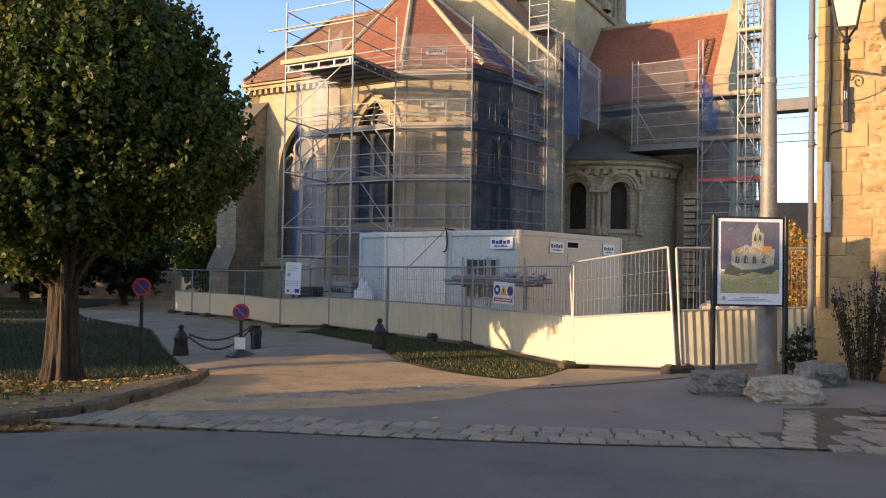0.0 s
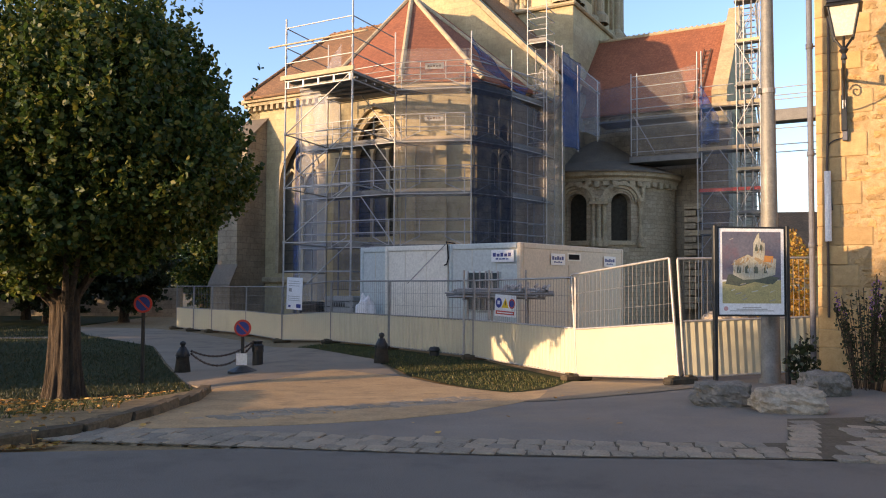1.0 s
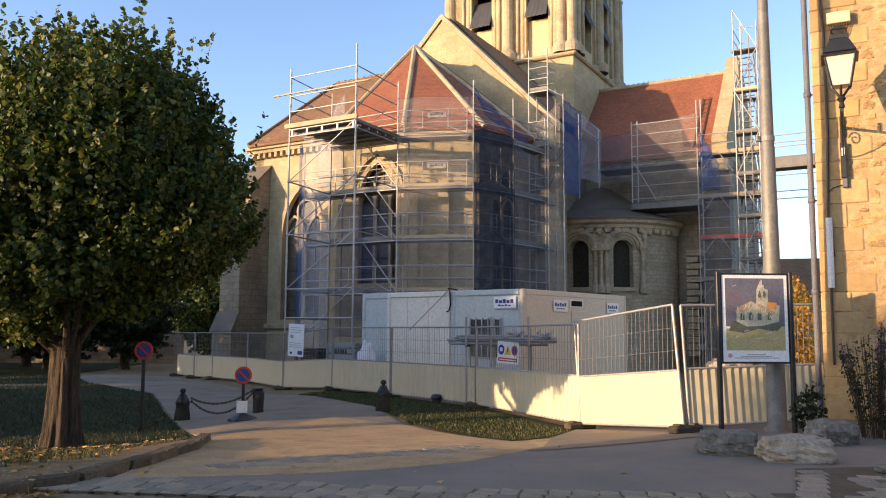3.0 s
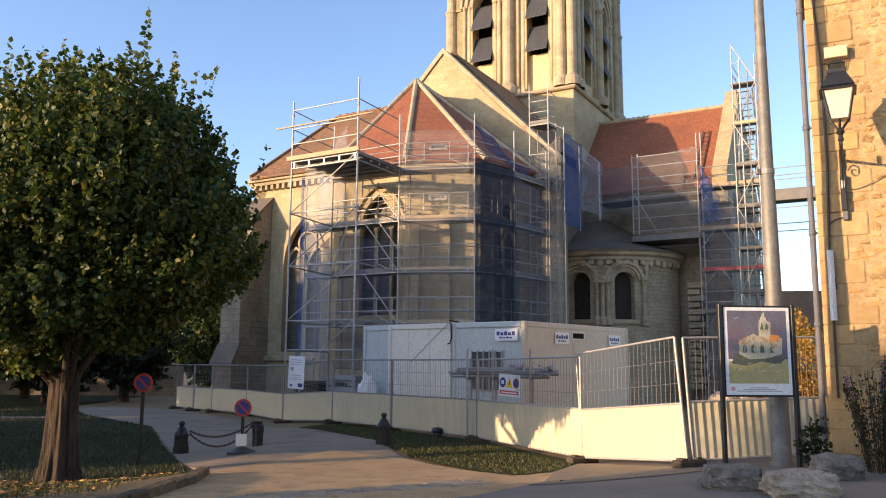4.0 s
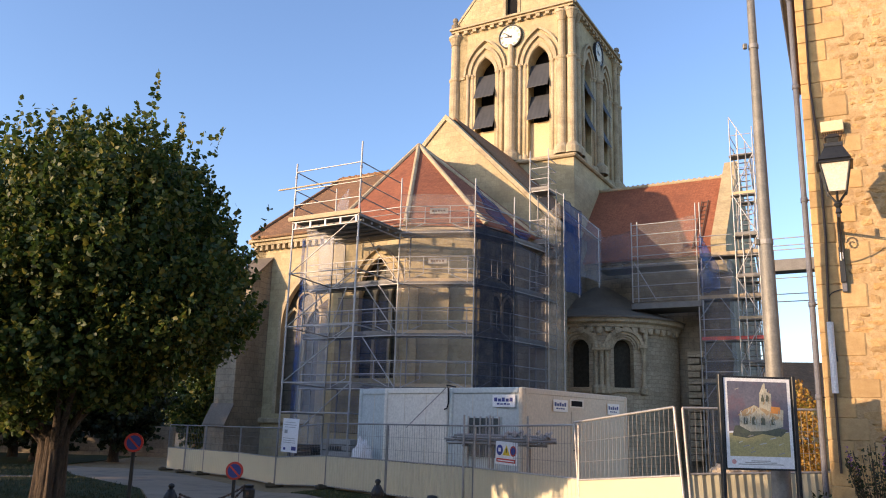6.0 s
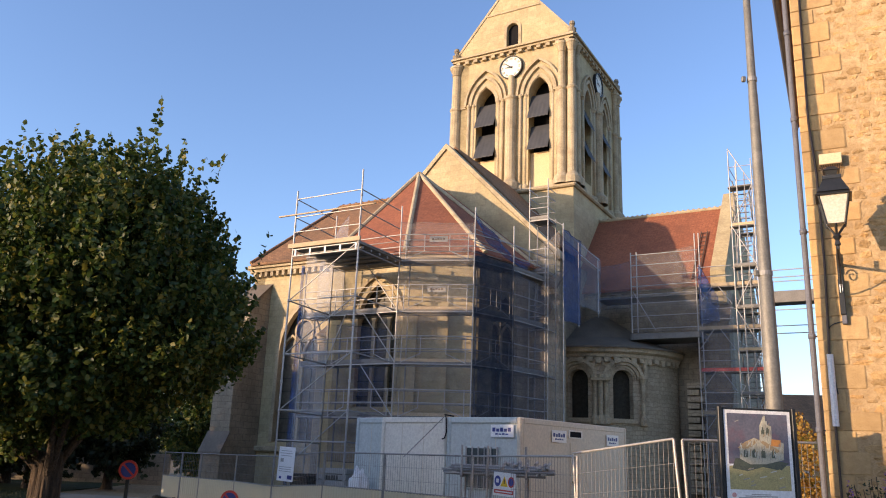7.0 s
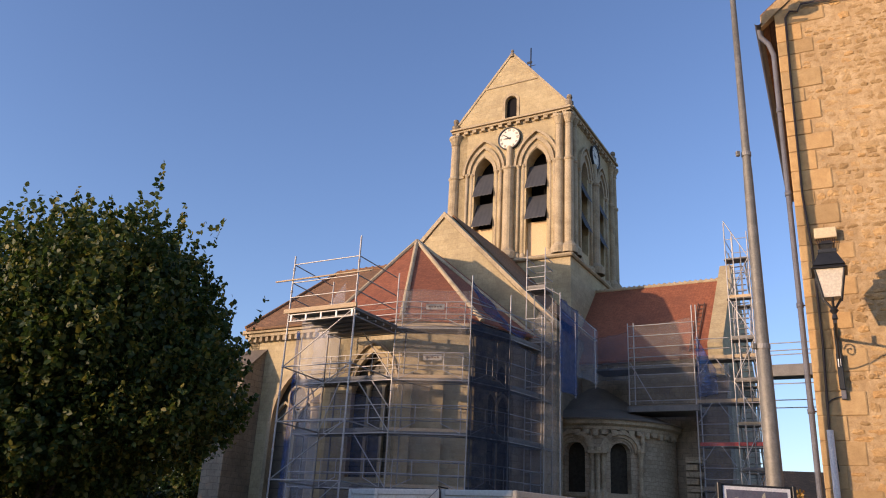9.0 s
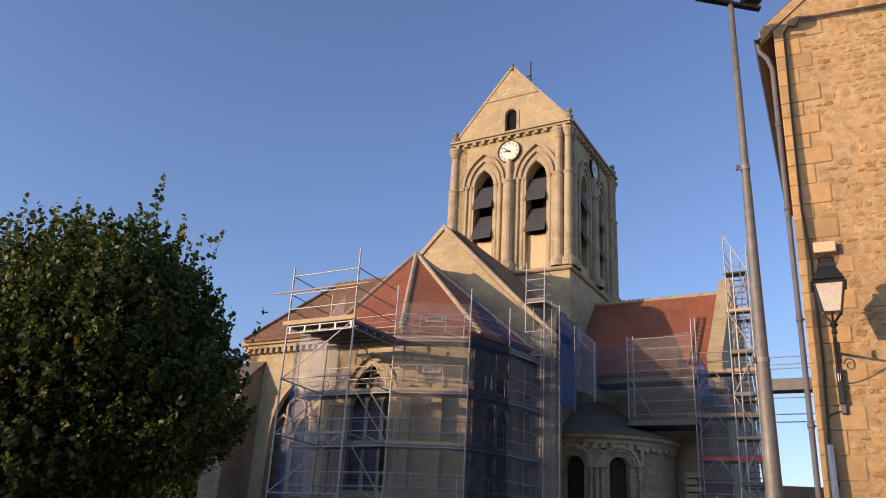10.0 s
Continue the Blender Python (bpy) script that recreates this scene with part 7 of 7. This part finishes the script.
# stack of scaffold tubes on a rack
rack = thing("tube_rack", pose(1.55, 20.35, gz(1.55, 20.35), 0, 0, -12), "steel rack stacked with loose scaffold tubes", "rack")
for x in (-0.85, -0.2, 0.75):
    for y in (-0.3, 0.3):
        rod("rack_post", (x, y, 0), (x, y, 2.0 if y > 0 else 2.3), 0.03, STEEL, rack)
    rod("rack_bearer", (x, -0.35, 1.55), (x, 0.35, 1.55), 0.03, RUSTY, rack)
rr = random.Random(3)
for i in range(34):
    y, z = rr.uniform(-0.28, 0.28), 1.59 + 0.05 * (i // 8) + rr.uniform(0, 0.03)
    x0, x1 = -1.15 + rr.uniform(-0.25, 0.2), 1.15 + rr.uniform(-0.3, 0.3)
    rod("loose_tube", (x0, y, z), (x1, y + rr.uniform(-0.05, 0.05), z + rr.uniform(-0.03, 0.05)), 0.024, STEEL if i % 3 else RUSTY, rack)
for i in range(48):
    x, z = 0.75 + rr.uniform(-0.75, 0.55), 1.6 + rr.uniform(0, 0.3)
    rod("coupler", (x, rr.uniform(-0.3, 0.2), z), (x + 0.05, rr.uniform(-0.3, 0.2), z + 0.06), 0.04, STEEL, rack, 6)
# crates and sack
for (x, y, w, h, z, turn, lab) in ((-3.3, 28.3, 1.5, 0.72, 0, -38, "grey stencilled timber site crate"), (-3.3, 28.3, 1.45, 0.78, 0.74, -38, "grey stencilled timber site crate stacked on another"), (-4.5, 29.1, 1.0, 0.8, 0, -38, "dark grey tool chest"), (-4.5, 29.1, 0.95, 0.55, 0.82, -38, "dark grey tool chest stacked on another")):
    c = thing("site_crate", pose(x, y, gz(x, y) + z, 0, 0, turn), lab, "crate", "site crates")
    m = CONCRETE if "crate" in lab else IRON
    for i in range(4):
        boxpart("slat", (-w / 2, w / 2, -0.4, 0.4, 0.02 + h * i / 4, h * (i + 1) / 4 - 0.008), m, c, "", 0.01)
    if m is CONCRETE:
        for i in range(6):
            boxpart("stencil_bar", (-0.36 + 0.12 * i, -0.27 + 0.12 * i, -0.404, -0.401, h * 0.52, h * 0.52 + 0.15), IRON, c)
    for x2 in (-w / 2 + 0.05, w / 2 - 0.12):
        boxpart("batten", (x2, x2 + 0.07, -0.425, -0.402, 0.0, h), m, c)
bm = bmesh.new()
bmesh.ops.create_icosphere(bm, subdivisions=4, radius=1)
for v in bm.verts:
    d = v.co.copy()
    k = 1 + 0.14 * noise.noise(d * 2.2) + 0.07 * noise.noise(d * 6)
    v.co = Vector((d.x * 0.36 * k * (1.0 - 0.35 * max(0, d.z)), d.y * 0.3 * k, (d.z * 0.62 + 0.6) * k))
sack = part("rubble_sack", bm, WHITE, None, smooth=True)
sack.matrix_basis = pose(-2.35, 25.6, gz(-2.35, 25.6) + 0.35, 4, 0, -30)
tagged(sack, "white woven rubble sack, half slumped", "sack")
pl = boxpart("pallet_stack", (-0.5, 0.5, -0.45, 0.45, 0.0, 0.42), PLANK, None, "", 0.02)
pl.matrix_basis = pose(-2.35, 25.6, gz(-2.35, 25.6) - 0.0, 0, 0, -30)
tagged(pl, "low timber block under the rubble sack", "pallet")
# rubble heap with white sheet beyond the fence gap
heap = boulder(6.3, 17.0, 1.2, 0.9, 1.35, 20, 7, "pale stone and sheeting heap behind the fence")
tub = thing("planter", pose(-0.1, 21.3, gz(-0.1, 21.3)), "small black iron boundary post in the grass", "post")
bm = bmesh.new()
lathe(bm, [(0.14, -0.03), (0.13, 0.12), (0.16, 0.16), (0.12, 0.24), (0.0, 0.26)], 12)
part("cap", bm, IRON, tub)

# ---- shrubs ----


def shrub(name, x, y, w, d, h, mat, n, leaf, label, seed, stems=14, flowers=0):
    s = thing(name, pose(x, y, gz(x, y)), label, "shrub")
    r = np.random.RandomState(seed)
    for i in range(stems):
        a, rad = r.uniform(0, 6.28), r.uniform(0.1, 0.9)
        top = (w / 2 * rad * math.cos(a), d / 2 * rad * math.sin(a), h * r.uniform(0.7, 1.02))
        rod("stem", (top[0] * 0.3, top[1] * 0.3, -0.02), top, 0.008, BARK, s, 5)
    p = r.normal(0, 1, (n, 3))
    p /= np.linalg.norm(p, axis=1, keepdims=True)
    p *= r.uniform(0.2, 1.0, (n, 1)) ** 0.5
    p = p * [w / 2, d / 2, h * 0.5] + [0, 0, h * 0.52]
    p[:, 2] += 0.12 * h * np.sin(p[:, 0] * 9) * (p[:, 2] > h * 0.6)
    leaf_cloud("foliage", p, None, leaf, mat, s, seed)
    if flowers:
        q = p[p[:, 2] > h * 0.55][:flowers]
        leaf_cloud("blossom", q, None, 0.03, PETAL, s, seed + 1, 7, 0.035, "purple blossom clusters")
    return s


def flower_clump(x, y, w, h, n, flowering, label, seed):
    """Tall loose stems fanning out, narrow leaves along them, some ending in purple spikes."""
    s = thing("flowering_shrub", pose(x, y, gz(x, y)), label, "shrub")
    r = np.random.RandomState(seed)
    leaves, petals = [], []
    for i in range(n):
        a, k = r.uniform(0, 6.28), r.uniform(0.05, 1.0) ** 0.7
        foot = Vector((0.22 * w * math.cos(a) * k, 0.22 * w * math.sin(a) * k, -0.02))
        top = Vector((0.55 * w * math.cos(a) * k, 0.5 * w * math.sin(a) * k, h * (1.06 - 0.35 * k) * r.uniform(0.72, 1.08)))
        mid_p = foot.lerp(top, 0.55) + Vector((0, 0, 0.05 * h))
        rod("stem", foot, mid_p, 0.007, BARK, s, 5)
        rod("stem", mid_p, top, 0.005, BARK, s, 5)
        for j in range(34):
            u = r.uniform(0.12, 1.0)
            q = foot.lerp(mid_p, u / 0.55) if u < 0.55 else mid_p.lerp(top, (u - 0.55) / 0.45)
            leaves.append((q.x + r.normal(0, 0.035), q.y + r.normal(0, 0.035), q.z + r.normal(0, 0.02)))
        if r.uniform() < flowering:
            for j in range(26):
                u = r.uniform(0.78, 1.06)
                q = mid_p.lerp(top, (u - 0.55) / 0.45)
                petals.append((q.x + r.normal(0, 0.016), q.y + r.normal(0, 0.016), q.z))
    leaf_cloud("foliage", leaves, None, 0.045, LEAF_DARK, s, seed)
    if petals:
        leaf_cloud("blossom", petals, None, 0.03, PETAL, s, seed + 1, label="purple blossom spikes")
    return s


flower_clump(6.45, 11.8, 0.9, 1.75, 46, 0.4, "tall dark flowering plant with purple spikes by the wall", 21)
flower_clump(7.05, 11.55, 1.1, 1.85, 46, 0.16, "tall dark plant with dry stems and few purple spikes", 22)
flower_clump(6.95, 10.95, 0.9, 1.1, 34, 0.1, "low dark plant with dry stems at the wall's foot", 26)
shrub("wall_shrub", 5.65, 12.2, 0.5, 0.5, 0.75, LEAF_DARK, 350, 0.07, "thin dark sapling by the mast", 23, 5)
shrub("hedge", 7.15, 16.2, 0.9, 1.6, 2.6, LEAF_AUTUMN, 5000, 0.06, "orange-brown autumn hedge behind the fence", 24, 10)
shrub("wall_shrub", 5.6, 16.2, 1.0, 0.6, 0.9, GRASS, 700, 0.07, "weeds growing behind the fence", 25, 6)

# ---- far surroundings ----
# the last two stand out of view, added to shade the others
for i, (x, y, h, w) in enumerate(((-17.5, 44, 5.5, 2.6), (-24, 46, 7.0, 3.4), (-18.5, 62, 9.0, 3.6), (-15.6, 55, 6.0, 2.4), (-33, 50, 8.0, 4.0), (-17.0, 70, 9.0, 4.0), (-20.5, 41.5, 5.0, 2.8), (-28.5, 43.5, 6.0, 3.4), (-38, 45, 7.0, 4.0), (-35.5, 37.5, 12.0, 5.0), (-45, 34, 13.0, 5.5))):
    tree((x, y), 1.6, 0.22, (0, 0, h * 0.56), (w, w, h * 0.45), 560, 26, 0.22, LEAF_DARK if i not in (2, 3) else LEAF, "dark green tree of the background row and its unseen shade trees", 40 + i, 0.4, 0.3, False)
far_wall = boxpart("boundary_wall", (-70, -17, 52.0, 52.5, -1.2, 1.0), STONE_OLD, None)
tagged(far_wall, "low stone boundary wall beyond the lawn", "", "", "structure")


def far_house(x, y, w, d, h, rz, mat, roof, label, ridge_h=3.0):
    f = thing("house", pose(x, y, gz(x, y) - 0.2, 0, 0, rz), label, "house")
    boxpart("wall", (-w / 2, w / 2, -d / 2, d / 2, -0.5, h), mat, f)
    for sg in (-1, 1):
        bm = bmesh.new()
        vs = [bm.verts.new(p) for p in ((-w / 2 - 0.3, sg * (d / 2 + 0.4), h - 0.2), (w / 2 + 0.3, sg * (d / 2 + 0.4), h - 0.2), (w / 2 + 0.3, 0, h + ridge_h), (-w / 2 - 0.3, 0, h + ridge_h))]
        r = bmesh.ops.extrude_face_region(bm, geom=[bm.faces.new(vs)])
        for v in (g for g in r["geom"] if isinstance(g, bmesh.types.BMVert)):
            v.co.z += 0.15
        part("roof", bm, roof, f, "brown tile roof")
    for sx in (-1, 1):
        bm = bmesh.new()
        vs = [bm.verts.new((sx * w / 2, yy, zz)) for yy, zz in ((-d / 2, h - 0.3), (d / 2, h - 0.3), (0, h + ridge_h - 0.1))]
        r = bmesh.ops.extrude_face_region(bm, geom=[bm.faces.new(vs)])
        for v in (g for g in r["geom"] if isinstance(g, bmesh.types.BMVert)):
            v.co.x -= sx * 0.3
        part("gable", bm, mat, f)
    for i in range(int(w // 2.6)):
        xx = -w / 2 + 1.3 + 2.6 * i
        for z0 in (1.0, 3.9):
            if z0 + 1.5 < h:
                wn_ = boxpart("window", (xx - 0.5, xx + 0.5, -d / 2 - 0.03, -d / 2 + 0.1, z0, z0 + 1.4), WHITE, f)
                boxpart("pane", (xx - 0.42, xx + 0.42, -d / 2 - 0.05, -d / 2 - 0.035, z0 + 0.08, z0 + 1.32), PANE, wn_)
    return f


far_house(30.5, 64, 12, 8, 5.2, -12, HOUSE, TILE_OLD, "distant house with a brown tile roof")
far_house(-40, 66, 14, 8, 4.0, 5, RENDER, TILE_OLD, "low pale house beyond the trees")
# wooded rise along the horizon
wr = np.random.RandomState(77)
wp = np.c_[wr.uniform(-230, 230, 26000), wr.uniform(140, 175, 26000), np.zeros(26000)]
wp[:, 2] = wr.uniform(-1, 1, 26000) ** 2 * (7 + 2.5 * np.sin(wp[:, 0] * 0.07) + 1.8 * np.sin(wp[:, 0] * 0.23 + 1)) - 0.5
tagged(leaf_cloud("far_woods", wp, None, 1.5, LEAF_DARK, None, 78), "dark wooded rise far behind the village", "woods", "", "stuff")
# unseen houses added behind and beside the viewer; the left one shades the road
far_house(-20.7, -6.3, 16, 9, 4.5, 25.0, RENDER, TILE_OLD, "unseen plain house added to shade the road", 3.0)
far_house(8, -16, 26, 10, 6.5, 0, RENDER, TILE_OLD, "unseen plain house row added behind the viewer", 3.5)
# trees added out of view only to shade church, lawn and house foot
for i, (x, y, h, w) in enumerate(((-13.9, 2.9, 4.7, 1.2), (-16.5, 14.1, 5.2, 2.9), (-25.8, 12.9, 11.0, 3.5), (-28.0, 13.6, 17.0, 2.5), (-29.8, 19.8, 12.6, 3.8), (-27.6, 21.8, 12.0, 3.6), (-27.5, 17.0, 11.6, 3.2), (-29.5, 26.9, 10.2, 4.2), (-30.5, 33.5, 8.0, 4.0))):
    tree((x, y), 2.2, 0.35, (0, 0, h * 0.55), (w, w, h * 0.45), 800, 26, 0.32, LEAF_DARK, "unseen dark tree added to cast shade", 60 + i, 0.4, 1.0, False)

# ---- grass, leaves ----
def blades(name, label, region, n, h, seed, mat=GRASS):
    r = np.random.RandomState(seed)
    (x0, x1, y0, y1), inside = region
    p = np.c_[r.uniform(x0, x1, n), r.uniform(y0, y1, n)]
    p = p[[inside(a, b) for a, b in p]]
    n = len(p)
    z = np.array([gz(a, b) for a, b in p])
    ang = r.uniform(0, 6.28, n)
    hh = h * r.uniform(0.4, 1.2, n)
    lean_v = r.normal(0, 0.35, (n, 2)) * hh[:, None]
    v = np.empty((n, 3, 3))
    w = 0.012
    v[:, 0] = np.c_[p[:, 0] - w * np.cos(ang), p[:, 1] - w * np.sin(ang), z]
    v[:, 1] = np.c_[p[:, 0] + w * np.cos(ang), p[:, 1] + w * np.sin(ang), z]
    v[:, 2] = np.c_[p + lean_v, z + hh]
    ob = raw(name, v.reshape(-1, 3).tolist(), np.arange(n * 3).reshape(-1, 3).tolist(), mat)
    return tagged(ob, label, "grass", "", "stuff")


def in_poly(pts):
    def f(x, y):
        c = False
        j = len(pts) - 1
        for i in range(len(pts)):
            if (pts[i][1] > y) != (pts[j][1] > y) and x < (pts[j][0] - pts[i][0]) * (y - pts[i][1]) / (pts[j][1] - pts[i][1]) + pts[i][0]:
                c = not c
            j = i
        return c
    return f


blades("verge_grass", "rough green grass along the fence", ((-4.4, 2.6, 13.0, 25.5), in_poly([(1.25, 13.5), (1.9, 14.0), (2.5, 15.2), (0.75, 20.0), (-1.6, 23.2), (-3.5, 25.5), (-4.4, 24.6), (-1.6, 20.2), (-0.6, 16.6), (0.7, 14.2)])), 30000, 0.055, 1)
blades("lawn_grass", "short lawn grass", ((-14, -3.9, 8.2, 24), in_poly([(-4.0, 13.2), (-5.2, 16.3), (-7.3, 21), (-8.5, 24), (-14, 24), (-14, 8.5), (-6.2, 8.3), (-4.6, 9.4), (-4.15, 11.3)])), 45000, 0.08, 2, GRASS_SHADED)
blades("lawn_grass", "longer lawn grass beside the path", ((-24, -7, 23.5, 39), in_poly([(-8.6, 24), (-9.7, 26.6), (-14.4, 32.3), (-17.8, 38.5), (-24, 38.5), (-24, 24)])), 30000, 0.1, 3, GRASS_SHADED)
blades("verge_tufts", "tufts of grass on the dirt verge", ((-10, -3.9, 7.0, 10.5), in_poly([(-4.15, 11.3), (-4.0, 9.6), (-4.7, 8.7), (-6.3, 7.6), (-10, 7.2), (-10, 8.4), (-6.2, 8.4), (-4.7, 9.4)])), 9000, 0.17, 4)
r_ = np.random.RandomState(9)
lp = []
for i in range(2300):
    u = r_.uniform(0, 1)
    if i < 1000:
        x = -9.0 + 5.4 * u
        y = 6.7 + 0.9 * u ** 1.5 + abs(r_.normal(0, 0.12)) - 0.12
        lp.append((x, y - 0.05, gz(x, y) + 0.015))
    elif i < 2265:
        x, y = r_.uniform(-9, -3.7), r_.uniform(7.6, 12.5)
        lp.append((x, y, gz(x, y) + 0.1))
    else:
        x, y = r_.uniform(-4, 3), r_.uniform(8, 15)
        lp.append((x, y, gz(x, y) + 0.02))
fl = leaf_cloud("fallen_leaves", [(x, y, z + 0.01) for x, y, z in lp], None, 0.075, LEAF_FALLEN, None, 5)
for v in fl.data.vertices:
    g_ = gz(v.co.x, v.co.y) + (0.1 if v.co.y > 7.62 + 0.2 * min(0, v.co.x + 4.2) and v.co.x < -3.9 else 0.012)
    v.co.z = g_ + min(0.03, 0.35 * abs(v.co.z - g_))
tagged(fl, "yellow and brown fallen leaves along the kerb", "leaves", "", "stuff")

# loose pebbles on the gravel
gp = in_poly([(-3.4, 8.5), (-1.6, 8.75), (-0.6, 9.15), (0.35, 9.9), (1.1, 11.2), (1.9, 13.6), (0.7, 14.0), (-0.7, 16.3), (-2.4, 17.4), (-3.9, 14.2), (-3.5, 11.4)])
pr = np.random.RandomState(31)
pv, pf = [], []
while len(pv) < 6 * 5200:
    x, y = pr.uniform(-4, 2), pr.uniform(8.4, 17)
    if not gp(x, y):
        continue
    s, a_ = pr.uniform(0.003, 0.009), pr.uniform(0, 6.28)
    ca_, sa_, z0, o = math.cos(a_) * s, math.sin(a_) * s, gz(x, y) + 0.006, len(pv)
    pv += [(x + ca_, y + sa_, z0), (x - sa_ * 0.8, y + ca_ * 0.8, z0 + 0.2 * s), (x - ca_, y - sa_, z0), (x + sa_ * 0.8, y - ca_ * 0.8, z0 + 0.3 * s), (x + 0.2 * ca_, y, z0 + 0.8 * s), (x, y, z0 - 0.5 * s)]
    pf += [(o, o + 1, o + 4), (o + 1, o + 2, o + 4), (o + 2, o + 3, o + 4), (o + 3, o, o + 4)]
tagged(raw("pebbles", pv, pf, GRAVEL), "loose ochre gravel stones", "gravel", "", "stuff")

# ---- kerb and setts, stone by stone ----
kerb = thing("kerb", pose(0, 0, 0), "rough old stone kerb along the verge", "", "", "structure")
kp = [(-10.5, 6.15), (-7.5, 6.6), (-5.6, 7.0), (-4.25, 7.4), (-3.72, 8.2), (-3.45, 9.4), (-3.52, 11.4), (-3.9, 13.3)]
kr = random.Random(2)


def stone_mesh(name, seed, mat, rough=0.06):
    r = random.Random(seed)
    bm = bmesh.new()
    box(bm, -0.5, 0.5, -0.5, 0.5, -0.5, 0.5, 0.09)
    for v in bm.verts:
        v.co += Vector((r.uniform(-rough, rough), r.uniform(-rough, rough), r.uniform(-rough, rough) * 0.7))
    bmesh.ops.recalc_face_normals(bm, faces=bm.faces)
    me = bpy.data.meshes.new(name)
    bm.to_mesh(me)
    bm.free()
    me.materials.append(mat)
    return me


kms = [stone_mesh("kerb_block", i, KERB, 0.085) for i in range(6)]
sms = [stone_mesh("sett_block", i + 10, SETT, 0.06) for i in range(7)]
pos = 0.0
seg = [(Vector(a), Vector(b)) for a, b in zip(kp, kp[1:])]
for a, b in seg:
    L = (b - a).length
    n = max(1, round(L / 0.48))
    for i in range(n):
        c = a.lerp(b, (i + 0.5) / n)
        d = b - a
        ob = new("kerb_stone", kms[kr.randrange(6)])
        ob.parent = kerb
        ob.matrix_basis = pose(c.x, c.y, gz(c.x, c.y) + 0.01 + kr.uniform(-0.012, 0.012), kr.uniform(-3, 3), kr.uniform(-1, 1), math.degrees(math.atan2(d.y, d.x)) + kr.uniform(-2, 2)) @ Matrix.Diagonal((L / n - 0.015, 0.2, 0.2, 1))
setts = thing("sett_strip", pose(0, 0, 0), "worn grey stone setts along the street edge", "", "", "structure")


def sett(x, y, w, d, turn, parent, proud=0.012, skew=0.0):
    ob = new("sett", sms[kr.randrange(7)])
    ob.parent = parent
    ob.matrix_basis = pose(x, y, gz(x, y) - 0.05 + proud + kr.uniform(-0.008, 0.008), kr.uniform(-2, 2), kr.uniform(-2, 2), turn + kr.uniform(-4, 4)) @ Matrix(((1, skew, 0, 0), (0, 1, 0, 0), (0, 0, 1, 0), (0, 0, 0, 1))) @ Matrix.Diagonal((w, d, 0.13, 1))


def front_y(x):
    return 7.42 + 0.12 * math.sin(x * 0.6 - 2.2) - 0.07 * x


for row in range(3):
    x = -4.3 + 0.1 * row
    while x < 3.1:
        w = kr.uniform(0.2, 0.29)
        y = front_y(x) + (0.09, 0.3, 0.55)[row]
        sett(x + w / 2, y, w - 0.014, (0.17, 0.225, 0.225)[row], -4 + (18 if x < 0.5 else 6) * 0.3, setts, 0.006, 0.75 if x < 0.5 else 0.3)
        x += w
fx = [-4.4 + 0.4 * i for i in range(21)]
sheet("sett_joint", [(x, front_y(x) - 0.03) for x in fx] + [(x, front_y(x) + 0.67) for x in reversed(fx)], 0.008, JOINT, 0.5, "dark earth between the setts", 0.0)
sheet("sett_joint", [(3.15, 7.1), (6.2, 6.85), (6.5, 9.5), (4.05, 9.15)], 0.017, JOINT, 0.5, "dark earth between the cobbles", 0.0)
patch_s = thing("sett_patch", pose(0, 0, 0), "pale worn flagstones showing through the gravel", "", "", "structure")
p0, p1 = Vector((-2.75, 8.85)), Vector((0.55, 12.0))
t = (p1 - p0).normalized()
for row in range(4):
    a = 0.1 * row + (0.0, 0.25, 0.1, 0.5)[row]
    while a < (p1 - p0).length:
        w = kr.uniform(0.2, 0.34)
        q = p0 + t * (a + w / 2) + Vector((t.y, -t.x)) * (0.2 * (row - 1.5))
        if kr.random() < (0.8, 0.93, 0.93, 0.7)[row]:
            sett(q.x, q.y, w - 0.025, kr.uniform(0.16, 0.19), 43.6, patch_s, -0.002, 0.3)
        a += w
side_s = thing("sett_patch", pose(0, 0, 0), "rounded grey cobbles by the house corner", "", "", "structure")
for i in range(8):
    sett(3.35 + 0.112 * i, 7.24 + 0.234 * i, 0.29, 0.222, -8, side_s, 0.016)
for i in range(7):
    for j in range(8):
        x, y = 3.72 + 0.285 * i + 0.115 * j + kr.uniform(-0.03, 0.03) + 0.12 * (j % 2), 7.12 + 0.215 * j - 0.05 * i + kr.uniform(-0.025, 0.025)
        if kr.random() < 0.94 and x - 3.0 - 0.48 * (y - 7.24) > (0.85 if j > 2 else 0.6):
            sett(x, y, kr.uniform(0.24, 0.28), kr.uniform(0.195, 0.22), kr.uniform(-9, 3), side_s, 0.016)
